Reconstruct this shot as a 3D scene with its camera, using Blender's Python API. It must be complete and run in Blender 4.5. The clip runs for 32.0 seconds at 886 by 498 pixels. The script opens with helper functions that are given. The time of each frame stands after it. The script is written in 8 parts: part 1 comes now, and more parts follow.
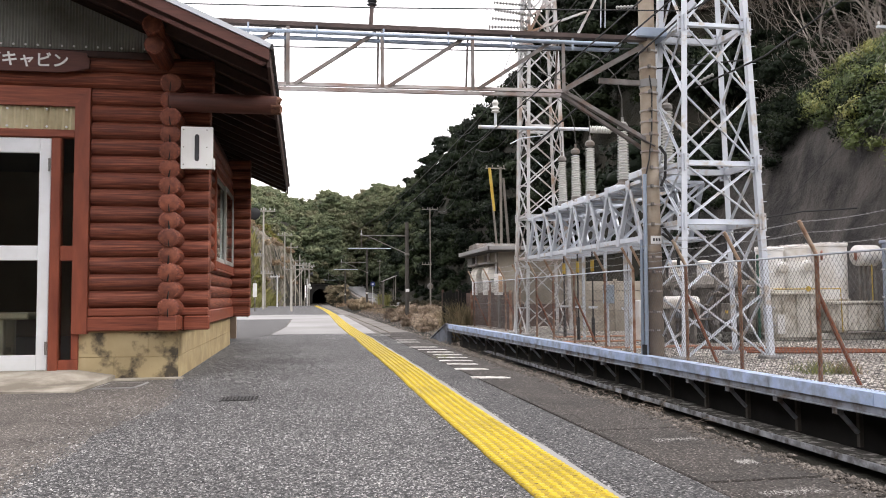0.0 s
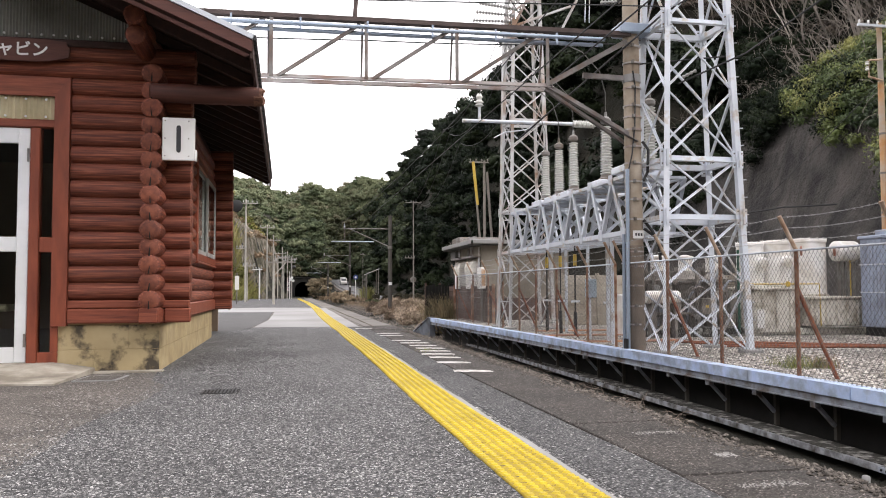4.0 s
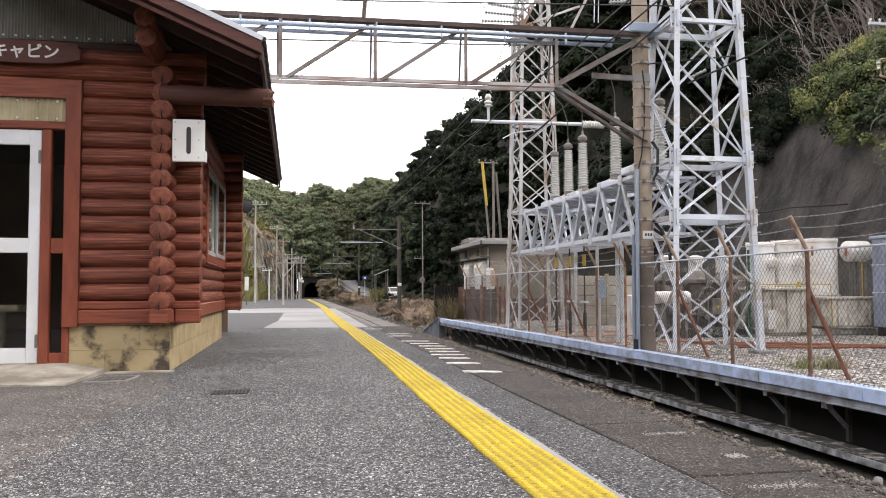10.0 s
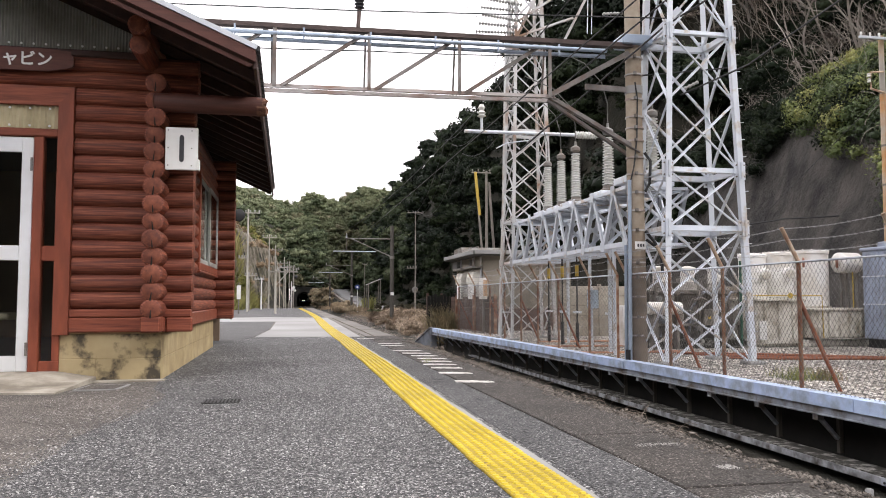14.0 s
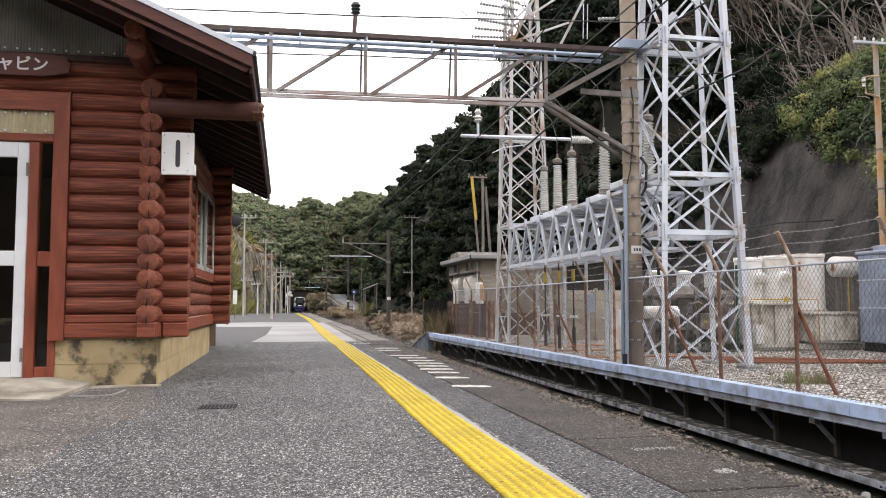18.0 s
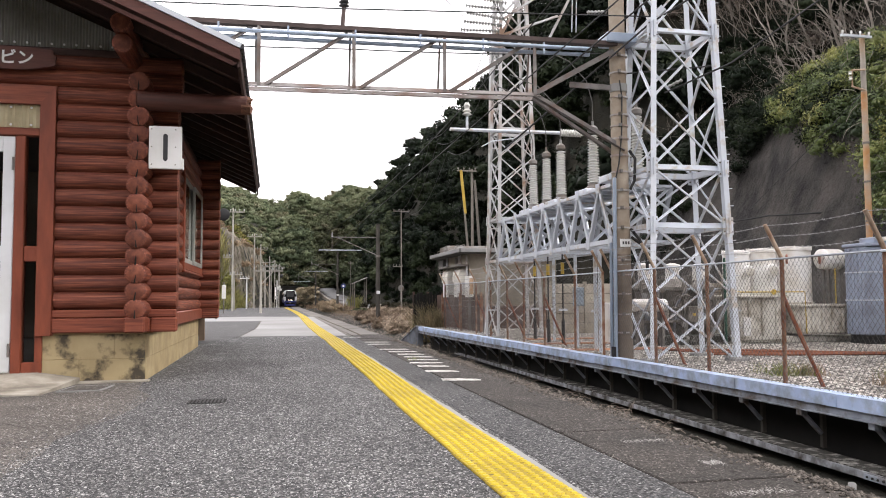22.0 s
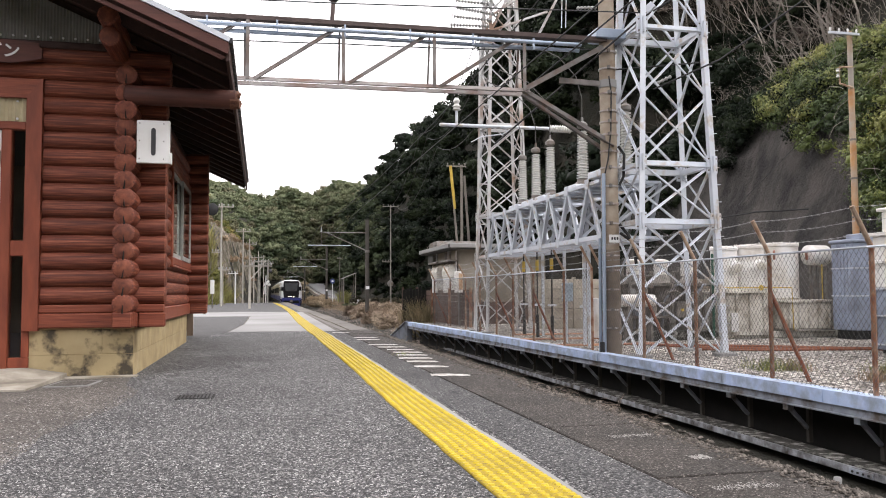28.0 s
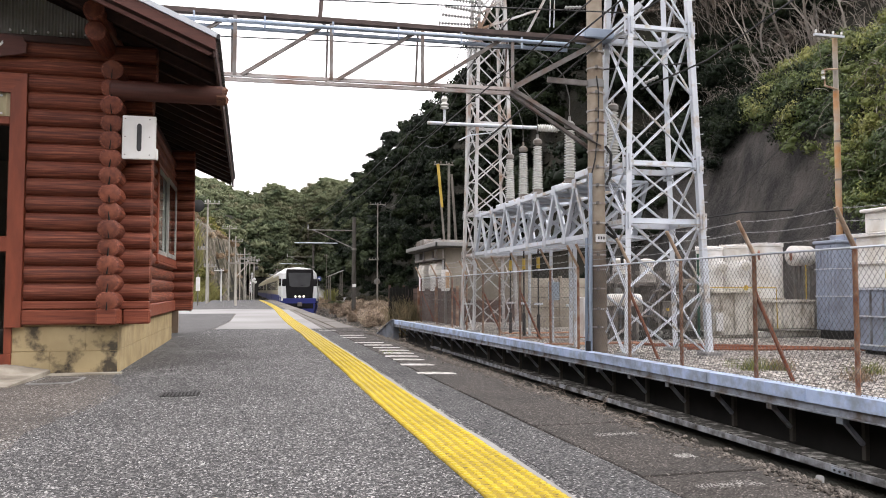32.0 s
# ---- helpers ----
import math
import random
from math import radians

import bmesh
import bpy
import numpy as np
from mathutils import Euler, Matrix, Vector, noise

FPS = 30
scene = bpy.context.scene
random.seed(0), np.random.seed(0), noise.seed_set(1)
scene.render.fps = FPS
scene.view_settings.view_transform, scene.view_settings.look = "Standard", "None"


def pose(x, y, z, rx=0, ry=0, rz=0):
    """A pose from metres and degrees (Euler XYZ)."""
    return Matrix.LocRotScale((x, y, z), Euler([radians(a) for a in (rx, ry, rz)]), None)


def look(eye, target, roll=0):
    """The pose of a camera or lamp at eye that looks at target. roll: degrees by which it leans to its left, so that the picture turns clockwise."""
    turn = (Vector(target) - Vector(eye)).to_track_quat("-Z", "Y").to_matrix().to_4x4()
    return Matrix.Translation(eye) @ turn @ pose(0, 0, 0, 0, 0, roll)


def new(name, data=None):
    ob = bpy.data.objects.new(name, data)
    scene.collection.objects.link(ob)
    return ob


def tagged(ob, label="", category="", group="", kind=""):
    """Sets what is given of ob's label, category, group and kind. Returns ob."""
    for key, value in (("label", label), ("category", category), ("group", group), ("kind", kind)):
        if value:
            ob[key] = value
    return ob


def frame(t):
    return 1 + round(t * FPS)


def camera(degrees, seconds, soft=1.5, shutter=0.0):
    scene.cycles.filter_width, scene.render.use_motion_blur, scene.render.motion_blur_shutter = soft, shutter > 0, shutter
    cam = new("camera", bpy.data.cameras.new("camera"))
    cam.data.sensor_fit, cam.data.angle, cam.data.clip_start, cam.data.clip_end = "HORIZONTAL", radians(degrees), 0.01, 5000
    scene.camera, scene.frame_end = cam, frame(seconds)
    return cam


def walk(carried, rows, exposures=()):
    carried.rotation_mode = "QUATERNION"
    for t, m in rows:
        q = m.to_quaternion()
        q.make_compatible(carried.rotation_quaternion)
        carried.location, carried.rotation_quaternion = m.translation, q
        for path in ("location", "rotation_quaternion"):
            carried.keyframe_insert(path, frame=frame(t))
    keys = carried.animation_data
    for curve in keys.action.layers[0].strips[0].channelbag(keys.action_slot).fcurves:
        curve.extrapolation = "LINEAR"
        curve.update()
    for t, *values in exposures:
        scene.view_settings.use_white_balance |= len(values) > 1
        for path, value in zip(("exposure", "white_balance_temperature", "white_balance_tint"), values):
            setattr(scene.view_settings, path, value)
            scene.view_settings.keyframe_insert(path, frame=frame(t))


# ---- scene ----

EYE = 0.75
cam = camera(58.5, 32.0, 1.0)


def aim(yaw, pitch, roll):
    """Camera pose: degrees to the right of the track, upwards, and leaning."""
    return pose(0, 0, EYE, 90 + pitch, 0, -yaw) @ pose(0, 0, 0, 0, 0, roll)


walk(cam, [(t, aim(a, b, c)) for t, a, b, c in (
    (0, 10.044, 3.357, -0.474), (0.5, 10.004, 3.286, -0.547), (1, 10.005, 3.122, -0.617), (1.5, 10.043, 2.908, -0.725),
    (2, 10.361, 2.714, -0.377), (2.5, 10.866, 2.636, 0.240), (3, 11.172, 2.884, 0.240), (3.5, 11.331, 2.931, -0.117),
    (5.5, 11.206, 2.667, -0.284), (6, 11.059, 2.792, -0.079), (6.5, 10.875, 2.910, -0.102), (7, 10.667, 2.918, -0.202),
    (7.5, 10.616, 2.836, -0.340), (8, 10.685, 2.713, -0.434), (8.5, 10.742, 2.612, -0.316), (9, 10.775, 2.657, -0.251),
    (9.5, 10.664, 2.759, -0.301), (10, 10.598, 2.928, -0.269), (10.5, 10.642, 3.043, -0.202),
    (11, 10.725, 2.990, -0.155), (11.5, 10.817, 3.009, -0.060), (12, 10.934, 3.124, 0.015),
    (12.5, 10.985, 3.224, 0.041), (13, 10.995, 3.434, 0.000), (13.5, 11.016, 3.620, -0.018),
    (14, 11.120, 3.623, -0.004), (14.5, 11.224, 3.589, 0.044), (16.5, 11.255, 3.979, 0.017),
    (17, 11.326, 4.010, 0.014), (17.5, 11.361, 3.964, -0.108), (18, 11.373, 3.954, -0.127),
    (18.5, 11.399, 4.013, -0.103), (19, 11.428, 4.089, -0.080), (19.5, 11.429, 4.140, -0.117),
    (20, 11.488, 4.067, -0.212), (20.5, 11.717, 3.846, -0.269), (21, 11.876, 3.586, -0.417),
    (21.5, 11.998, 3.493, -0.391), (22, 12.141, 3.497, -0.336), (22.5, 12.274, 3.526, -0.308),
    (23, 12.316, 3.572, -0.296), (23.5, 12.312, 3.572, -0.353), (24, 12.302, 3.429, -0.427),
    (24.5, 12.314, 3.256, -0.462), (25, 12.303, 3.151, -0.478), (25.5, 12.409, 3.119, -0.388),
    (27.5, 12.888, 3.208, -0.240), (28, 12.910, 3.159, -0.272), (28.5, 12.900, 3.119, -0.289),
    (29, 12.878, 3.142, -0.235), (29.5, 12.976, 3.156, -0.175), (30, 13.010, 3.137, -0.216),
    (30.5, 13.192, 3.116, -0.160), (31, 13.481, 3.092, -0.118), (31.5, 13.694, 3.066, -0.080),
    (32, 13.854, 3.033, 0.034),
)])

# overcast daylight
world = bpy.data.worlds.new("sky")
scene.world = world
world.use_nodes = True
world.node_tree.nodes["Background"].inputs[0].default_value = (1.0, 0.955, 0.985, 1)
world.node_tree.nodes["Background"].inputs[1].default_value = 2.5
sun = new("sun", bpy.data.lights.new("sun", "SUN"))
sun.data.energy, sun.data.angle, sun.data.color = 3.3, radians(30), (1.0, 0.97, 0.92)
sun.matrix_basis = look((50, -6, 42), (0, 10, 0))
scene.view_settings.exposure = 0.0

# ---- mesh tools ----


class Shape:
    """Collects vertices and faces in world metres."""

    def __init__(self):
        self.v, self.f = [], []

    def add(self, verts, faces):
        n = len(self.v)
        self.v += [tuple(p) for p in verts]
        self.f += [tuple(i + n for i in f) for f in faces]
        return self

    def box(self, x0, y0, z0, x1, y1, z1, ch=0.0):
        c = Vector(((x0 + x1) / 2, (y0 + y1) / 2, (z0 + z1) / 2))
        return self.block(Matrix.Translation(c), (abs(x1 - x0), abs(y1 - y0), abs(z1 - z0)), ch)

    def block(self, m, size, ch=0.0):
        a, b, c = (s / 2 for s in size)
        ch = min(ch, a * 0.6, b * 0.6, c * 0.6)
        if ch <= 0:
            vs = [m @ Vector((sx * a, sy * b, sz * c)) for sx in (-1, 1) for sy in (-1, 1) for sz in (-1, 1)]
            return self.add(vs, [(0, 1, 3, 2), (4, 6, 7, 5), (0, 4, 5, 1), (2, 3, 7, 6), (0, 2, 6, 4), (1, 5, 7, 3)])
        vs, idx = [], {}
        for sx in (-1, 1):
            for sy in (-1, 1):
                for sz in (-1, 1):
                    for ax in range(3):
                        p = [sx * (a - ch), sy * (b - ch), sz * (c - ch)]
                        p[ax] = (sx * a, sy * b, sz * c)[ax]
                        idx[sx, sy, sz, ax] = len(vs)
                        vs.append(m @ Vector(p))
        fs = []
        for ax in range(3):
            o = [k for k in range(3) if k != ax]
            for s in (-1, 1):
                loop = []
                for u, w in ((-1, -1), (1, -1), (1, 1), (-1, 1)):
                    k = [0, 0, 0]
                    k[ax], k[o[0]], k[o[1]] = s, u, w
                    loop.append(idx[(*k, ax)])
                fs.append(tuple(loop if (s > 0) == (ax != 1) else loop[::-1]))
        for ax in range(3):
            o = [k for k in range(3) if k != ax]
            for u in (-1, 1):
                for w in (-1, 1):
                    ks = []
                    for s in (-1, 1):
                        k = [0, 0, 0]
                        k[ax], k[o[0]], k[o[1]] = s, u, w
                        ks.append(tuple(k))
                    fs.append((idx[(*ks[0], o[0])], idx[(*ks[1], o[0])], idx[(*ks[1], o[1])], idx[(*ks[0], o[1])]))
        for sx in (-1, 1):
            for sy in (-1, 1):
                for sz in (-1, 1):
                    fs.append(tuple(idx[sx, sy, sz, ax] for ax in range(3)))
        return self.add(vs, fs)

    def axes(self, p, q, up=(0, 0, 1)):
        d = (Vector(q) - Vector(p)).normalized()
        u = Vector(up)
        if abs(d.dot(u)) > 0.98:
            u = Vector((0, 1, 0))
        s = d.cross(u).normalized()
        return d, s, s.cross(d)

    def bar(self, p, q, w, h, ch=0.0):
        """A box from p to q, w wide and h high."""
        d, s, u = self.axes(p, q)
        m = Matrix((s, d, u)).transposed().to_4x4()
        m.translation = (Vector(p) + Vector(q)) / 2
        return self.block(m, (w, (Vector(q) - Vector(p)).length, h), ch)

    def angle(self, p, q, w, t=0.008, flip=1):
        """An L-shaped steel angle from p to q."""
        d, s, u = self.axes(p, q)
        s = s * flip
        prof = [(-w / 2, -w / 2), (w / 2, -w / 2), (w / 2, -w / 2 + t), (-w / 2 + t, -w / 2 + t), (-w / 2 + t, w / 2), (-w / 2, w / 2)]
        vs = [Vector(e) + s * a + u * b for e in (p, q) for a, b in prof]
        fs = [(i, (i + 1) % 6, (i + 1) % 6 + 6, i + 6) for i in range(6)] + [(5, 4, 3, 2, 1, 0), (6, 7, 8, 9, 10, 11)]
        return self.add(vs, fs)

    def tube(self, p, q, r, r2=None, n=10, caps=True):
        r2 = r if r2 is None else r2
        d, s, u = self.axes(p, q)
        vs = [Vector(e) + (s * math.cos(k * 2 * math.pi / n) + u * math.sin(k * 2 * math.pi / n)) * rr for e, rr in ((p, r), (q, r2)) for k in range(n)]
        fs = [(k, (k + 1) % n, (k + 1) % n + n, k + n) for k in range(n)]
        if caps:
            fs += [tuple(range(n))[::-1], tuple(range(n, 2 * n))]
        return self.add(vs, fs)

    def lathe(self, base, prof, n=16, axis=(0, 0, 1)):
        """Rings of (radius, height along axis) round a line from base."""
        d = Vector(axis).normalized()
        s = d.orthogonal().normalized()
        u = d.cross(s)
        b = Vector(base)
        vs = [b + d * z + (s * math.cos(k * 2 * math.pi / n) + u * math.sin(k * 2 * math.pi / n)) * r for r, z in prof for k in range(n)]
        m = len(prof)
        fs = [(j * n + k, j * n + (k + 1) % n, (j + 1) * n + (k + 1) % n, (j + 1) * n + k) for j in range(m - 1) for k in range(n)]
        fs += [tuple(range(n))[::-1], tuple(range((m - 1) * n, m * n))]
        return self.add(vs, fs)

    def path(self, pts, r, n=6):
        """One bent tube through the points."""
        pts = [Vector(p) for p in pts]
        vs = []
        for i, p in enumerate(pts):
            _, s, u = self.axes(pts[max(0, i - 1)], pts[min(len(pts) - 1, i + 1)])
            vs += [p + (s * math.cos(k * 2 * math.pi / n) + u * math.sin(k * 2 * math.pi / n)) * r for k in range(n)]
        fs = [(j * n + k, j * n + (k + 1) % n, (j + 1) * n + (k + 1) % n, (j + 1) * n + k) for j in range(len(pts) - 1) for k in range(n)]
        return self.add(vs, fs + [tuple(range(n))[::-1], tuple(range(len(vs) - n, len(vs)))])

    def prism(self, poly, z0, z1):
        """A flat outline of (x, y) raised from z0 to z1."""
        n = len(poly)
        vs = [(x, y, z0) for x, y in poly] + [(x, y, z1) for x, y in poly]
        return self.add(vs, [tuple(range(n))[::-1], tuple(range(n, 2 * n))] + [(k, (k + 1) % n, (k + 1) % n + n, k + n) for k in range(n)])

    def prism_y(self, poly, y0, y1):
        """An outline of (x, z) drawn out from y0 to y1."""
        n = len(poly)
        vs = [(x, y0, z) for x, z in poly] + [(x, y1, z) for x, z in poly]
        return self.add(vs, [tuple(range(n)), tuple(range(n, 2 * n))[::-1]] + [(k, k + n, (k + 1) % n + n, (k + 1) % n) for k in range(n)])

    def prism_x(self, poly, x0, x1):
        """An outline of (y, z) drawn out from x0 to x1."""
        n = len(poly)
        vs = [(x0, y, z) for y, z in poly] + [(x1, y, z) for y, z in poly]
        return self.add(vs, [tuple(range(n))[::-1], tuple(range(n, 2 * n))] + [(k, (k + 1) % n, (k + 1) % n + n, k + n) for k in range(n)])

    def mesh(self, name, material, smooth=False, origin=(0, 0, 0)):
        me = bpy.data.meshes.new(name)
        o = Vector(origin)
        me.from_pydata([tuple(Vector(p) - o) for p in self.v], [], self.f)
        bm = bmesh.new()
        bm.from_mesh(me)
        bmesh.ops.recalc_face_normals(bm, faces=bm.faces)
        bm.to_mesh(me)
        bm.free()
        me.materials.append(material)
        if smooth:
            me.polygons.foreach_set("use_smooth", [True] * len(me.polygons))
            me.set_sharp_from_angle(angle=radians(40))
        return me


def spot(ob):
    """World place of an object whose parents are only moved, not turned."""
    p = Vector(ob.location)
    while ob.parent:
        ob = ob.parent
        p = p + Vector(ob.location)
    return p


def thing(name, at, label, category, group="", kind=""):
    ob = new(name)
    ob.location = at
    ob.empty_display_size = 0.2
    return tagged(ob, label, category, group, kind)


def part(name, shape, material, parent, label="", smooth=False):
    """One mesh object under a thing or a part; the shape is in world metres."""
    ob = new(name, shape.mesh(name, material, smooth, spot(parent)))
    ob.parent = parent
    if label:
        ob["label"] = label
    return ob


def solo(name, shape, material, label, category, group="", kind="", smooth=False, at=None):
    """A thing of one mesh."""
    at = at or (0, 0, 0)
    ob = new(name, shape.mesh(name, material, smooth, at))
    ob.location = at
    return tagged(ob, label, category, group, kind)


def piece(name, mesh, parent, m):
    """One more object on a shared mesh, under its parent, at the pose m in the parent's space."""
    ob = new(name, mesh)
    ob.parent = parent
    ob.matrix_basis = m
    return ob


def raw(name, verts, faces, material):
    """A large mesh from arrays of vertices and equal-sided faces."""
    me = bpy.data.meshes.new(name)
    verts, faces = np.asarray(verts, float), np.asarray(faces, int)
    k = faces.shape[1]
    me.vertices.add(len(verts))
    me.vertices.foreach_set("co", verts.ravel())
    me.loops.add(faces.size)
    me.loops.foreach_set("vertex_index", faces.ravel())
    me.polygons.add(len(faces))
    me.polygons.foreach_set("loop_start", np.arange(0, faces.size, k))
    me.update(calc_edges=True)
    me.materials.append(material)
    return me


# ---- materials ----


def mat(name, colours, scale=6.0, rough=0.7, metal=0.0, bump=0.15, bump_scale=None, stain=None, fleck=None, vary=0.0, stretch=None,
        local=False, island=0.0, distance=0.01, spec=0.4, detail=6.0):
    """A noise-mottled surface. colours: two or three colours over the coarse noise; stain: (colour, scale, amount, edge);
    fleck: (colour, scale, amount); vary: spread of brightness from object to object; stretch: scale of the three axes."""
    m = bpy.data.materials.new(name)
    m.use_nodes = True
    nt = m.node_tree
    nd, ln = nt.nodes, nt.links
    bsdf = nd["Principled BSDF"]
    bsdf.inputs["Roughness"].default_value = rough
    bsdf.inputs["Metallic"].default_value = metal
    bsdf.inputs["Specular IOR Level"].default_value = spec
    if local:
        src = nd.new("ShaderNodeTexCoord").outputs["Object"]
        info = nd.new("ShaderNodeObjectInfo")
        off = nd.new("ShaderNodeVectorMath")
        off.operation = "MULTIPLY_ADD"
        comb = nd.new("ShaderNodeCombineXYZ")
        for k in range(3):
            ln.new(info.outputs["Random"], comb.inputs[k])
        ln.new(comb.outputs[0], off.inputs[0])
        off.inputs[1].default_value = (37, 19, 53)
        ln.new(src, off.inputs[2])
        src = off.outputs[0]
    else:
        src = nd.new("ShaderNodeNewGeometry").outputs["Position"]
    if stretch:
        mp = nd.new("ShaderNodeMapping")
        mp.inputs["Scale"].default_value = stretch
        ln.new(src, mp.inputs["Vector"])
        src = mp.outputs[0]

    def tex(s, det=6.0, rgh=0.6):
        t = nd.new("ShaderNodeTexNoise")
        t.inputs["Scale"].default_value, t.inputs["Detail"].default_value, t.inputs["Roughness"].default_value = s, det, rgh
        ln.new(src, t.inputs["Vector"])
        return t.outputs["Fac"]

    def ramp(fac, stops):
        r = nd.new("ShaderNodeValToRGB")
        e = r.color_ramp.elements
        while len(e) < len(stops):
            e.new(0.5)
        for el, (pos, c) in zip(e, stops):
            el.position, el.color = pos, (*c, 1)
        ln.new(fac, r.inputs["Fac"])
        return r.outputs["Color"]

    def mix(fac, a, b, kind="MIX"):
        x = nd.new("ShaderNodeMix")
        x.data_type, x.blend_type = "RGBA", kind
        for sock, val in ((x.inputs["Factor"], fac), (x.inputs[6], a), (x.inputs[7], b)):
            if isinstance(val, (int, float)):
                sock.default_value = val
            elif isinstance(val, tuple):
                sock.default_value = (*val, 1)
            else:
                ln.new(val, sock)
        return x.outputs[2]

    k = len(colours)
    col = ramp(tex(scale, detail), [(0.3 + 0.4 * i / max(1, k - 1), c) for i, c in enumerate(colours)])
    if fleck:
        vor = nd.new("ShaderNodeTexVoronoi")
        vor.inputs["Scale"].default_value = fleck[1]
        ln.new(src, vor.inputs["Vector"])
        sep = nd.new("ShaderNodeSeparateColor")
        ln.new(vor.outputs["Color"], sep.inputs[0])
        col = mix(ramp(sep.outputs[0], [(1 - fleck[2] - 0.04, (0, 0, 0)), (1 - fleck[2] + 0.04, (1, 1, 1))]), col, fleck[0])
    if stain:
        edge = stain[3] if len(stain) > 3 else 0.1
        f = ramp(tex(stain[1], 5.0), [(0.62 - stain[2] * 0.3 - edge, (0, 0, 0)), (0.62 - stain[2] * 0.3 + edge, (1, 1, 1))])
        col = mix(f, col, stain[0])
    if vary or island:
        if island:
            rnd = nd.new("ShaderNodeNewGeometry").outputs["Random Per Island"]
        else:
            rnd = nd.new("ShaderNodeObjectInfo").outputs["Random"]
        a = island or vary
        rng = nd.new("ShaderNodeMapRange")
        rng.inputs["To Min"].default_value, rng.inputs["To Max"].default_value = 1 - a, 1 + a
        ln.new(rnd, rng.inputs["Value"])
        hsv = nd.new("ShaderNodeHueSaturation")
        ln.new(rng.outputs[0], hsv.inputs["Value"])
        ln.new(col, hsv.inputs["Color"])
        col = hsv.outputs["Color"]
    ln.new(col, bsdf.inputs["Base Color"])
    if bump:
        bp = nd.new("ShaderNodeBump")
        bp.inputs["Strength"].default_value, bp.inputs["Distance"].default_value = bump, distance
        ln.new(tex(bump_scale or scale * 6, 8.0, 0.7), bp.inputs["Height"])
        ln.new(bp.outputs[0], bsdf.inputs["Normal"])
    return m


def chips(name, stops, scale, base, rough=0.8, bump=0.6, patches=None, tilt=0.5):
    """Crushed stone: every cell of two mosaics takes its own grey and leans its own way; stops are (place, colour)."""
    m = bpy.data.materials.new(name)
    m.use_nodes = True
    nd, ln = m.node_tree.nodes, m.node_tree.links
    bsdf = nd["Principled BSDF"]
    bsdf.inputs["Roughness"].default_value = rough
    geo = nd.new("ShaderNodeNewGeometry")
    pos = geo.outputs["Position"]
    warp = nd.new("ShaderNodeTexNoise")
    warp.inputs["Scale"].default_value = scale * 0.8
    ln.new(pos, warp.inputs["Vector"])
    wv = nd.new("ShaderNodeVectorMath")
    wv.operation = "MULTIPLY_ADD"
    wv.inputs[1].default_value = (0.55 / scale,) * 3
    ln.new(warp.outputs["Color"], wv.inputs[0])
    ln.new(pos, wv.inputs[2])

    def cells(sc):
        v = nd.new("ShaderNodeTexVoronoi")
        v.inputs["Scale"].default_value = sc
        ln.new(wv.outputs[0], v.inputs["Vector"])
        sep = nd.new("ShaderNodeSeparateColor")
        ln.new(v.outputs["Color"], sep.inputs[0])
        r = nd.new("ShaderNodeValToRGB")
        while len(r.color_ramp.elements) < len(stops):
            r.color_ramp.elements.new(0.5)
        for el, (p, c) in zip(r.color_ramp.elements, stops):
            el.position, el.color = p, (*c, 1)
        ln.new(sep.outputs[0], r.inputs["Fac"])
        return v, sep, r.outputs["Color"]

    def mixer(fac, a, b):
        x = nd.new("ShaderNodeMix")
        x.data_type = "RGBA"
        ln.new(fac, x.inputs["Factor"])
        for sock, val in ((x.inputs[6], a), (x.inputs[7], b)):
            if isinstance(val, tuple):
                sock.default_value = (*val, 1)
            else:
                ln.new(val, sock)
        return x.outputs[2]

    def step(fac, a, b):
        r = nd.new("ShaderNodeMapRange")
        r.inputs["From Min"].default_value, r.inputs["From Max"].default_value = a, b
        ln.new(fac, r.inputs["Value"])
        return r.outputs[0]

    coarse, sep1, col1 = cells(scale)
    fine, sep2, col2 = cells(scale * 2.3)
    col = mixer(step(sep1.outputs[1], 0.5, 0.56), col1, col2)
    col = mixer(step(coarse.outputs["Distance"], 0.42, 0.66), col, base)
    big = nd.new("ShaderNodeTexNoise")
    big.inputs["Scale"].default_value, big.inputs["Detail"].default_value = patches or 0.9, 6.0
    ln.new(pos, big.inputs["Vector"])
    rr = nd.new("ShaderNodeMapRange")
    rr.inputs["From Min"].default_value, rr.inputs["From Max"].default_value = 0.3, 0.7
    rr.inputs["To Min"].default_value, rr.inputs["To Max"].default_value = 0.65, 1.3
    ln.new(big.outputs["Fac"], rr.inputs["Value"])
    hsv = nd.new("ShaderNodeHueSaturation")
    ln.new(rr.outputs[0], hsv.inputs["Value"])
    ln.new(col, hsv.inputs["Color"])
    ln.new(hsv.outputs["Color"], bsdf.inputs["Base Color"])
    bp = nd.new("ShaderNodeBump")
    bp.invert = True
    bp.inputs["Strength"].default_value, bp.inputs["Distance"].default_value = bump, 0.4 / scale
    ln.new(coarse.outputs["Distance"], bp.inputs["Height"])
    lean = nd.new("ShaderNodeVectorMath")
    lean.operation = "MULTIPLY_ADD"
    lean.inputs[1].default_value = (tilt * 2,) * 3
    ln.new(coarse.outputs["Color"], lean.inputs[0])
    ln.new(bp.outputs[0], lean.inputs[2])
    back = nd.new("ShaderNodeVectorMath")
    back.operation = "SUBTRACT"
    back.inputs[1].default_value = (tilt,) * 3
    ln.new(lean.outputs[0], back.inputs[0])
    unit = nd.new("ShaderNodeVectorMath")
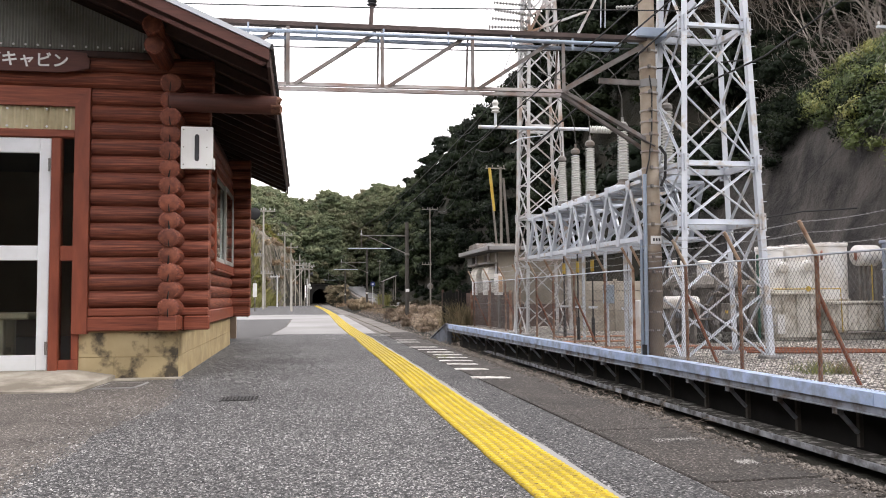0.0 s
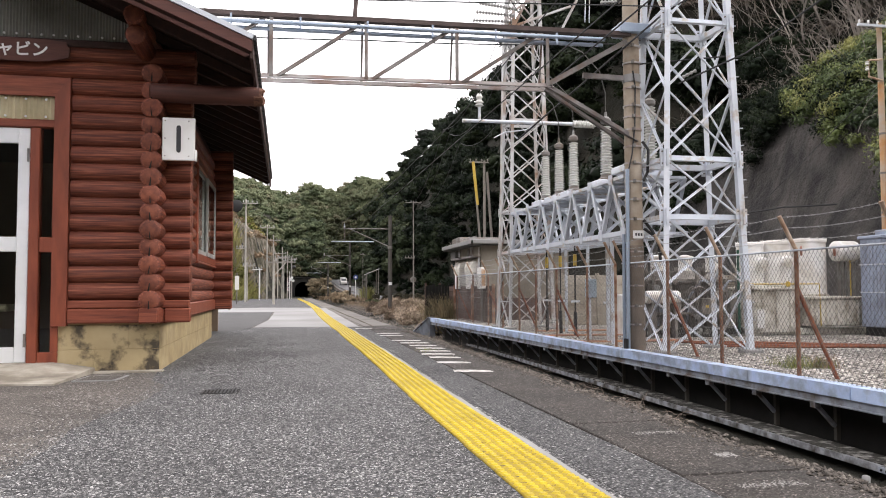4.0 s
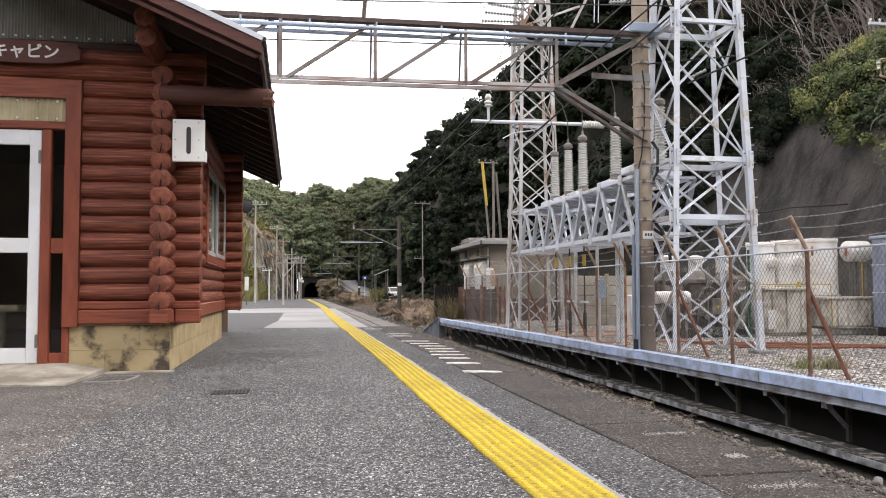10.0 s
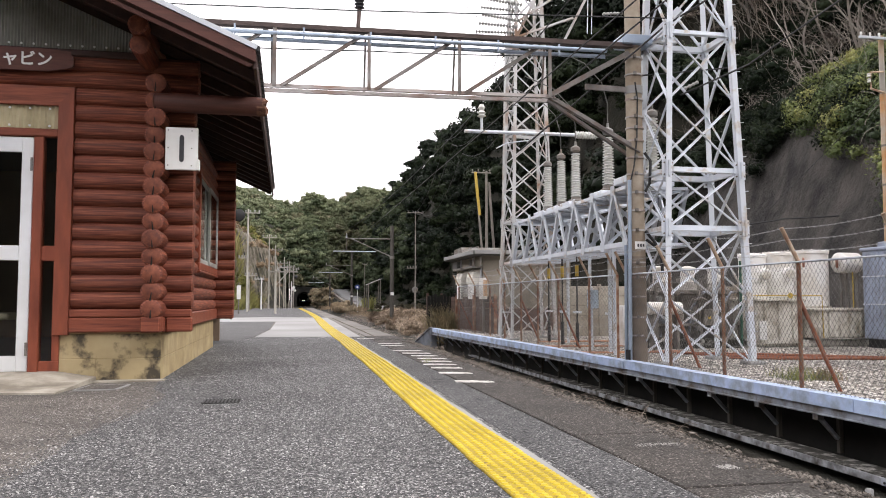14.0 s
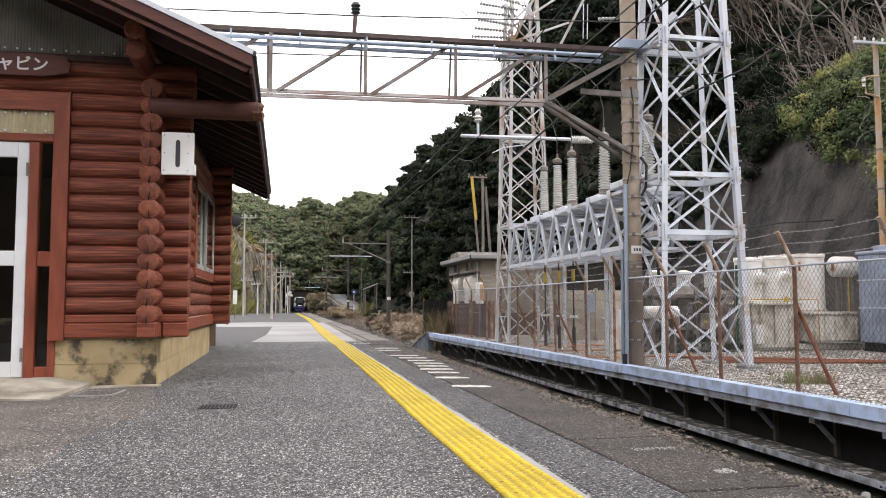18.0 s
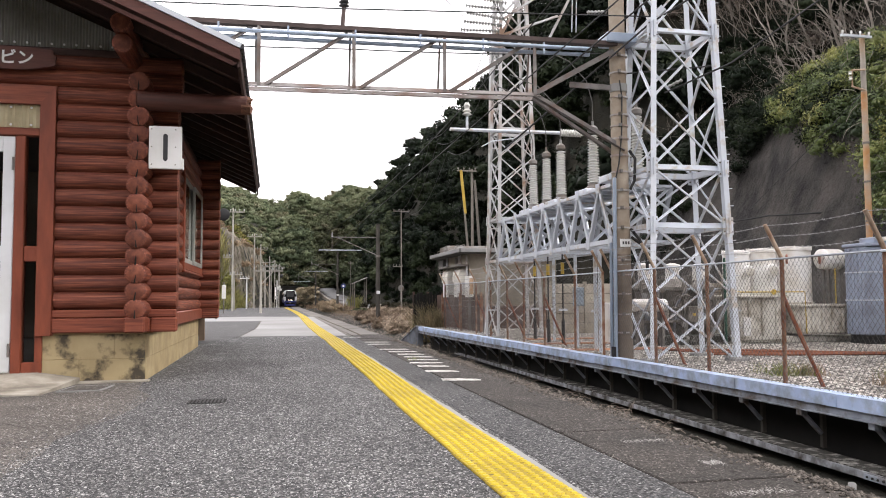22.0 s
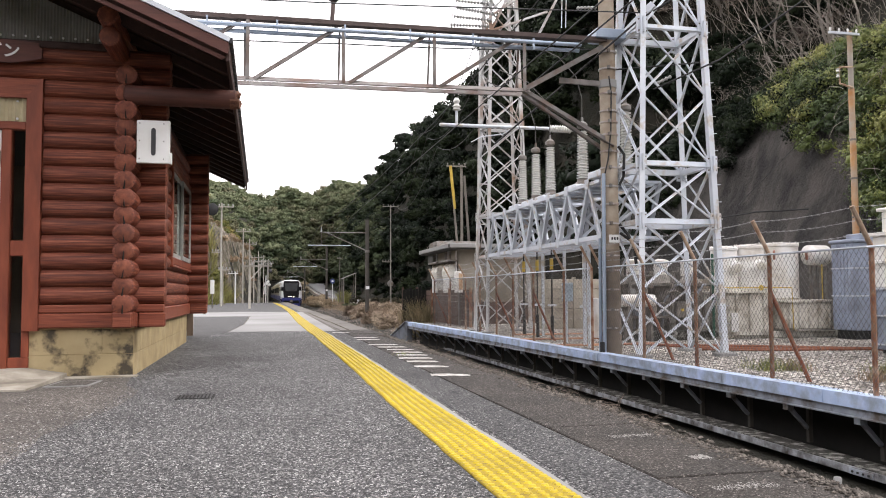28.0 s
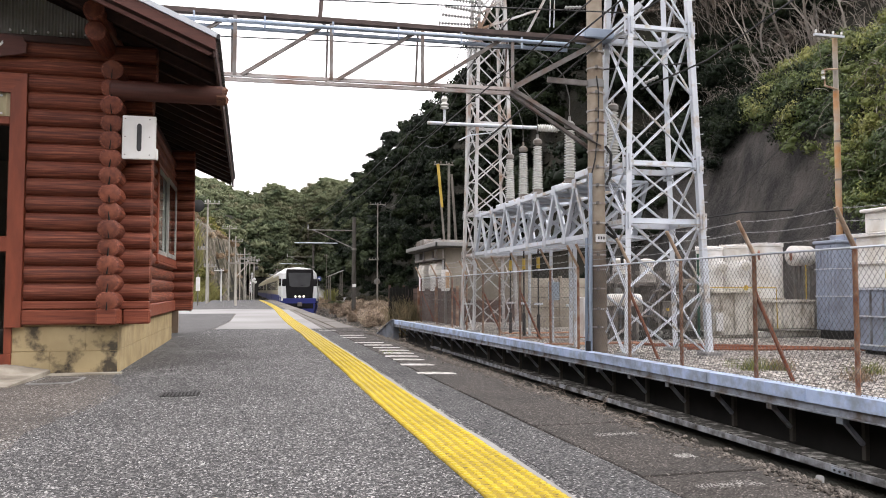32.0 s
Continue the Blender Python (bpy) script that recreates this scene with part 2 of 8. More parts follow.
    unit.operation = "NORMALIZE"
    ln.new(back.outputs[0], unit.inputs[0])
    ln.new(unit.outputs[0], bsdf.inputs["Normal"])
    return m


def glass(name, tint=(0.8, 0.85, 0.85)):
    m = bpy.data.materials.new(name)
    m.use_nodes = True
    b = m.node_tree.nodes["Principled BSDF"]
    b.inputs["Base Color"].default_value = (*tint, 1)
    b.inputs["Roughness"].default_value = 0.03
    b.inputs["Transmission Weight"].default_value = 1.0
    b.inputs["IOR"].default_value = 1.3
    return m


def glow(name, colour, strength):
    m = bpy.data.materials.new(name)
    m.use_nodes = True
    b = m.node_tree.nodes["Principled BSDF"]
    b.inputs["Base Color"].default_value = (*colour, 1)
    b.inputs["Emission Color"].default_value = (*colour, 1)
    b.inputs["Emission Strength"].default_value = strength
    return m


STONE = [(0.0, (0.016, 0.016, 0.018)), (0.33, (0.052, 0.052, 0.055)), (0.6, (0.116, 0.114, 0.112)), (0.83, (0.255, 0.25, 0.246)), (1.0, (0.54, 0.53, 0.52))]
M_CHIP = chips("chip_asphalt", STONE, 72, (0.018, 0.018, 0.019), tilt=0.35)
M_CHIPW = chips("darker_chip_asphalt", [(0.0, (0.016, 0.016, 0.018)), (0.4, (0.04, 0.04, 0.042)), (0.7, (0.084, 0.083, 0.082)), (0.92, (0.185, 0.182, 0.178)), (1.0, (0.42, 0.41, 0.4))], 88, (0.018, 0.018, 0.019), tilt=0.35)
M_OLD = chips("old_asphalt", [(0.0, (0.065, 0.057, 0.05)), (0.45, (0.125, 0.11, 0.098)), (0.88, (0.2, 0.178, 0.158)), (1.0, (0.44, 0.41, 0.38))], 95, (0.07, 0.062, 0.055), 0.9, 0.5, 1.8, 0.2)
M_THIN = chips("thinning_chippings", [(0.0, (0.06, 0.053, 0.047)), (0.5, (0.13, 0.115, 0.102)), (0.8, (0.19, 0.17, 0.15)), (0.93, (0.36, 0.34, 0.32)), (1.0, (0.62, 0.6, 0.57))], 80, (0.07, 0.061, 0.054))
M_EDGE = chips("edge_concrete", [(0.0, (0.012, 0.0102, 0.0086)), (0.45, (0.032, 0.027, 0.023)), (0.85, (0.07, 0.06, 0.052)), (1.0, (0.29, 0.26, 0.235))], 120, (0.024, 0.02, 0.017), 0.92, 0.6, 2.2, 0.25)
M_CONC = mat("pale_concrete", [(0.3, 0.3, 0.298), (0.38, 0.38, 0.378)], 0.8, 0.85, bump=0.2, bump_scale=30, stain=((0.2, 0.195, 0.19), 0.4, 0.5, 0.2), fleck=((0.4, 0.39, 0.38), 40, 0.06))
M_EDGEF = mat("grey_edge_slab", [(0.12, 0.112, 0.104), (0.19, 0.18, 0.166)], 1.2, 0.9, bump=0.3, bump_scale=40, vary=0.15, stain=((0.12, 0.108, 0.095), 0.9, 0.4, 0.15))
M_SLAB = mat("entrance_concrete", [(0.38, 0.345, 0.29), (0.5, 0.46, 0.395)], 2.0, 0.9, bump=0.3, bump_scale=70, stain=((0.2, 0.175, 0.14), 2.2, 0.45, 0.12))
M_DARKA = mat("dark_asphalt", [(0.06, 0.059, 0.06), (0.092, 0.09, 0.09)], 1.2, 0.9, bump=0.4, bump_scale=60, fleck=((0.2, 0.2, 0.2), 60, 0.08))
M_YEL = mat("yellow_tile_base", [(0.25, 0.175, 0.007), (0.36, 0.255, 0.01)], 5.0, 0.65, bump=0.2, vary=0.08, stain=((0.13, 0.085, 0.008), 30, 0.02, 0.05))
M_STUD = mat("yellow_stud", [(0.42, 0.315, 0.008), (0.54, 0.41, 0.012)], 5.0, 0.5, bump=0.15, vary=0.1, stain=((0.3, 0.21, 0.012), 40, 0.03, 0.05))
M_WPAINT = mat("worn_white_paint", [(0.48, 0.47, 0.445), (0.62, 0.61, 0.585)], 9, 0.8, bump=0.3, stain=((0.25, 0.228, 0.2), 14, 0.28, 0.06))
M_FLAKE = mat("flaked_grey_white_paint", [(0.26, 0.25, 0.235), (0.42, 0.41, 0.39)], 30, 0.85, bump=0.3)
M_CHIP3 = bpy.data.materials.new("stone_chip")
M_CHIP3.use_nodes = True
nd_, ln_ = M_CHIP3.node_tree.nodes, M_CHIP3.node_tree.links
g_, r_ = nd_.new("ShaderNodeNewGeometry"), nd_.new("ShaderNodeValToRGB")
while len(r_.color_ramp.elements) < 5:
    r_.color_ramp.elements.new(0.5)
for el_, (p_, c_) in zip(r_.color_ramp.elements, [(0.0, (0.02, 0.02, 0.021)), (0.4, (0.06, 0.06, 0.06)), (0.68, (0.118, 0.116, 0.113)), (0.88, (0.235, 0.23, 0.226)), (1.0, (0.5, 0.49, 0.48))]):
    el_.position, el_.color = p_, (*c_, 1)
ln_.new(g_.outputs["Random Per Island"], r_.inputs["Fac"])
ln_.new(r_.outputs["Color"], nd_["Principled BSDF"].inputs["Base Color"])
nd_["Principled BSDF"].inputs["Roughness"].default_value = 0.75
M_SOIL = mat("soil", [(0.035, 0.028, 0.02), (0.075, 0.06, 0.042), (0.11, 0.09, 0.06)], 1.3, 1.0, bump=0.8, bump_scale=14, distance=0.05)
M_BALLAST = chips("ballast", [(0.0, (0.07, 0.058, 0.05)), (0.5, (0.19, 0.162, 0.142)), (1.0, (0.36, 0.32, 0.285))], 20, (0.03, 0.025, 0.021), 0.95, 0.9)
M_GRAVEL = chips("yard_gravel", [(0.0, (0.08, 0.068, 0.056)), (0.4, (0.36, 0.32, 0.28)), (0.7, (0.6, 0.56, 0.5)), (1.0, (0.85, 0.81, 0.75))], 20, (0.03, 0.026, 0.022), 0.95, 0.8)
M_STONE = mat("loose_stone", [(0.11, 0.09, 0.075), (0.26, 0.225, 0.195)], 9, 0.95, bump=0.4, island=0.5)
M_CRUMB = mat("brown_crumb", [(0.036, 0.031, 0.026), (0.09, 0.078, 0.067), (0.2, 0.178, 0.155)], 30, 0.95, bump=0.3, island=0.5)
M_ROADS = mat("road_asphalt", [(0.17, 0.17, 0.172), (0.22, 0.22, 0.22)], 0.3, 0.9, bump=0.1)
WOODA = [(0.072, 0.018, 0.011), (0.2, 0.054, 0.03), (0.37, 0.13, 0.068)]
M_LOG = mat("stained_log", WOODA, 7, 0.6, bump=0.7, bump_scale=16, stretch=(0.4, 10, 10), local=True, vary=0.2, stain=((0.085, 0.022, 0.014), 5.5, 0.2, 0.12), distance=0.008, detail=10.0)
# Weathered board, darkened further: the eave's shadow is put into the colour.
M_BARGE = mat("weathered_shade_dark_board", [(0.06, 0.02, 0.015), (0.115, 0.04, 0.029)], 5, 0.6, bump=0.3, bump_scale=16, stretch=(0.5, 6, 6), local=True, vary=0.1)
M_LOGEND = mat("log_end_grain", [(0.085, 0.023, 0.013), (0.165, 0.048, 0.026), (0.25, 0.08, 0.042)], 14, 0.7, bump=0.35, bump_scale=60, local=True, vary=0.2,
               stain=((0.09, 0.026, 0.016), 12, 0.12, 0.1))
M_TRIM = mat("stained_board", [(0.155, 0.037, 0.02), (0.27, 0.07, 0.035)], 4, 0.5, bump=0.2, bump_scale=30, stretch=(3, 3, 0.6), local=True, vary=0.1)
M_TRIMH = mat("stained_sill_board", [(0.12, 0.029, 0.016), (0.2, 0.05, 0.026), (0.29, 0.085, 0.043)], 5, 0.55, bump=0.4, bump_scale=16, stretch=(0.5, 9, 9), local=True, vary=0.1, detail=9.0)
# Far darker than the logs: shade under the roof is put into this colour.
M_DKWOOD = mat("shade_dark_wood", [(0.03, 0.015, 0.013), (0.05, 0.024, 0.02)], 4, 0.7, bump=0.25, stretch=(4, 0.6, 4), vary=0.12)
M_PLINTH = mat("mouldy_block", [(0.36, 0.27, 0.14), (0.45, 0.35, 0.19), (0.52, 0.42, 0.25)], 2.2, 0.92, bump=0.4, bump_scale=90,
               stain=((0.3, 0.225, 0.125), 5.0, 0.4, 0.2), distance=0.006)
M_MOULD = mat("mould_blotched_block", [(0.34, 0.265, 0.145), (0.42, 0.335, 0.19), (0.48, 0.39, 0.235)], 2.2, 0.92, bump=0.4, bump_scale=90,
              stain=((0.07, 0.058, 0.042), 4.6, 0.26, 0.07), distance=0.006, detail=9.0)
M_CORR = mat("grey_corrugated_sheet", [(0.25, 0.255, 0.24), (0.34, 0.345, 0.33)], 1.2, 0.5, bump=0.1, stain=((0.11, 0.1, 0.085), 1.5, 0.4, 0.2))
M_CREAM = mat("cream_corrugated_sheet", [(0.5, 0.45, 0.3), (0.6, 0.55, 0.38)], 2.0, 0.5, bump=0.1, stain=((0.36, 0.31, 0.19), 2.5, 0.4, 0.15))
M_ALU = mat("white_aluminium", [(0.72, 0.74, 0.77), (0.8, 0.82, 0.84)], 3.0, 0.35, bump=0.04, stain=((0.62, 0.63, 0.63), 2.0, 0.2, 0.2))
M_SASH = mat("grey_aluminium", [(0.5, 0.5, 0.49), (0.6, 0.6, 0.59)], 3.0, 0.4, 0.3, bump=0.04, stain=((0.25, 0.24, 0.22), 2.0, 0.3, 0.2))
M_GLASS = glass("window_glass")
M_ROOFM = mat("pale_roof_metal", [(0.5, 0.54, 0.58), (0.58, 0.61, 0.65)], 1.0, 0.4, 0.2, bump=0.05)
M_INWALL = mat("room_plaster", [(0.2, 0.14, 0.1), (0.27, 0.2, 0.14)], 2.0, 0.9, bump=0.1)
M_PALEWOOD = mat("pale_wood", [(0.5, 0.42, 0.28), (0.62, 0.54, 0.38)], 3.0, 0.6, bump=0.15, stretch=(1, 8, 8))
M_GALV = mat("whitened_steel", [(0.52, 0.56, 0.62), (0.64, 0.67, 0.72)], 1.7, 0.45, 0.1, bump=0.06, stain=((0.45, 0.4, 0.345), 2.6, 0.06, 0.05), vary=0.12)
# Greyer copy of M_GALV: on the girder it paints in the members' shade.
M_GALVD = mat("dulled_shaded_steel", [(0.4, 0.43, 0.48), (0.56, 0.595, 0.65)], 1.3, 0.5, 0.2, bump=0.06, vary=0.25)
M_GALVR = mat("rust_streaked_steel", [(0.46, 0.465, 0.47), (0.6, 0.605, 0.61)], 1.2, 0.6, 0.1, bump=0.1, stain=((0.29, 0.19, 0.13), 1.2, 0.14, 0.1))
M_RUST = mat("rusty_steel", [(0.15, 0.055, 0.034), (0.25, 0.13, 0.08), (0.42, 0.32, 0.24)], 5, 0.85, 0.1, bump=0.3, vary=0.2, detail=8.0)
M_RUSTP = mat("pale_rusted_steel", [(0.22, 0.12, 0.075), (0.36, 0.26, 0.185), (0.5, 0.42, 0.33)], 5, 0.85, 0.1, bump=0.3, vary=0.2, detail=8.0)
M_OILG = mat("oily_brown_grey", [(0.07, 0.062, 0.053), (0.17, 0.152, 0.134), (0.32, 0.295, 0.265)], 4, 0.6, 0.1, bump=0.2, detail=8.0)
M_BARB = mat("barbed_wire_zinc", [(0.25, 0.25, 0.25), (0.4, 0.4, 0.4)], 2, 0.5, 0.3, bump=0.0)
M_TWIND = mat("train_windscreen", [(0.05, 0.052, 0.056), (0.1, 0.103, 0.108)], 0.4, 0.1, bump=0.0, local=True, spec=0.6)
M_RUSTR = mat("red_rust", [(0.17, 0.055, 0.033), (0.3, 0.13, 0.075)], 8, 0.85, 0.1, bump=0.3)
M_TROUGH = mat("orange_rusted_plate", [(0.3, 0.12, 0.06), (0.46, 0.25, 0.14)], 3, 0.85, 0.1, bump=0.2, stain=((0.2, 0.08, 0.045), 2, 0.3, 0.1))
M_RPINK = mat("faded_rust_paint", [(0.38, 0.35, 0.34), (0.48, 0.455, 0.44)], 2.4, 0.7, 0.1, bump=0.15, stain=((0.27, 0.18, 0.145), 2.2, 0.2, 0.12))
M_SPLINT = mat("splintered_wood", [(0.085, 0.038, 0.026), (0.2, 0.1, 0.064)], 30, 0.9, bump=0.4)
M_BSTEEL = mat("dull_brown_grey_steel", [(0.11, 0.1, 0.094), (0.18, 0.166, 0.157), (0.27, 0.255, 0.245)], 2.6, 0.7, 0.2, bump=0.15, stain=((0.16, 0.105, 0.08), 3, 0.15, 0.1))
M_HBEAM = mat("brown_beam", [(0.05, 0.036, 0.033), (0.11, 0.08, 0.073)], 3, 0.7, 0.2, bump=0.2)
M_PIPE = mat("galvanised_pipe", [(0.27, 0.33, 0.42), (0.38, 0.44, 0.53)], 3, 0.4, 0.4, bump=0.05, vary=0.1)
M_WIRE = mat("black_cable", [(0.02, 0.02, 0.022), (0.035, 0.035, 0.036)], 5, 0.6, bump=0.0)
M_GWIRE = mat("grey_wire", [(0.08, 0.077, 0.074), (0.19, 0.185, 0.18)], 1.2, 0.5, 0.3, bump=0.0)
M_CPOLE = mat("weathered_concrete_pole", [(0.38, 0.32, 0.25), (0.5, 0.44, 0.36)], 3.5, 0.9, bump=0.3, bump_scale=60, stain=((0.24, 0.185, 0.135), 2.0, 0.4, 0.18))
M_UPOLE = mat("grey_utility_pole", [(0.16, 0.145, 0.13), (0.25, 0.23, 0.2)], 1.5, 0.9, bump=0.15, vary=0.2)
M_PPOLE = mat("pale_tan_pole", [(0.3, 0.28, 0.25), (0.46, 0.435, 0.39)], 1.5, 0.9, bump=0.15, vary=0.25)
M_DPOLE = mat("dark_line_pole", [(0.055, 0.05, 0.044), (0.095, 0.087, 0.077)], 1.5, 0.9, bump=0.15)
M_PORC = mat("grey_porcelain", [(0.56, 0.56, 0.53), (0.64, 0.64, 0.61)], 3, 0.25, bump=0.0, spec=0.6)
M_PORCD = mat("dull_porcelain", [(0.3, 0.3, 0.29), (0.38, 0.38, 0.37)], 3, 0.35, bump=0.0)
M_BEIGE = mat("beige_tank_paint", [(0.62, 0.6, 0.54), (0.74, 0.715, 0.65)], 1.6, 0.5, bump=0.06, stain=((0.34, 0.3, 0.24), 2.6, 0.25, 0.1), detail=9.0)
M_DRUM = mat("off_white_paint", [(0.75, 0.74, 0.72), (0.84, 0.83, 0.81)], 1.2, 0.45, bump=0.05, stain=((0.6, 0.56, 0.5), 2.4, 0.22, 0.12), detail=8.0)
M_GREYEQ = mat("grey_machine_paint", [(0.17, 0.167, 0.16), (0.26, 0.255, 0.245)], 2.2, 0.6, bump=0.1, stain=((0.14, 0.115, 0.095), 2.5, 0.4, 0.12))
M_BLUEG = mat("blue_grey_paint", [(0.27, 0.315, 0.41), (0.34, 0.385, 0.48)], 1.5, 0.5, bump=0.05, stain=((0.2, 0.22, 0.27), 2, 0.3, 0.15))
M_YPIPE = mat("yellow_pipe", [(0.46, 0.31, 0.05), (0.56, 0.4, 0.08)], 4, 0.5, bump=0.05)
M_BLACK = mat("black_rubber", [(0.012, 0.012, 0.013), (0.025, 0.025, 0.026)], 6, 0.6, bump=0.05)
M_COPE = mat("pale_blue_coping", [(0.36, 0.47, 0.68), (0.49, 0.59, 0.78)], 9.0, 0.6, bump=0.4, bump_scale=120, stain=((0.27, 0.31, 0.38), 4.0, 0.3, 0.12), vary=0.09, detail=9.0)
M_BRKT = mat("dull_steel", [(0.21, 0.235, 0.275), (0.34, 0.37, 0.42)], 5, 0.65, 0.25, bump=0.15, vary=0.15, stain=((0.12, 0.1, 0.085), 4, 0.25, 0.1))
M_LEDGE = mat("dirty_ledge", [(0.16, 0.155, 0.14), (0.42, 0.41, 0.38)], 22, 0.9, bump=0.6, stain=((0.03, 0.028, 0.023), 7, 0.62, 0.07), detail=10.0)
M_LIP = mat("grimy_steel_lip", [(0.17, 0.175, 0.185), (0.42, 0.44, 0.47)], 7, 0.8, 0.1, bump=0.3, stain=((0.05, 0.044, 0.037), 4, 0.3, 0.1), detail=10.0)
# Near-black: the shade of recesses and openings is put into the colour.
M_PIT = mat("shade_black", [(0.006, 0.006, 0.0055), (0.015, 0.0145, 0.013)], 2, 0.95, bump=0.4)
M_BLDG = mat("stained_render", [(0.3, 0.27, 0.22), (0.4, 0.365, 0.305)], 0.9, 0.9, bump=0.12, stain=((0.2, 0.175, 0.14), 1.1, 0.4, 0.15), detail=9.0)
M_BLOCK = mat("concrete_panel", [(0.4, 0.36, 0.3), (0.5, 0.46, 0.39)], 1.4, 0.9, bump=0.15, stain=((0.22, 0.185, 0.145), 1.0, 0.45, 0.15), vary=0.06)
M_BRPLANK = mat("brown_weathered_plank", [(0.065, 0.039, 0.03), (0.12, 0.078, 0.063)], 3, 0.9, bump=0.2, vary=0.18)
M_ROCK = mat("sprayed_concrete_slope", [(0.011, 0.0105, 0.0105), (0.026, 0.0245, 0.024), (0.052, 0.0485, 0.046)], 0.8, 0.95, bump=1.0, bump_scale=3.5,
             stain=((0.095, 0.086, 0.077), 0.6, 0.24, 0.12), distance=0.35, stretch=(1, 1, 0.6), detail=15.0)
M_ROCKT = mat("tan_rock_face", [(0.1, 0.085, 0.065), (0.24, 0.205, 0.16), (0.44, 0.39, 0.32)], 1.6, 0.95, bump=1.0, bump_scale=2.5, distance=0.6, detail=12.0,
              stain=((0.075, 0.07, 0.04), 0.5, 0.35, 0.08))
M_ROOFG = mat("grey_roof_slab", [(0.1, 0.1, 0.098), (0.16, 0.158, 0.152)], 2, 0.8, bump=0.2, stain=((0.07, 0.068, 0.06), 1.5, 0.4, 0.15))
M_TERRA = mat("forest_floor", [(0.01, 0.011, 0.007), (0.02, 0.019, 0.012), (0.036, 0.03, 0.02)], 0.25, 1.0, bump=0.8, bump_scale=1.2, distance=0.4)


def leafy(name, stops, spread=0.3, rough=0.7, spec=0.15):
    """Leaves whose colour goes by the tone of their crown and varies from blade to blade."""
    m = bpy.data.materials.new(name)
    m.use_nodes = True
    nd, ln = m.node_tree.nodes, m.node_tree.links
    bsdf = nd["Principled BSDF"]
    bsdf.inputs["Roughness"].default_value, bsdf.inputs["Specular IOR Level"].default_value = rough, spec
    at = nd.new("ShaderNodeAttribute")
    at.attribute_name = "tone"
    ramp = nd.new("ShaderNodeValToRGB")
    e = ramp.color_ramp.elements
    while len(e) < len(stops):
        e.new(0.5)
    for k, (el, c) in enumerate(zip(e, stops)):
        el.position, el.color = k / (len(stops) - 1), (*c, 1)
    ln.new(at.outputs["Fac"], ramp.inputs["Fac"])
    geo = nd.new("ShaderNodeNewGeometry")
    rng = nd.new("ShaderNodeMapRange")
    rng.inputs["To Min"].default_value, rng.inputs["To Max"].default_value = 1 - spread, 1 + spread * 1.4
    ln.new(geo.outputs["Random Per Island"], rng.inputs["Value"])
    hsv = nd.new("ShaderNodeHueSaturation")
    ln.new(rng.outputs[0], hsv.inputs["Value"])
    ln.new(ramp.outputs["Color"], hsv.inputs["Color"])
    ln.new(hsv.outputs["Color"], bsdf.inputs["Base Color"])
    return m


# Near-black leaves: the hillside's shade is put into their colour.
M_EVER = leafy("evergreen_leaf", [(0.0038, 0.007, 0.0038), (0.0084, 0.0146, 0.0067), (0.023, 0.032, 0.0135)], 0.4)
M_MIDW = leafy("valley_wood_leaf", [(0.025, 0.036, 0.02), (0.047, 0.061, 0.032), (0.08, 0.092, 0.047)], 0.28)
M_OLIVE = leafy("far_wood_leaf", [(0.05, 0.07, 0.038), (0.083, 0.1, 0.053), (0.128, 0.14, 0.078), (0.096, 0.109, 0.06), (0.175, 0.152, 0.098)], 0.26)
M_SHRUB = leafy("shrub_leaf", [(0.03, 0.048, 0.021), (0.07, 0.1, 0.034), (0.15, 0.175, 0.052), (0.25, 0.245, 0.08)], 0.35, 0.5, 0.3)
M_YGREEN = leafy("yellow_green_leaf", [(0.1, 0.12, 0.035), (0.2, 0.19, 0.06), (0.27, 0.22, 0.09)], 0.35)
M_SPRIG = mat("green_blade", [(0.07, 0.09, 0.02), (0.16, 0.18, 0.045), (0.3, 0.27, 0.09)], 6.0, 0.6, bump=0.0, island=0.35)
M_BAMBOO = mat("bamboo_blade", [(0.15, 0.165, 0.05), (0.28, 0.265, 0.085), (0.38, 0.32, 0.14)], 0.2, 0.6, bump=0.0, island=0.4)
M_LITTER = leafy("brown_litter", [(0.055, 0.045, 0.037), (0.11, 0.091, 0.077), (0.18, 0.152, 0.13)], 0.4)
M_RUSSET = leafy("dead_brush", [(0.11, 0.082, 0.06), (0.26, 0.203, 0.15), (0.46, 0.375, 0.285)], 0.5)
M_SCRUBT = leafy("tan_olive_scrub", [(0.17, 0.14, 0.09), (0.33, 0.28, 0.19), (0.5, 0.43, 0.31)], 0.45)
M_SCRUB = leafy("winter_scrub", [(0.025, 0.025, 0.015), (0.055, 0.048, 0.03), (0.1, 0.075, 0.05)], 0.4)
M_DRYL = leafy("dry_leaf", [(0.15, 0.105, 0.068), (0.28, 0.205, 0.135), (0.42, 0.325, 0.22)], 0.35)
M_TUSS = leafy("dead_grass", [(0.24, 0.185, 0.12), (0.42, 0.335, 0.23), (0.56, 0.47, 0.34)], 0.35)
M_DRY = mat("dry_grass", [(0.15, 0.105, 0.068), (0.28, 0.205, 0.135), (0.42, 0.325, 0.22)], 0.9, 0.8, bump=0.0, island=0.4)
M_BARK = mat("pale_bark", [(0.19, 0.165, 0.14), (0.34, 0.31, 0.275)], 1.5, 0.9, bump=0.2, vary=0.3)
M_TWIG = mat("dead_twig", [(0.13, 0.1, 0.08), (0.22, 0.18, 0.145)], 3, 0.9, bump=0.0, island=0.3)
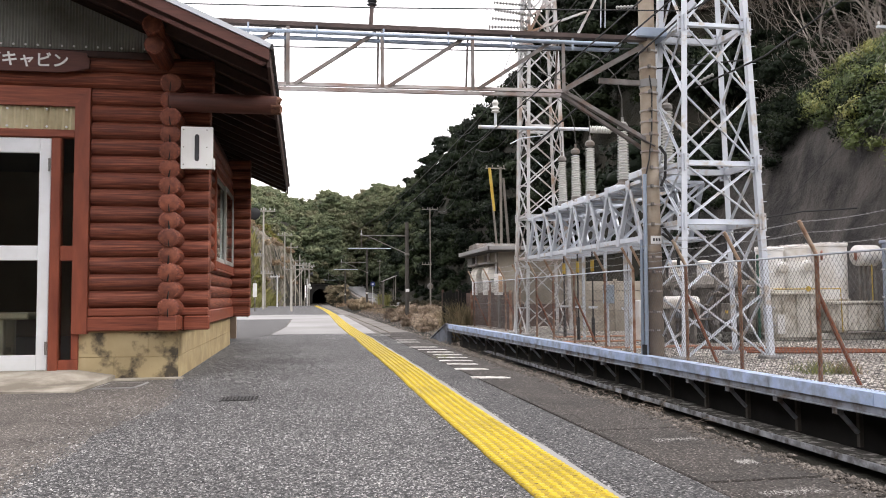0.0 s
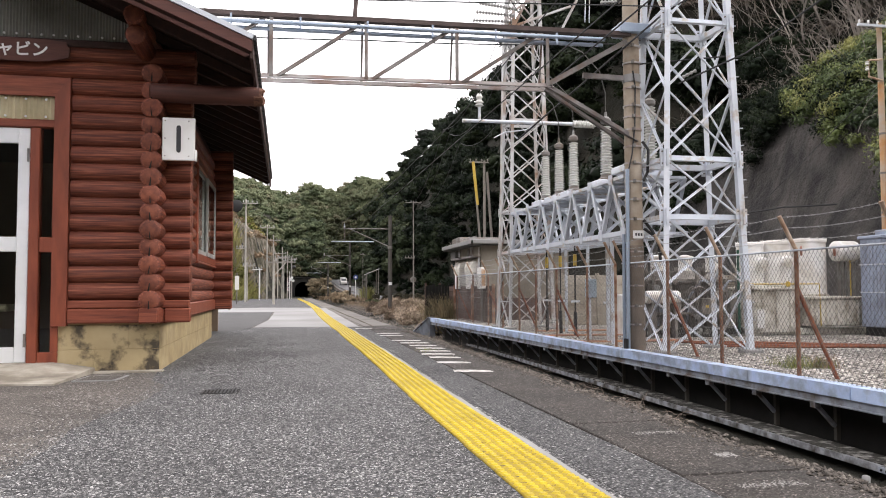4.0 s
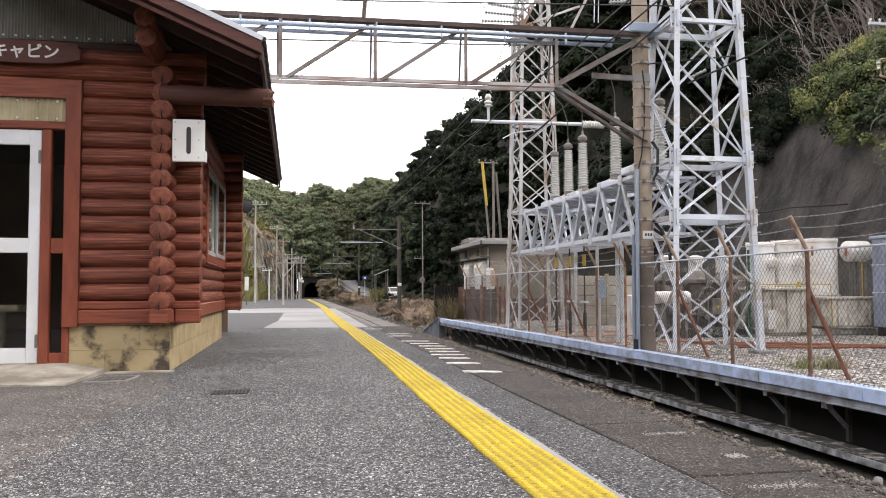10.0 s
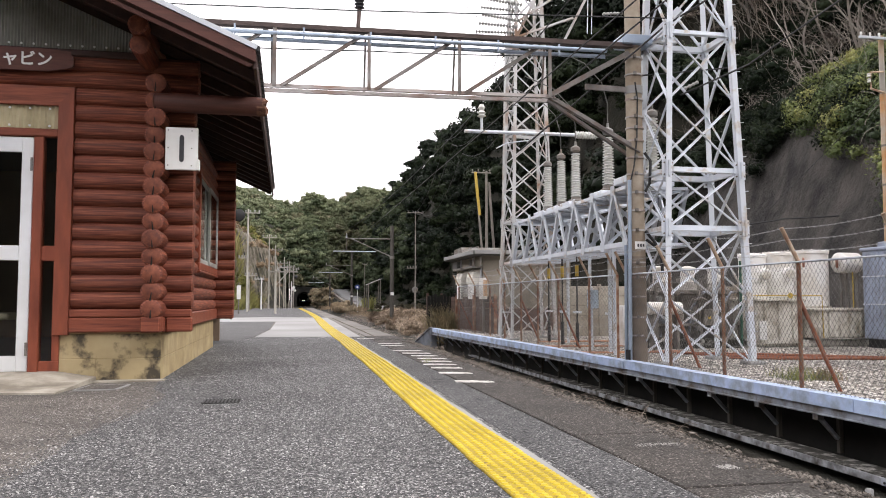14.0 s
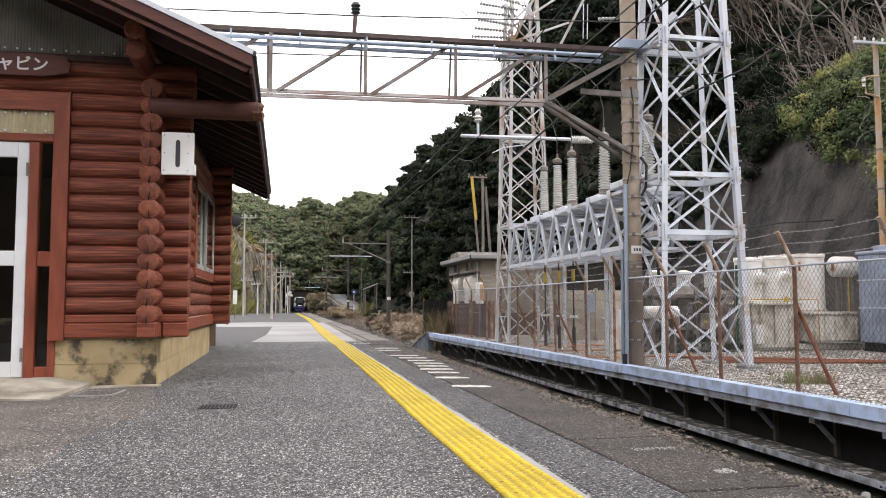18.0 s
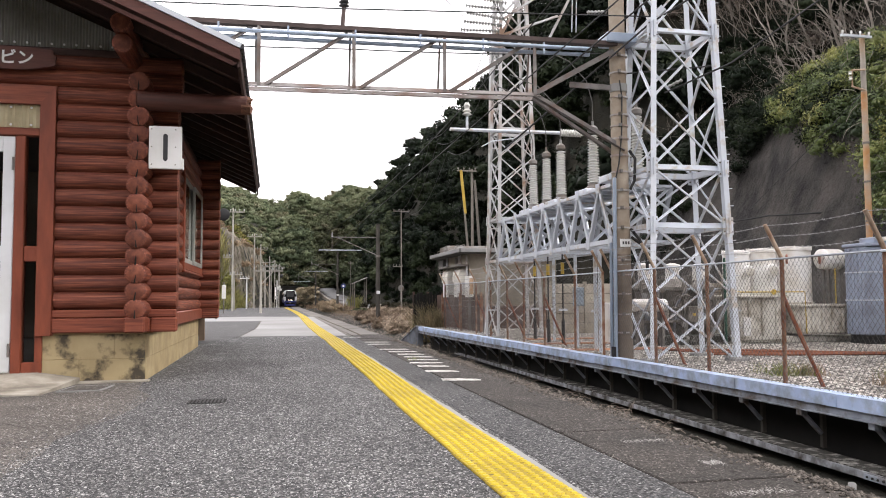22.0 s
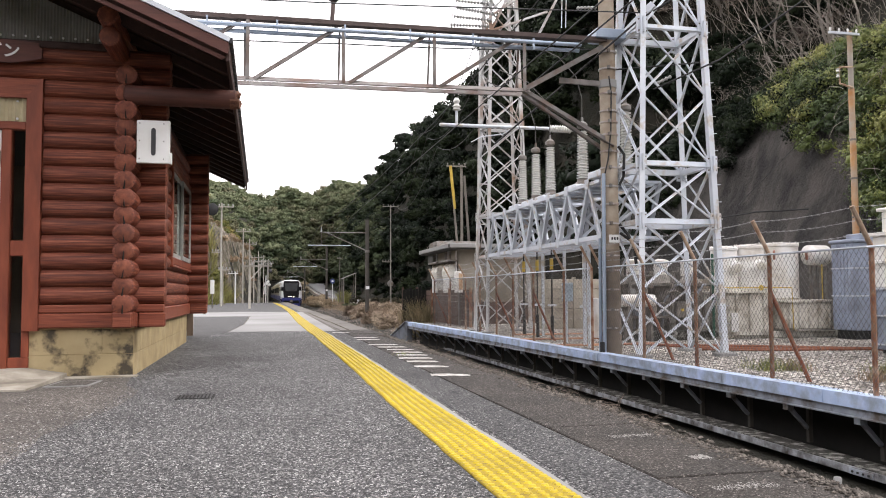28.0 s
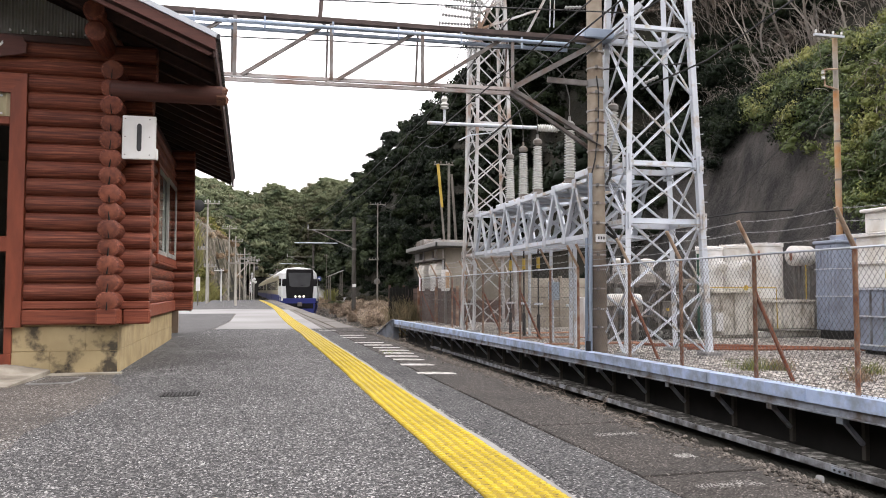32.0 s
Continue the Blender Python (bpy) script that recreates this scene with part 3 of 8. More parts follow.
M_SIGNW = mat("sign_white", [(0.74, 0.74, 0.73), (0.79, 0.79, 0.78)], 2, 0.45, bump=0.03, stain=((0.66, 0.65, 0.62), 4, 0.15, 0.2))
M_SIGNB = mat("sign_black", [(0.03, 0.03, 0.034), (0.045, 0.045, 0.05)], 8, 0.5, bump=0.03)
M_LETTER = mat("white_lettering", [(0.75, 0.75, 0.72), (0.8, 0.8, 0.78)], 12, 0.6, bump=0.05)
M_TWHITE = mat("train_white", [(0.7, 0.72, 0.73), (0.76, 0.77, 0.78)], 0.5, 0.3, bump=0.0, local=True)
M_TBLUE = mat("train_blue", [(0.022, 0.03, 0.17), (0.03, 0.04, 0.21)], 0.5, 0.35, bump=0.0, local=True)
M_TYEL = mat("train_ochre", [(0.36, 0.32, 0.22), (0.44, 0.39, 0.26)], 0.5, 0.35, bump=0.0, local=True)
M_TBLK = mat("train_black_panel", [(0.012, 0.012, 0.014), (0.02, 0.02, 0.022)], 0.5, 0.15, bump=0.0, local=True)
M_TGLASS = mat("train_window", [(0.05, 0.055, 0.06), (0.07, 0.075, 0.08)], 0.5, 0.08, bump=0.0, local=True, spec=0.6)
M_TROOF = mat("train_roof_grey", [(0.2, 0.205, 0.21), (0.26, 0.265, 0.27)], 0.5, 0.6, bump=0.0, local=True)
M_HEAD = glow("headlight", (1.0, 0.88, 0.66), 6.0)
M_RAILS = mat("rail_steel", [(0.16, 0.1, 0.07), (0.24, 0.17, 0.13)], 4, 0.5, 0.5, bump=0.1)
M_SLEEP = mat("sleeper", [(0.14, 0.12, 0.1), (0.22, 0.19, 0.17)], 3, 0.95, bump=0.3, vary=0.15)
M_SIGNBL = mat("sign_blue", [(0.05, 0.075, 0.2), (0.06, 0.09, 0.24)], 4, 0.4, bump=0.0)
M_ORANGE = mat("orange_rust_box", [(0.42, 0.2, 0.07), (0.55, 0.42, 0.3)], 9, 0.7, bump=0.1)
M_FLOORR = mat("room_floor", [(0.14, 0.13, 0.12), (0.2, 0.19, 0.17)], 3, 0.7, bump=0.1)
M_RFLANGE = mat("red_flange_paint", [(0.24, 0.09, 0.06), (0.32, 0.15, 0.1)], 4, 0.6, bump=0.1)
M_GREENP = mat("green_pipe_paint", [(0.02, 0.07, 0.05), (0.03, 0.09, 0.06)], 3, 0.5, bump=0.0)

# ---- ground, hills, platform, track ----
TRACK, RAIL_Z, YARD = 3.65, -1.1, -0.35
PORTAL = 205.0


def soft(a, b, x):
    t = min(1.0, max(0.0, (x - a) / (b - a)))
    return t * t * (3 - 2 * t)


def road_z(y):
    return -0.95 + 0.65 * soft(100, 190, y) + 4.3 * soft(170, 270, y)


def bank_foot(y):
    return -4.5 + 4.7 * soft(95, 200, y)


def hill(x, y):
    """Height of the land, hills included, without the cut for the tunnel."""
    z = -1.16
    if y > 28:
        z += 0.25 * soft(5.2, 7.0, x) + soft(8, 14, x) * (road_z(y) + 0.75) * soft(40, 90, y)
    base = 17.0 + 3.9 * soft(45, 75, y)
    near = 1 - soft(36, 50, y)
    if near > 0 and y > -30:
        d = x - 15.6 - 0.05 * (y - 20)
        bank = 0.0 if d < 0.6 else 8.3 * (d / 3.2) ** 0.83 - 1.3 if d < 3.2 else 7.0 + 1.1 * (d - 3.2) if d < 20 else 25.5 + 6 * (1 - math.exp(-(d - 20) * 0.18))
        z += near * max(0.0, bank)
    d = x - base
    if d > 0:
        top = (64 - 20 * soft(60, 130, y) + 6 * noise.noise((x * 0.04, y * 0.03, 3))) * (1 - 0.92 * soft(212, 266, y))
        z += top * (1 - math.exp(-d * 5.2 / 66)) * (1 - near)
    if y > 46 and x < bank_foot(y):
        d = bank_foot(y) - x
        z += soft(56, 90, y) * (10.5 * soft(0, 3.2, d) + 16 * (1 - math.exp(-max(0, d - 1.8) * 0.8 / 16)))
    elif x < -12:
        z += 30 * soft(-12, -60, x)
    # Unseen rises to the left and behind are added to block low sky light.
    if y < -25:
        z += 38 * soft(-25, -110, y) * (0.8 + 0.3 * noise.noise((x * 0.02, 4, 1)))
    if y > PORTAL:
        d, k = y - PORTAL - 78 * soft(9, 13, x) * (1 - soft(24, 36, x)), x / y
        d = max(d, 0.0)
        w = 0.84 + 0.13 * soft(0.012, -0.05, k) + 0.27 * soft(0.016, 0.05, k) - 0.13 * soft(0.058, 0.085, k) + 0.02 * math.sin(k * 90) + 0.1 * noise.noise((x * 0.02, y * 0.012, 9))
        z = max(z, -1.16 + w * 52 * (1 - math.exp(-d * 0.75 / 55)) * (0.7 + 0.3 * soft(0, 60, d)) + 6 * soft(330, 520, y))
    if abs(x) > 14 or y > 120:
        z += 0.9 * noise.noise((x * 0.12, y * 0.12, 5)) * soft(12, 22, abs(x) + max(0, y - 200))
    return z


def land(x, y):
    if y > PORTAL - 0.6 and 0.55 < x < 6.9:
        return -1.16
    return hill(x, y)


xs = [-900, -500, -300, -200, -150, -120, -95, -75, -60, -50, -42, -35, -29, -24, -20, -17, -14, -12, -10, -8, -6.5, -5.2, -4.5, -3.5, -2, 0, 0.5, 0.6, 2,
      3.65, 5.2, 6.7, 6.8, 8, 9.5, 11, 12.5, 14, 15.5, 17, 18.5, 20, 21.5, 23, 24.5, 26, 28, 30, 33, 36, 40, 45, 52, 60, 70, 85, 105, 130, 160, 200, 300, 500, 900]
ys = [-900, -400, -150, -110, -85, -60, -40, -25, -12] + list(range(0, 100, 4)) + list(range(100, 204, 8)) + [204, 204.5, 206] + list(range(210, 330, 8)) + list(range(330, 640, 20)) + [700, 900, 1400]
gv = [(x, y, land(x, y)) for y in ys for x in xs]
gf = [(j * len(xs) + i, j * len(xs) + i + 1, (j + 1) * len(xs) + i + 1, (j + 1) * len(xs) + i) for j in range(len(ys) - 1) for i in range(len(xs) - 1)]
ground = new("ground", raw("ground", gv, gf, M_TERRA))
tagged(ground, "dark earth of the valley rising to wooded hills", "ground", kind="structure")
ground.data.polygons.foreach_set("use_smooth", [True] * len(gf))
# hill over the tunnel
px_ = [0.4, 2, 3.65, 5.3, 6.9]
py_ = [204.6, 208, 214, 222, 232, 250, 280, 330, 400, 520, 640]
pv = [(x, y, max(hill(x, y), 4.2)) for y in py_ for x in px_]
pf = [(j * 5 + i, j * 5 + i + 1, (j + 1) * 5 + i + 1, (j + 1) * 5 + i) for j in range(len(py_) - 1) for i in range(4)]
plug = new("ground_over_tunnel", raw("ground_over_tunnel", pv, pf, M_TERRA))
tagged(plug, "wooded earth of the hill above the tunnel mouth", "ground", kind="structure")

# tunnel lining, bending away inside the hill, and portal
def bend(y):
    return TRACK + 0.35 * soft(165, 215, y) + max(0.0, y - 228) ** 2 / 300


arch = [(-1.6, RAIL_Z - 0.05)] + [(0.45 - 2.05 * math.cos(a), 0.75 + 1.9 * math.sin(a)) for a in np.linspace(0, math.pi, 13)] + [(2.5, RAIL_Z - 0.05)]
tun = thing("railway_tunnel", (TRACK, PORTAL, RAIL_Z), "dark single-track railway tunnel mouth in the hillside", "tunnel", kind="structure")
s = Shape()
n = len(arch)
tys = [PORTAL - 0.3] + [228 + 9 * k for k in range(26)]
s.add([(bend(y) + x, y, z) for y in tys for x, z in arch], [(j * n + k, j * n + k + 1, (j + 1) * n + k + 1, (j + 1) * n + k) for j in range(len(tys) - 1) for k in range(n - 1)])
s.add([(bend(452) + x, 452, z) for x, z in arch], [tuple(range(n))])
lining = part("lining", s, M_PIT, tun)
s = Shape()
out = [(TRACK - 3.0, RAIL_Z - 0.1), (TRACK - 3.0, 3.6), (TRACK + 3.9, 3.6), (TRACK + 3.9, RAIL_Z - 0.1)]
inn = [(bend(PORTAL) + x, z) for x, z in arch]
for y in (PORTAL - 0.5, PORTAL + 0.3):
    mid = n // 2
    vs = [(x, y, z) for x, z in inn] + [(x, y, z) for x, z in out]
    fs = [(k, k + 1, n + 1) for k in range(mid)] + [(k, k + 1, n + 2) for k in range(mid, n - 1)] + [(n, 0, n + 1), (mid, n + 2, n + 1), (n - 1, n + 3, n + 2)]
    s.add(vs, fs)
s.add([(x, y, z) for y in (PORTAL - 0.5, PORTAL + 0.3) for x, z in inn], [(k, k + 1, k + 1 + n, k + n) for k in range(n - 1)])
s.box(TRACK - 3.1, PORTAL - 0.7, 3.6, TRACK + 4.0, PORTAL + 0.4, 3.85)
part("portal_wall", s, mat("dark_portal", [(0.014, 0.014, 0.012), (0.035, 0.033, 0.029)], 0.6, 0.95, bump=0.3), tun, "dark concrete portal wall")

# platform
solo("platform", Shape().prism([(-9, -12), (2.15, -12), (2.15, 66), (-5.5, 66), (-9, 40)], -1.15, -0.004), M_OLD,
            "worn asphalt railway platform with crumbling edge", "platform", kind="structure")
s = Shape()
rng = random.Random(4)
left = [(-1.06 + 0.07 * rng.uniform(-1, 1) + 0.1 * math.sin(y * 1.3), y) for y in np.arange(-3, 7.4, 0.4)]
right = [(1.54 + 0.012 * rng.uniform(-1, 1), y) for y in np.arange(-3, 15.8, 0.5)]
far_e = [(1.2, 15.9), (0.2, 16.1), (-0.6, 16.2), (-1.0, 14.6), (-1.16, 13.2), (-1.16, 7.8)]
s.prism(right + far_e + left[::-1], -0.05, 0.0)
rng = random.Random(14)
lo = [(-1.55 + 0.16 * rng.uniform(-1, 1) + 0.12 * math.sin(y * 1.7), y) for y in np.arange(-3, 7.5, 0.22)]
hi = [(-0.85, y) for y in (7.5, 3, -3)]
solo("pavement_thin", Shape().prism(lo + hi, -0.05, -0.002), M_THIN, "asphalt with thinning stone chippings at the paving's edge", "paving", kind="structure")
solo("pavement_chippings", s, M_CHIP, "coarse grey exposed-stone asphalt paving of the platform", "paving", kind="structure")
solo("pavement_pale", Shape().prism([(-0.62, 16.1), (1.45, 15.9), (1.6, 32.5), (-0.8, 33.6), (-4.0, 33), (-4.0, 27.2), (-0.35, 27.0), (-0.4, 20)], -0.05, 0.002), M_CONC,
     "pale grey concrete patch across the platform", "paving", kind="structure")
solo("pavement_dark", Shape().prism([(-4.0, 13.6), (-1.2, 13.4), (-0.66, 16.1), (-0.44, 20), (-0.4, 26.9), (-4.0, 27.1)], -0.05, 0.001), M_DARKA,
     "dark asphalt patch on the platform", "paving", kind="structure")
solo("pavement_far", Shape().prism([(-5, 33.2), (-0.8, 33.72), (1.6, 32.6), (1.62, 65.8), (-5, 65.8)], -0.05, 0.001), M_DARKA,
     "dark grey asphalt of the platform's far end", "paving", kind="structure")
solo("pavement_worn", Shape().prism([(1.17, -3), (1.538, -3), (1.536, 9), (1.54, 15.7), (1.235, 15.85), (1.235, 9)], -0.02, 0.0025), M_CHIPW, "darker grey asphalt between the yellow strip and the edge slabs", "paving", kind="structure")
# edge band of old concrete slabs with open joints
band = thing("platform_edge_band", (1.85, 20, 0), "weathered brown concrete slabs along the platform edge", "platform edge", kind="structure")
y = -3.0
rng = random.Random(8)
while y < 65:
    ln_ = 1.7 + rng.uniform(-0.5, 0.5)
    if y > 24:
        ln_ *= 2
    xe = 2.15 + rng.uniform(-0.035, 0.02)
    s = Shape().box(1.548 + 0.012 * rng.random(), y, -0.06, xe, y + ln_ - 0.007, 0.003 + rng.uniform(-0.002, 0.004), 0.005)
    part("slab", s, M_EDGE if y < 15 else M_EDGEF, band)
    y += ln_

solo("far_edge_crack", Shape().prism([(1.7, 15.8), (1.735, 15.8), (1.76, 19), (1.74, 24), (1.77, 31), (1.72, 31), (1.7, 24), (1.725, 19)], -0.02, 0.0095), M_SOIL, "dark open crack along the far edge slabs", "crack", kind="structure")
solo("edge_joint", Shape().box(1.5, -3, -0.03, 1.6, 15.4, -0.0045), M_SOIL, "dark open joint along the edge slabs", "joint", kind="structure")

# white lines across the edge band
ticks = thing("boarding_marks", (1.7, 9, 0), "worn white painted bars across the platform edge", "floor marking")
for y, x0, x1 in [(2.7, 1.67, 1.94), (3.22, 1.88, 1.97), (3.79, 1.75, 1.99)]:
    rp_ = random.Random(int(y * 100))
    s = Shape()
    for j in range(300):
        cx, cy, q = rp_.uniform(x0, x1), y + rp_.gauss(0.03, 0.022), rp_.uniform(0.001, 0.004)
        s.prism([(cx + q * rp_.uniform(0.7, 1.3) * math.cos(a), cy + q * rp_.uniform(0.7, 1.3) * math.sin(a)) for a in np.arange(6) * math.pi / 3], 0.0072 + 0.000005 * j, 0.0074 + 0.000005 * j)
    tagged(part("flaked_paint", s, M_FLAKE, ticks, "flaked remains of a white bar"), kind="stuff")
for k, (y, x0, x1) in enumerate([(6.95, 1.49, 1.84), (7.8, 1.5, 1.84), (8.4, 1.53, 1.87), (8.85, 1.52, 1.9), (9.3, 1.58, 1.94),
                                 (9.75, 1.6, 1.97), (10.25, 1.6, 1.95), (10.75, 1.55, 1.95), (11.3, 1.5, 1.92), (12.6, 1.48, 1.85), (13.2, 1.5, 1.9), (15.0, 1.3, 1.63)]):
    s = Shape().prism([(x0, y + 0.02), (x1 - 0.02, y - 0.06), (x1, y + 0.0), (x1 - 0.03, y + 0.1), (x0 + (x1 - x0) * 0.5, y + 0.17), (x0 + 0.02, y + 0.19)], 0.0076, 0.0084)
    part("bar", s, M_WPAINT, ticks)

# yellow warning tiles with raised studs
s = Shape().box(-0.148, -0.148, -0.01, 0.148, 0.148, 0.004, 0.004)
for i in range(6):
    for j in range(6):
        x, y = -0.125 + i * 0.05, -0.125 + j * 0.05
        vs = [(x + 0.0185 * math.cos(a), y + 0.0185 * math.sin(a), 0.004) for a in np.arange(6) * math.pi / 3]
        vs += [(x + 0.0125 * math.cos(a), y + 0.0125 * math.sin(a), 0.0105) for a in np.arange(6) * math.pi / 3]
        s.add(vs, [(6, 7, 8, 9, 10, 11)] + [(k, (k + 1) % 6, 6 + (k + 1) % 6, 6 + k) for k in range(6)])
tile_me = s.mesh("tile", M_YEL)
tile_me.materials.append(M_STUD)
for f_ in tile_me.polygons:
    if f_.center.z > 0.0045:
        f_.material_index = 1
strip = thing("tactile_strip", (1.0, 20, 0), "bright yellow studded warning strip along the platform", "tactile paving", kind="structure")


def strip_x(y):
    if y < 14:
        return 0.985 + 0.006 * max(0, y - 2.5) + 0.006 * math.sin(y * 0.9)
    return 1.055 - 0.02 * soft(14, 16, y) + 0.17 * soft(18, 36, y) - 0.16 * soft(42, 64, y)


rng = random.Random(2)
y = -2.7
while y < 64.5:
    x = strip_x(y)
    turn = math.degrees(math.atan2(strip_x(y + 0.15) - strip_x(y - 0.15), 0.3))
    piece("tile", tile_me, strip, pose(x - 1.0 + rng.uniform(-0.004, 0.004), y - 20, 0.004 + (0.004 if y > 15.6 else 0), 0, 0, -turn + rng.uniform(-0.5, 0.5)))
    y += 0.3
# grey mortar line beside the strip
s = Shape()
for k in range(30):
    y0 = 0.3 + k * 0.5
    s.prism([(strip_x(y0) + 0.15, y0), (strip_x(y0) + 0.182 + 0.01 * math.sin(k * 2.1), y0), (strip_x(y0 + 0.5) + 0.182 + 0.01 * math.sin(k * 2.1 + 2.1), y0 + 0.5), (strip_x(y0 + 0.5) + 0.15, y0 + 0.5)], -0.02, 0.003)
solo("mortar_line", s, M_CONC, "pale mortar line beside the yellow strip", "mortar", kind="structure")

# entrance slab and drains
ap = [(-7, 6.9, 0.012), (-2.4, 6.86, 0.012), (-1.8, 6.8, 0.008), (-1.7, 7.74, 0.045), (-2.05, 7.76, 0.1), (-7, 7.76, 0.112)]
s = Shape().add([(x, y, -0.05) for x, y, z in ap] + ap, [(5, 4, 3, 2, 1, 0), (6, 7, 10, 11), (7, 8, 9, 10)] + [(k, (k + 1) % 6, (k + 1) % 6 + 6, k + 6) for k in range(6)])
solo("entrance_slab", s, M_SLAB, "weathered concrete apron sloping up to the cabin door", "entrance slab", kind="structure")
drain = thing("floor_drain", (-0.46, 6.07, 0), "small dark drain grate set in the paving", "drain")
part("tray", Shape().box(-0.6, 5.95, -0.02, -0.33, 6.2, 0.002), M_PIT, drain)
for k in range(10):
    part("bar", Shape().box(-0.595 + k * 0.026, 5.96, -0.01, -0.583 + k * 0.026, 6.19, 0.005), M_BLACK, drain)
hatch = thing("access_cover", (-1.53, 7.22, 0), "square access cover in a pale concrete frame in the asphalt", "manhole cover")
sq = lambda q, r: [(-1.53 + q * 0.17 * a + 0.02 * b, 7.2 + r * 0.2 * b) for a, b in ((-1, -1), (-0.2, -1.06), (1, -0.95), (1.04, 0.1), (1, 1), (-0.1, 1.04), (-0.98, 1))]
part("frame", Shape().prism(sq(1, 1), -0.02, 0.006), M_CONC, hatch, "pale worn concrete frame")
part("lid", Shape().prism(sq(0.86, 0.84), -0.02, 0.0075), M_OLD, hatch)

# track: ballast, sleepers, rails
s = Shape().prism_y([(2.05, -1.28), (2.2, -1.2), (5.0, -1.2), (5.9, -1.3), (5.9, -1.5), (2.05, -1.5)], -12, 660)
solo("track_bed", s, M_BALLAST, "brown stone ballast bed of the railway track", "ballast", kind="structure")
trk = thing("railway_track", (TRACK, 40, RAIL_Z), "single railway track with rusty rails on sleepers", "railway track", kind="structure")
prof = [(-0.06, -0.14), (0.06, -0.14), (0.06, -0.125), (0.012, -0.11), (0.012, -0.04), (0.033, -0.03), (0.033, 0), (-0.033, 0), (-0.033, -0.03), (-0.012, -0.04), (-0.012, -0.11), (-0.06, -0.125)]
for sx in (-0.5335, 0.5335):
    s = Shape()
    cuts = [-12, 165, 175, 185, 195, 205, 215, 228] + list(range(236, 452, 12))
    s.add([(bend(y) + sx + a, y, RAIL_Z + b) for y in cuts for a, b in prof], [(12 * j + k, 12 * j + (k + 1) % 12, 12 * j + 12 + (k + 1) % 12, 12 * j + 12 + k) for j in range(len(cuts) - 1) for k in range(12)])
    part("rail", s, M_RAILS, trk)
sleeper_me = Shape().box(-1.0, -0.1, -0.07, 1.0, 0.1, 0.07, 0.02).mesh("sleeper", M_SLEEP)
for k in range(190):
    piece("sleeper", sleeper_me, trk, pose(0, -51 + k * 0.62, -0.15))

# loose stones: along the platform edge, beside the track and in the yard
rng = np.random.default_rng(6)


def stones(name, pts, size, material, label):
    octa = np.array([(1, 0, 0), (-1, 0, 0), (0, 1, 0), (0, -1, 0), (0, 0, 1), (0, 0, -1)], float)
    tri = np.array([(0, 2, 4), (2, 1, 4), (1, 3, 4), (3, 0, 4), (2, 0, 5), (1, 2, 5), (3, 1, 5), (0, 3, 5)])
    k = len(pts)
    v = octa[None] * (0.6 + 0.8 * rng.random((k, 6, 1))) * size * (0.5 + rng.random((k, 1, 1)))
    v = v + 0.25 * size * rng.normal(size=v.shape)
    a = rng.random(k) * 6.28
    c, q = np.cos(a)[:, None], np.sin(a)[:, None]
    v = np.stack([v[..., 0] * c - v[..., 1] * q, v[..., 0] * q + v[..., 1] * c, v[..., 2] * 0.7], axis=2) + np.asarray(pts)[:, None]
    f = (tri[None] + 6 * np.arange(k)[:, None, None]).reshape(-1, 3)
    return tagged(new(name, raw(name, v.reshape(-1, 3), f, material)), label, "gravel", kind="stuff")


k = 7500
yy = rng.uniform(1.5, 14, k)
xx = 2.12 + np.abs(rng.normal(size=k)) * -0.05 + 0.03 * np.sin(yy * 3) + 0.035
stones("edge_rubble", np.c_[xx, yy, np.full(k, 0.006)], 0.0085, M_CRUMB, "loose stone crumbs along the broken platform edge")
k = 2200
yy = 1.5 + 11 * rng.random(k) ** 1.3
stones("edge_crust", np.c_[2.12 + 0.05 * rng.normal(size=k), yy, rng.uniform(-0.025, 0.004, k)], 0.015, M_CRUMB, "larger broken lumps at the crumbled platform edge")
k = 15000
yy = 27 + 60 * rng.random(k) ** 1.6
xx = rng.uniform(2.3, 7.4, k)
stones("ballast_stones", np.c_[xx, yy, [max(-1.19, hill(a, b)) + 0.02 * rng.random() for a, b in zip(xx, yy)]], 0.045, M_STONE, "loose brown ballast stones beside the rails")



def chippings(name, n, x0, x1, y0, y1, keep, label):
    """Crushed stones set in the asphalt: low four-sided chips, each turned its own way."""
    x, y = rng.uniform(x0, x1, n), y0 + (y1 - y0) * rng.random(n) ** 1.35
    ok = keep(x, y)
    x, y = x[ok], y[ok]
    k = len(x)
    a = rng.random((k, 1)) * 6.28 + np.arange(4) * 1.571 + rng.normal(size=(k, 4)) * 0.3
    q = (0.003 + 0.0055 * rng.random((k, 1)) ** 1.6) * (0.7 + 0.6 * rng.random((k, 4)))
    low = np.stack([x[:, None] + q * np.cos(a), y[:, None] + q * np.sin(a), np.full((k, 4), -0.0006)], axis=2)
    top = np.c_[x + 0.002 * rng.normal(size=k), y + 0.002 * rng.normal(size=k), 0.0015 + 0.0035 * rng.random(k)][:, None]
    v = np.concatenate([low, top], axis=1).reshape(-1, 3)
    f = np.array([(0, 1, 4), (1, 2, 4), (2, 3, 4), (3, 0, 4)])
    return tagged(new(name, raw(name, v, (f[None] + 5 * np.arange(k)[:, None, None]).reshape(-1, 3), M_CHIP3)), label, "paving stones", kind="stuff")


edge_of = lambda y: -1.1 + 0.1 * np.sin(y * 1.3)
far_thin = lambda y: rng.random(len(y)) < np.clip((8.6 - y) / 4.2, 0, 1)
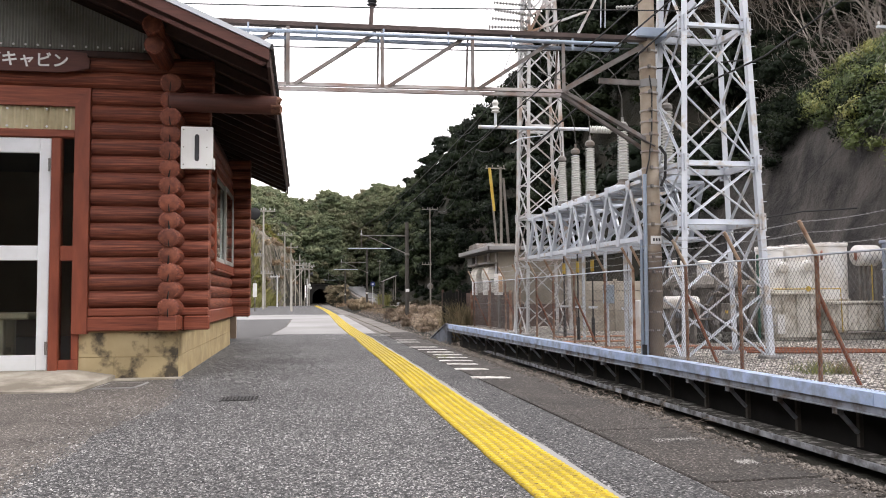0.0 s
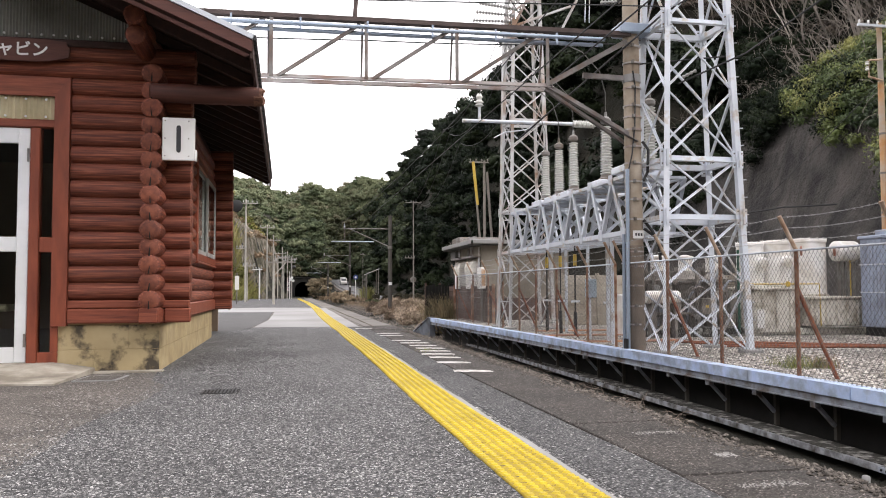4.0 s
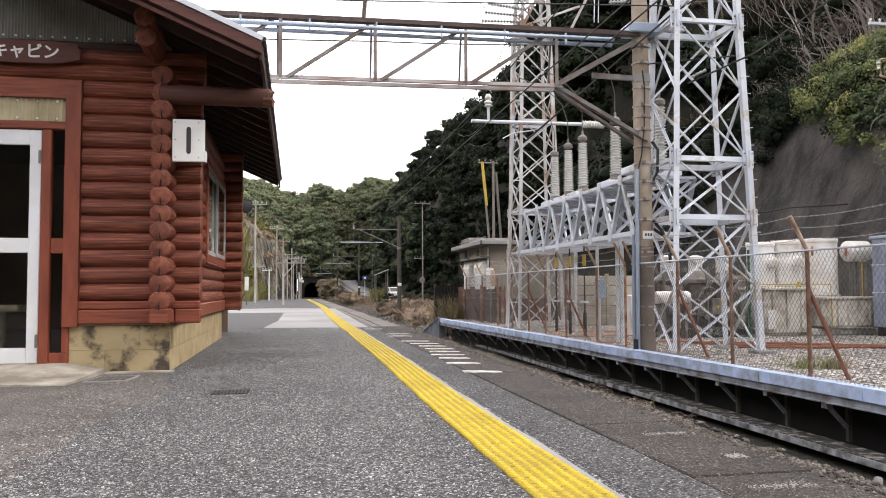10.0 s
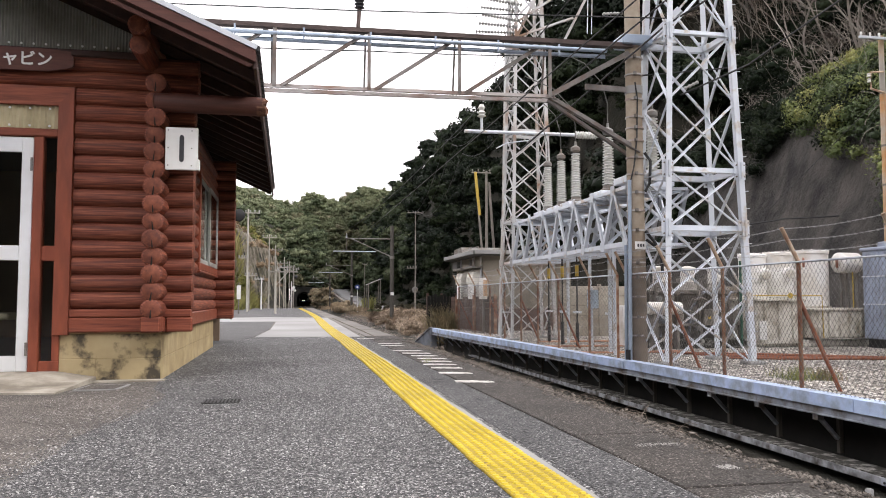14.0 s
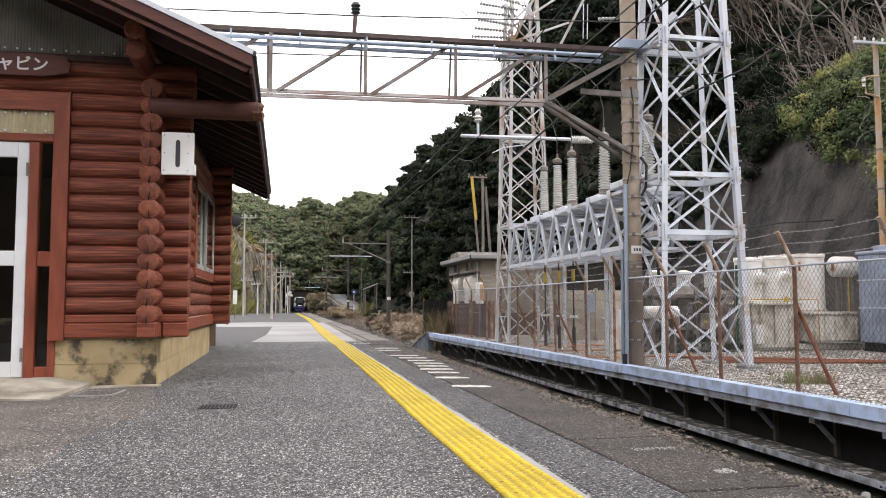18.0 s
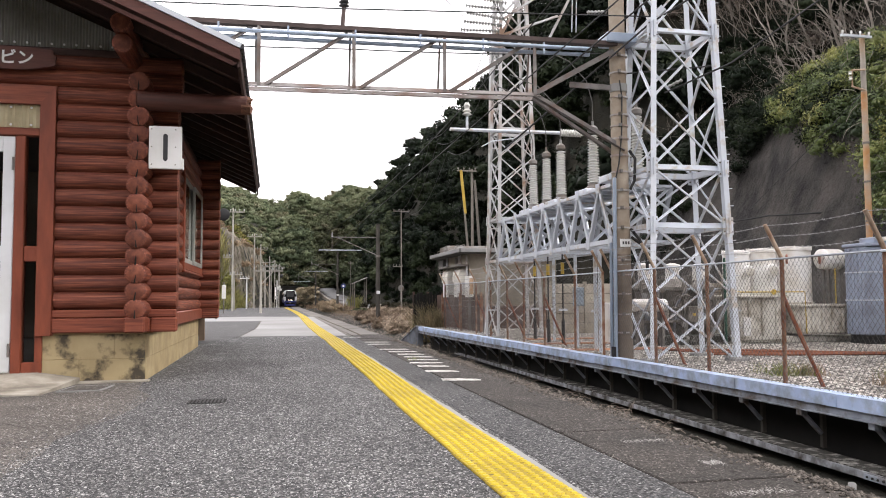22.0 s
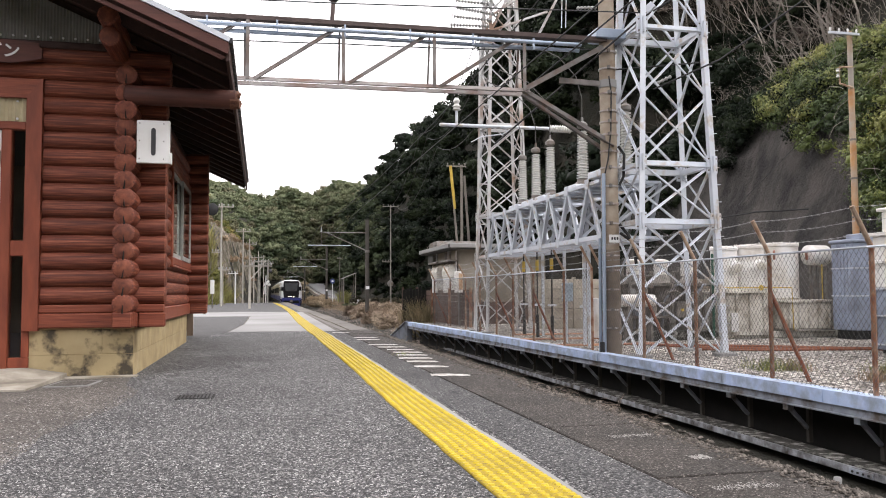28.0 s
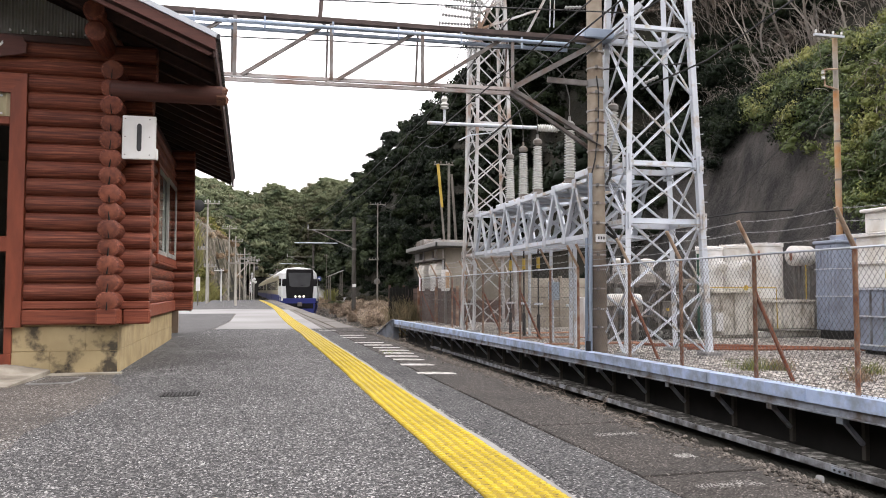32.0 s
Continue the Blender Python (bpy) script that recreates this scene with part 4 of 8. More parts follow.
chippings("stone_chippings", 80000, -1.7, 0.83, 1.75, 8.6, lambda x, y: ((x > edge_of(y)) | (rng.random(len(x)) < np.clip(1 - (edge_of(y) - x) / 0.28, 0, 1) * 0.3)) & far_thin(y) & (rng.random(len(x)) < np.clip(1.05 - 0.3 * x, 0, 1)),
          "grey and white stone chips set in the asphalt")

# the road and its wall beyond the track
ry = [52, 60, 75, 90, 105, 120, 140, 160, 180, 200, 215, 230, 245, 260, 275, 290]


def road_x(y):
    return 16.6 - 0.9 * soft(150, 245, y) + 5.0 * soft(245, 295, y)


rv = [(road_x(y) + o, y, road_z(y) + 0.03 + zz) for y in ry for o, zz in ((-2.9, 0), (2.9, 0), (-2.9, -1.6), (2.9, -1.6))]
rf = []
for j in range(len(ry) - 1):
    a, b = 4 * j, 4 * j + 4
    rf += [(a, a + 1, b + 1, b), (a + 2, a, b, b + 2), (a + 1, a + 3, b + 3, b + 1)]
tagged(new("road", raw("road", rv, rf, M_ROADS)), "grey asphalt country road below the hillside", "road", kind="structure")
kerb = thing("road_wall", (13.6, 100, -1), "low grey concrete wall and rail along the road", "retaining wall", kind="structure")
for a, b in zip(ry, ry[1:]):
    h = 2.2 if b < 106 else 1.5
    s = Shape().bar((road_x(a) - 3.0, a, road_z(a) - 1.3 + h / 2), (road_x(b) - 3.0, b - 0.05, road_z(b) - 1.3 + h / 2), 0.25, h)
    part("panel", s, M_BLOCK, kerb)
    if a >= 160:
        part("guard_rail", Shape().bar((road_x(a) - 2.8, a, road_z(a) + 0.62), (road_x(b) - 2.8, b, road_z(b) + 0.62), 0.06, 0.22), M_GREYEQ, kerb, "grey guard rail")

# sprayed-concrete slope behind the yard
nx, ny = 14, 26
sv = []
for j in range(ny):
    for i in range(nx):
        y, h = 4 + j * 1.35, i / (nx - 1)
        x = 15.6 + 3.2 * h ** 1.2 + 0.05 * (y - 20) + 0.4 * noise.noise((y * 0.35, h * 3, 2)) + 0.16 * noise.noise((y * 1.1, h * 9, 7))
        sv.append((x, y, -0.5 + 8.3 * h))
sf = [(j * nx + i, j * nx + i + 1, (j + 1) * nx + i + 1, (j + 1) * nx + i) for j in range(ny - 1) for i in range(nx - 1)]
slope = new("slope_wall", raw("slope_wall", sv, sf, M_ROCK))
slope.data.polygons.foreach_set("use_smooth", [True] * len(sf))
tagged(slope, "dark grey sprayed-concrete slope behind the substation", "retaining slope", kind="structure")

# yard of the substation
solo("yard", Shape().prism([(6.45, -6), (24, -6), (24, 36), (6.45, 36)], -1.3, YARD), M_GRAVEL, "pale gravel yard of the substation", "gravel yard", kind="structure")

# tan rock face along the bank past the platform
by, bx = np.arange(64, 205, 1.1), np.arange(-5.5, 0.3, 0.25)
bv = [(x + bank_foot(y) + 0.6 * noise.noise((y * 0.3, x, 1)), y, hill(x + bank_foot(y), y) + 0.35 + 1.3 * noise.noise((x * 0.45, y * 0.22, 8)) + 0.6 * noise.noise((x * 1.4, y * 0.8, 3))) for y in by for x in bx]
bf = [(j * len(bx) + i, j * len(bx) + i + 1, (j + 1) * len(bx) + i + 1, (j + 1) * len(bx) + i) for j in range(len(by) - 1) for i in range(len(bx) - 1)]
tagged(new("rock_bank", raw("rock_bank", bv, bf, M_ROCKT)), "bare tan rock face along the bank beside the line", "rock face", kind="structure")

# ---- log cabin station house ----
FY, SX, RY_ = 7.78, -1.15, 13.05
cabin = thing("log_cabin", (-3.5, 10, 0), "red-brown stained log cabin serving as station house", "cabin")
P, FIRST = 0.1585, 0.739


def log_mesh(length, r=0.088, wide=1.0):
    s = Shape()
    n = 12
    rings = [(0.0, 0.8), (0.012, 1.0), (length - 0.012, 1.0), (length, 0.8)]
    vs = [(x, math.cos(k * 2 * math.pi / n) * r * q * wide, math.sin(k * 2 * math.pi / n) * r * q) for x, q in rings for k in range(n)]
    fs = [(j * n + k, j * n + (k + 1) % n, (j + 1) * n + (k + 1) % n, (j + 1) * n + k) for j in range(3) for k in range(n)]
    s.add(vs, fs + [tuple(range(n))[::-1], tuple(range(3 * n, 4 * n))])
    me = s.mesh("log", M_LOG, True)
    me.materials.append(M_LOGEND)
    me.polygons[len(me.polygons) - 1].material_index = 1
    me.polygons[len(me.polygons) - 2].material_index = 1
    return me


def course(x, y, z, length, along_y=False, mesh=None):
    m = Matrix.Translation(Vector((x, y, z)) - Vector(cabin.location)) @ pose(0, 0, 0, 0, 0, 90 if along_y else 0)
    return piece("log", mesh or log_mesh(length), cabin, m)


front_r, front_l = log_mesh(1.08), log_mesh(2.3)
full = log_mesh(3.65 + 2.0)
for k in range(15):
    z = FIRST + k * P
    if z < 2.7:
        course(-1.955, FY + 0.05, z, 1.08, mesh=front_r)
        course(-6.7, FY + 0.05, z, 2.3, mesh=front_l)
    else:
        course(-6.5, FY + 0.05, z, 5.65, mesh=full)
# side wall courses run the other way, half a course higher, their ends proud of the front
side_full, side_a, side_b = log_mesh(RY_ + 0.35 - 7.47, 0.09, 1.07), log_mesh(10.45 - 7.47, 0.09, 1.07), log_mesh(RY_ + 0.35 - 12.95, 0.09, 1.07)
for k in range(14):
    z = FIRST - P / 2 + k * P
    y0 = 7.47 + (0.012 * math.sin(k * 2.7))
    if 1.2 < z < 2.35:
        course(SX - 0.05, y0, z, 2.9, True, side_a)
        course(SX - 0.05, 12.95, z, 0.4, True, side_b)
    else:
        course(SX - 0.05, y0, z, 5.9, True, side_full)
# shrinkage cracks in the log ends
s = Shape()
for k in range(14):
    z = FIRST - P / 2 + k * P + 0.004
    top = z - 0.012 + 0.02 * math.sin(k * 3.1)
    o = 0.006 * math.sin(k * 5.3)
    s.prism_y([(SX - 0.056 + o, z - 0.085), (SX - 0.044 + o, z - 0.085), (SX - 0.047 - o, top), (SX - 0.05 - o, top)], 7.452, 7.52)
tagged(part("shrinkage_cracks", s, M_PIT, cabin), kind="stuff")
rear_r = log_mesh(0.62)
for k in range(15):
    course(-1.45, RY_, 0.66 + k * P, 0.62, mesh=rear_r)
part("rear_sill", Shape().box(-1.45, RY_ - 0.06, 0.44, -0.835, RY_ + 0.06, 0.648, 0.02), M_LOG, cabin)
# cores behind the courses, coloured dark as shade in the gaps
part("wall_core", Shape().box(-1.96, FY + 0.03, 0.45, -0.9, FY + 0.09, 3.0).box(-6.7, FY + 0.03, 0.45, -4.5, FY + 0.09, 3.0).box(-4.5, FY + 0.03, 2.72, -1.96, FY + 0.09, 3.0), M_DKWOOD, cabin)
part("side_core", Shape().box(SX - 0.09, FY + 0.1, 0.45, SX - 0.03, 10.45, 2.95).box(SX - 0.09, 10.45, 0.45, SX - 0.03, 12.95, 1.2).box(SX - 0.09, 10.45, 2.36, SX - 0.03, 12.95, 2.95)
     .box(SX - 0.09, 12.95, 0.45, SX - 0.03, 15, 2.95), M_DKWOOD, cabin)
# the unseen west wall has an opening added to let daylight into the room
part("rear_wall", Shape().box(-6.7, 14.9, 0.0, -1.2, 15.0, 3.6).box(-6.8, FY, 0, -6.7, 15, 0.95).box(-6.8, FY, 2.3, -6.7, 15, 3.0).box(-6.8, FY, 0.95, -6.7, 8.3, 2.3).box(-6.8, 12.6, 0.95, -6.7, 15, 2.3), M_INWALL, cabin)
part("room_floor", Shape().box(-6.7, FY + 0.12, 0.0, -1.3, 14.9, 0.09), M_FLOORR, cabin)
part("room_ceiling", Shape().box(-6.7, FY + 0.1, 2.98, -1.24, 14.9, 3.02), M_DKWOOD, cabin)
# sill boards and square beam end
part("sill_board", Shape().box(-1.955, FY - 0.055, 0.445, SX + 0.04, FY + 0.05, 0.578, 0.012), M_TRIMH, cabin)
part("sill_board", Shape().box(-1.955, FY - 0.045, 0.582, -0.88, FY + 0.05, 0.656, 0.01), M_TRIMH, cabin)
part("sill_board", Shape().box(SX + 0.045, FY - 0.05, 0.447, -0.87, FY + 0.045, 0.579, 0.012), M_TRIMH, cabin)
part("sill_end", Shape().box(SX - 0.14, 7.47, 0.45, SX + 0.03, 7.72, 0.59, 0.012), M_TRIMH, cabin)
part("side_sill", Shape().box(SX - 0.04, FY + 0.06, 0.44, SX + 0.06, RY_ - 0.06, 0.6, 0.012), M_TRIM, cabin)
# block plinth
plinth = part("plinth", Shape().prism([(-2.06, FY + 0.006), (SX - 0.004, FY + 0.006), (SX - 0.004, RY_), (SX - 0.12, RY_), (SX - 0.12, FY + 0.14), (-2.06, FY + 0.14)], -0.03, 0.446), M_PLINTH, cabin)
part("plinth", Shape().box(-6.7, FY + 0.02, -0.03, -4.5, FY + 0.14, 0.449), M_PLINTH, cabin)
for row in range(2):
    z0, z1 = row * 0.226 - 0.02, row * 0.226 + 0.203
    for k in range(2):
        a, b = (-2.06, -1.72 + 0.3 * row) if k == 0 else (-1.7185 + 0.3 * row, SX)
        piece("block", Shape().box(a, FY, z0, b, FY + 0.04, z1, 0.003).mesh("block", M_MOULD, origin=spot(plinth)), plinth, Matrix())
    for k in range(8):
        y0 = FY + 0.005 + k * 0.8 - (0.4 if row else 0)
        a, b = max(FY + 0.005, y0), min(RY_, y0 + 0.7985)
        if b - a > 0.05:
            piece("block", Shape().box(SX - 0.03, a, z0, SX + 0.006, b, z1, 0.003).mesh("block", M_PLINTH, origin=spot(plinth)), plinth, Matrix())
part("mortar_foot", Shape().box(-1.75, FY - 0.12, -0.02, SX + 0.05, FY, 0.012, 0.006), M_SLAB, cabin, "yellowish mortar at the foot of the plinth")

# gable, roof and eaves
EX, EZ, RS = -0.29, 2.86, 0.43
s = Shape()
pts = []
for k in range(390):
    x = -6.6 + k * 0.0138
    pts.append((x, FY - 0.02 + (0.007 if k % 2 else -0.007)))
topz = lambda x: min(EZ + (EX - x) * RS - 0.12, 4.2)
vs = [(x, y, 3.07) for x, y in pts if x < -1.3] + [(x, y, max(3.08, topz(x))) for x, y in pts if x < -1.3]
n = len(vs) // 2
s.add(vs, [(k, k + 1, n + k + 1, n + k) for k in range(n - 1)])
gable = part("gable_sheet", s, M_CORR, cabin, "grey corrugated gable sheet with screws")
for k in range(16):
    part("screw", Shape().lathe((-2.95 + k * 0.105, FY - 0.03, 3.1), [(0.011, 0), (0.011, 0.006), (0.004, 0.01)], 8, (0, -1, 0)), M_ALU, gable)
part("gable_rail", Shape().box(-6.6, FY - 0.05, 3.0, -1.3, FY + 0.03, 3.065, 0.01), M_DKWOOD, cabin)
WX = -6.6
zr = lambda x: EZ + (EX - x) * RS
part("roof_sheet", Shape().prism_y([(EX, EZ + 0.02), (WX, zr(WX) + 0.02), (WX, zr(WX) + 0.06), (EX + 0.02, EZ + 0.06)], 6.82, 15.5), M_ROOFM, cabin, "pale metal roof sheet")
part("roof_deck", Shape().prism_y([(EX - 0.01, EZ - 0.03), (WX, zr(WX) - 0.03), (WX, zr(WX) + 0.018), (EX - 0.01, EZ + 0.018)], 6.86, 15.48), M_DKWOOD, cabin, "roof boarding with eave shade put into its colour")
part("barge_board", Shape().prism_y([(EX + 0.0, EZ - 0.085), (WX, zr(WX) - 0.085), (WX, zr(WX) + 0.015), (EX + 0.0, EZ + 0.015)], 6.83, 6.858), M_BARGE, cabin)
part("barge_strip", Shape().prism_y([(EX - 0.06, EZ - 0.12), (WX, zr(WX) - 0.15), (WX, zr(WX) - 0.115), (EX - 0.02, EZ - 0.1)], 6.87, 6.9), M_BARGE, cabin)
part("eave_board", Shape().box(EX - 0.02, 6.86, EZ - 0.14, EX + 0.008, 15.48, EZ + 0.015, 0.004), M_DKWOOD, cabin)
s = Shape()
for k in range(60):
    s.box(EX + 0.005, 6.84 + k * 0.145, EZ + 0.012, EX + 0.035, 6.84 + k * 0.145 + 0.12, EZ + 0.062, 0.004)
part("roof_edge_tiles", s, M_SIGNB, cabin, "dark roof edge pieces")
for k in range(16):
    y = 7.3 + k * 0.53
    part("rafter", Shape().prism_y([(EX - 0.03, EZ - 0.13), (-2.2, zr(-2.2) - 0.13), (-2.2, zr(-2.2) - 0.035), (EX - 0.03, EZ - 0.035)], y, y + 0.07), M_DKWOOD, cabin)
# purlin logs reaching out under the gable
piece("log", log_mesh(2.9, 0.088), cabin, Matrix.Translation(Vector((-1.31, 7.15, 3.15)) - Vector(cabin.location)) @ pose(0, 0, 0, 0, 0, 90))
piece("log", log_mesh(2.9, 0.088), cabin, Matrix.Translation(Vector((-1.3, 7.2, 2.985)) - Vector(cabin.location)) @ pose(0, 0, 0, 0, 0, 90))
# beam that carries the eave, split at its end
eave_log = log_mesh(0.98, 0.09)
# eave log takes the darker board colour in place of roof shade
eave_log.materials[0] = M_BARGE
piece("log", eave_log, cabin, Matrix.Translation(Vector((-1.22, 7.52, 2.55)) - Vector(cabin.location)))

rr_ = random.Random(3)
s = Shape()
n = 18
rim = [0.9 + 0.12 * rr_.random() for k in range(n)]
vs = [(x + (rr_.uniform(-0.035, 0.03) if i else 0), 7.52 + math.cos(k * 2 * math.pi / n) * 0.092 * q * rim[k], 2.55 + math.sin(k * 2 * math.pi / n) * 0.092 * q * rim[k])
      for i, (x, q) in enumerate(((-0.3, 1.0), (-0.235, 0.98), (-0.222, 0.7), (-0.235, 0.35))) for k in range(n)]
s.add(vs, [(j * n + k, j * n + (k + 1) % n, (j + 1) * n + (k + 1) % n, (j + 1) * n + k) for j in range(3) for k in range(n)] + [tuple(range(3 * n, 4 * n))])
part("splintered_end", s, M_SPLINT, cabin, "paler splintered end of the eave log")

# door: casing, transom, sidelight, white leaf
door = thing("door_1", (-3.2, FY, 0.1), "white aluminium glass double door in a brown wooden casing", "door", kind="structure")
part("casing_post", Shape().prism_y([(-2.08, 0.425), (-1.948, 0.425), (-1.948, 2.706), (-2.08, 2.53)], FY - 0.07, FY + 0.1), M_TRIM, door)
part("casing_post", Shape().box(-4.5, FY - 0.07, 0.1, -4.36, FY + 0.1, 2.706, 0.012), M_TRIM, door)
part("casing_head", Shape().prism_y([(-4.358, 2.525), (-2.083, 2.525), (-1.952, 2.7), (-4.358, 2.71)], FY - 0.068, FY + 0.1), M_TRIMH, door)
s = Shape()
xs_ = np.arange(-4.34, -2.065, 0.03)
vs = [(x, FY - 0.03 + (0.012 if k % 2 else -0.01), z) for z in (2.312, 2.523) for k, x in enumerate(xs_)]
n = len(xs_)
s.add(vs, [(k, k + 1, n + k + 1, n + k) for k in range(n - 1)])
transom = part("transom_sheet", s, M_CREAM, door, "cream corrugated transom sheet")
for k in range(8):
    for z in (2.335, 2.495):
        part("screw", Shape().lathe((-2.16 - k * 0.17, FY - 0.04, z), [(0.011, 0), (0.011, 0.006), (0.004, 0.01)], 8, (0, -1, 0)), M_ALU, transom)
part("door_header", Shape().box(-4.36, FY - 0.05, 2.236, -2.08, FY + 0.06, 2.31, 0.01), M_TRIMH, door)
part("mullion", Shape().box(-2.285, FY - 0.05, 0.08, -2.2, FY + 0.06, 2.234, 0.008), M_TRIM, door)
side = part("sidelight_frame", Shape().box(-2.2, FY - 0.03, 0.06, -2.03, FY + 0.05, 0.19, 0.006).box(-2.2, FY - 0.03, 1.095, -2.081, FY + 0.05, 1.235, 0.006)
            .box(-2.092, FY - 0.03, 0.19, -2.03, FY + 0.05, 0.424, 0.004).box(-2.092, FY - 0.03, 0.428, -2.081, FY + 0.05, 1.095, 0.002).box(-2.092, FY - 0.03, 1.235, -2.081, FY + 0.05, 2.234, 0.002), M_TRIM, door)
for z0, z1 in ((0.19, 1.095), (1.235, 2.234)):
    p_ = part("pane", Shape().box(-2.2, FY + 0.005, z0, -2.092, FY + 0.011, z1), M_GLASS, side)
    p_.visible_shadow = False
for x1, name in ((-2.29, "near_leaf"), (-3.31, "far_leaf")):
    x0 = x1 - 1.0
    leaf = part("door_leaf", Shape().box(x0, FY - 0.03, 0.1, x0 + 0.09, FY + 0.02, 2.23, 0.006).box(x1 - 0.1, FY - 0.03, 0.1, x1, FY + 0.02, 2.23, 0.006)
                .box(x0 + 0.09, FY - 0.028, 0.1, x1 - 0.1, FY + 0.018, 0.24, 0.004).box(x0 + 0.09, FY - 0.028, 1.1, x1 - 0.1, FY + 0.018, 1.235, 0.004)
                .box(x0 + 0.09, FY - 0.028, 2.09, x1 - 0.1, FY + 0.018, 2.23, 0.004), M_ALU, door, "white aluminium door leaf")
    for z0, z1 in ((0.24, 1.1), (1.235, 2.09)):
        p_ = part("pane", Shape().box(x0 + 0.09, FY - 0.006, z0, x1 - 0.1, FY, z1), M_GLASS, leaf)
        p_.visible_shadow = False
    for z in (0.3, 1.98):
        part("hinge", Shape().tube((x1 - 0.012, FY - 0.04, z - 0.06), (x1 - 0.012, FY - 0.04, z + 0.06), 0.011), M_GREYEQ, leaf)

# side window
win = thing("window_1", (SX, 11.7, 1.2), "grey-framed sliding window in a brown wooden casing", "window", kind="structure")
part("casing", Shape().box(SX - 0.06, 10.4, 1.12, SX + 0.06, 13.0, 1.22, 0.01).box(SX - 0.06, 10.4, 2.34, SX + 0.06, 13.0, 2.44, 0.01)
     .box(SX - 0.06, 10.4, 1.22, SX + 0.06, 10.5, 2.34, 0.01).box(SX - 0.06, 12.9, 1.22, SX + 0.06, 13.0, 2.34, 0.01), M_TRIM, win)
part("sill", Shape().box(SX - 0.04, 10.36, 1.085, SX + 0.075, 13.04, 1.118, 0.012), M_TRIM, win)
part("curtain", Shape().box(SX - 0.03, 10.52, 1.24, SX - 0.024, 12.88, 2.33), mat("pale_curtain", [(0.3, 0.29, 0.25), (0.4, 0.385, 0.34)], 4, 0.9, bump=0.1, stretch=(1, 8, 0.5)), win, "pale drawn curtain")
for a, b, o in ((10.5, 11.75, 0.02), (11.65, 12.9, 0.05)):
    sash = part("sash", Shape().box(SX + o - 0.015, a, 1.222, SX + o + 0.015, a + 0.05, 2.338).box(SX + o - 0.015, b - 0.05, 1.222, SX + o + 0.015, b, 2.338)
                .box(SX + o - 0.015, a + 0.05, 1.222, SX + o + 0.015, b - 0.05, 1.28).box(SX + o - 0.015, a + 0.05, 2.28, SX + o + 0.015, b - 0.05, 2.338), M_SASH, win, "grey aluminium sash")
    p_ = part("pane", Shape().box(SX + o - 0.003, a + 0.05, 1.28, SX + o + 0.003, b - 0.05, 2.28), M_GLASS, sash)
    p_.visible_shadow = False

# name board over the door
board = thing("name_board", (-2.6, FY - 0.1, 2.95), "brown wooden name board with white hand-painted katakana", "sign")
s = Shape().prism_y([(-3.6, 2.83), (-2.18, 2.83), (-2.0, 2.865), (-1.955, 2.88), (-1.95, 2.97), (-1.975, 2.985), (-1.98, 3.02), (-2.2, 3.035), (-3.6, 3.05)], FY - 0.11, FY - 0.075)
# plank colour includes the shadow the eave throws on it
part("plank", s, M_BARGE, board)


def lettering(name, text, size, m, material, parent, label=""):
    cu = bpy.data.curves.new(name, "FONT")
    cu.body, cu.size, cu.extrude, cu.offset = text, size, 0.002, 0.003
    tmp = bpy.data.objects.new(name, cu)
    scene.collection.objects.link(tmp)
    bpy.context.view_layer.update()
    me = bpy.data.meshes.new_from_object(tmp.evaluated_get(bpy.context.evaluated_depsgraph_get()))
    bpy.data.objects.remove(tmp)
    me.materials.clear()
    me.materials.append(material)
    ob = new(name, me)
    ob.parent = parent
    ob.matrix_basis = m
    if label:
        ob["label"] = label
    return ob


lettering("lettering", "ログキャビン", 0.145, Matrix.Translation(Vector((-3.0, FY - 0.114, 2.885)) - spot(board)) @ pose(0, 0, 0, 90, 0, 0), M_LETTER, board, "white katakana lettering")

# white plate with a black slot at the corner
plate = thing("slot_plate", (-0.96, 7.5, 2.1), "white square metal plate with a black vertical bar", "sign")
part("panel", Shape().box(-1.1, 7.44, 1.92, -0.815, 7.465, 2.31, 0.006), M_SIGNW, plate)
bar_ = [(-0.957 + 0.02 * math.cos(a), 2.215 + 0.025 * math.sin(a)) for a in np.linspace(0, math.pi, 7)] + [(-0.957 - 0.02 * math.cos(a), 2.015 - 0.025 * math.sin(a)) for a in np.linspace(0, math.pi, 7)]
part("black_bar", Shape().prism_y(bar_, 7.434, 7.439), M_SIGNB, plate)
for x in (-1.075, -0.87):
    for z in (1.96, 2.12, 2.28):
        part("screw", Shape().lathe((x, 7.439, z), [(0.006, 0), (0.006, 0.003), (0.002, 0.005)], 8, (0, -1, 0)), M_GREYEQ, plate)
part("bracket", Shape().box(-1.05, 7.465, 2.0, -0.9, 7.74, 2.05), M_GREYEQ, plate)
part("side_flap", Shape().box(-0.815, 7.44, 1.92, -0.8, 7.5, 2.02, 0.003), M_SIGNW, plate)

# bench inside
bench = thing("bench", (-3.1, 8.9, 0.09), "pale wooden bench inside the cabin", "bench")
part("seat", Shape().box(-4.6, 8.6, 0.54, -2.72, 9.05, 0.61, 0.025), M_PALEWOOD, bench)
for x in (-4.4, -2.95):
    for y in (9.36, 9.64):
        part("leg", Shape().box(x - 0.1, y - 0.7, 0.09, x - 0.02, y - 0.62, 0.54, 0.008), M_PALEWOOD, bench)
    part("stretcher", Shape().box(x - 0.085, 8.72, 0.2, x - 0.045, 8.95, 0.25), M_PALEWOOD, bench)

# ---- far side: coping beam, fence, substation ----


def beam_x(y):
    return 5.88 - 0.0325 * (y - 6)


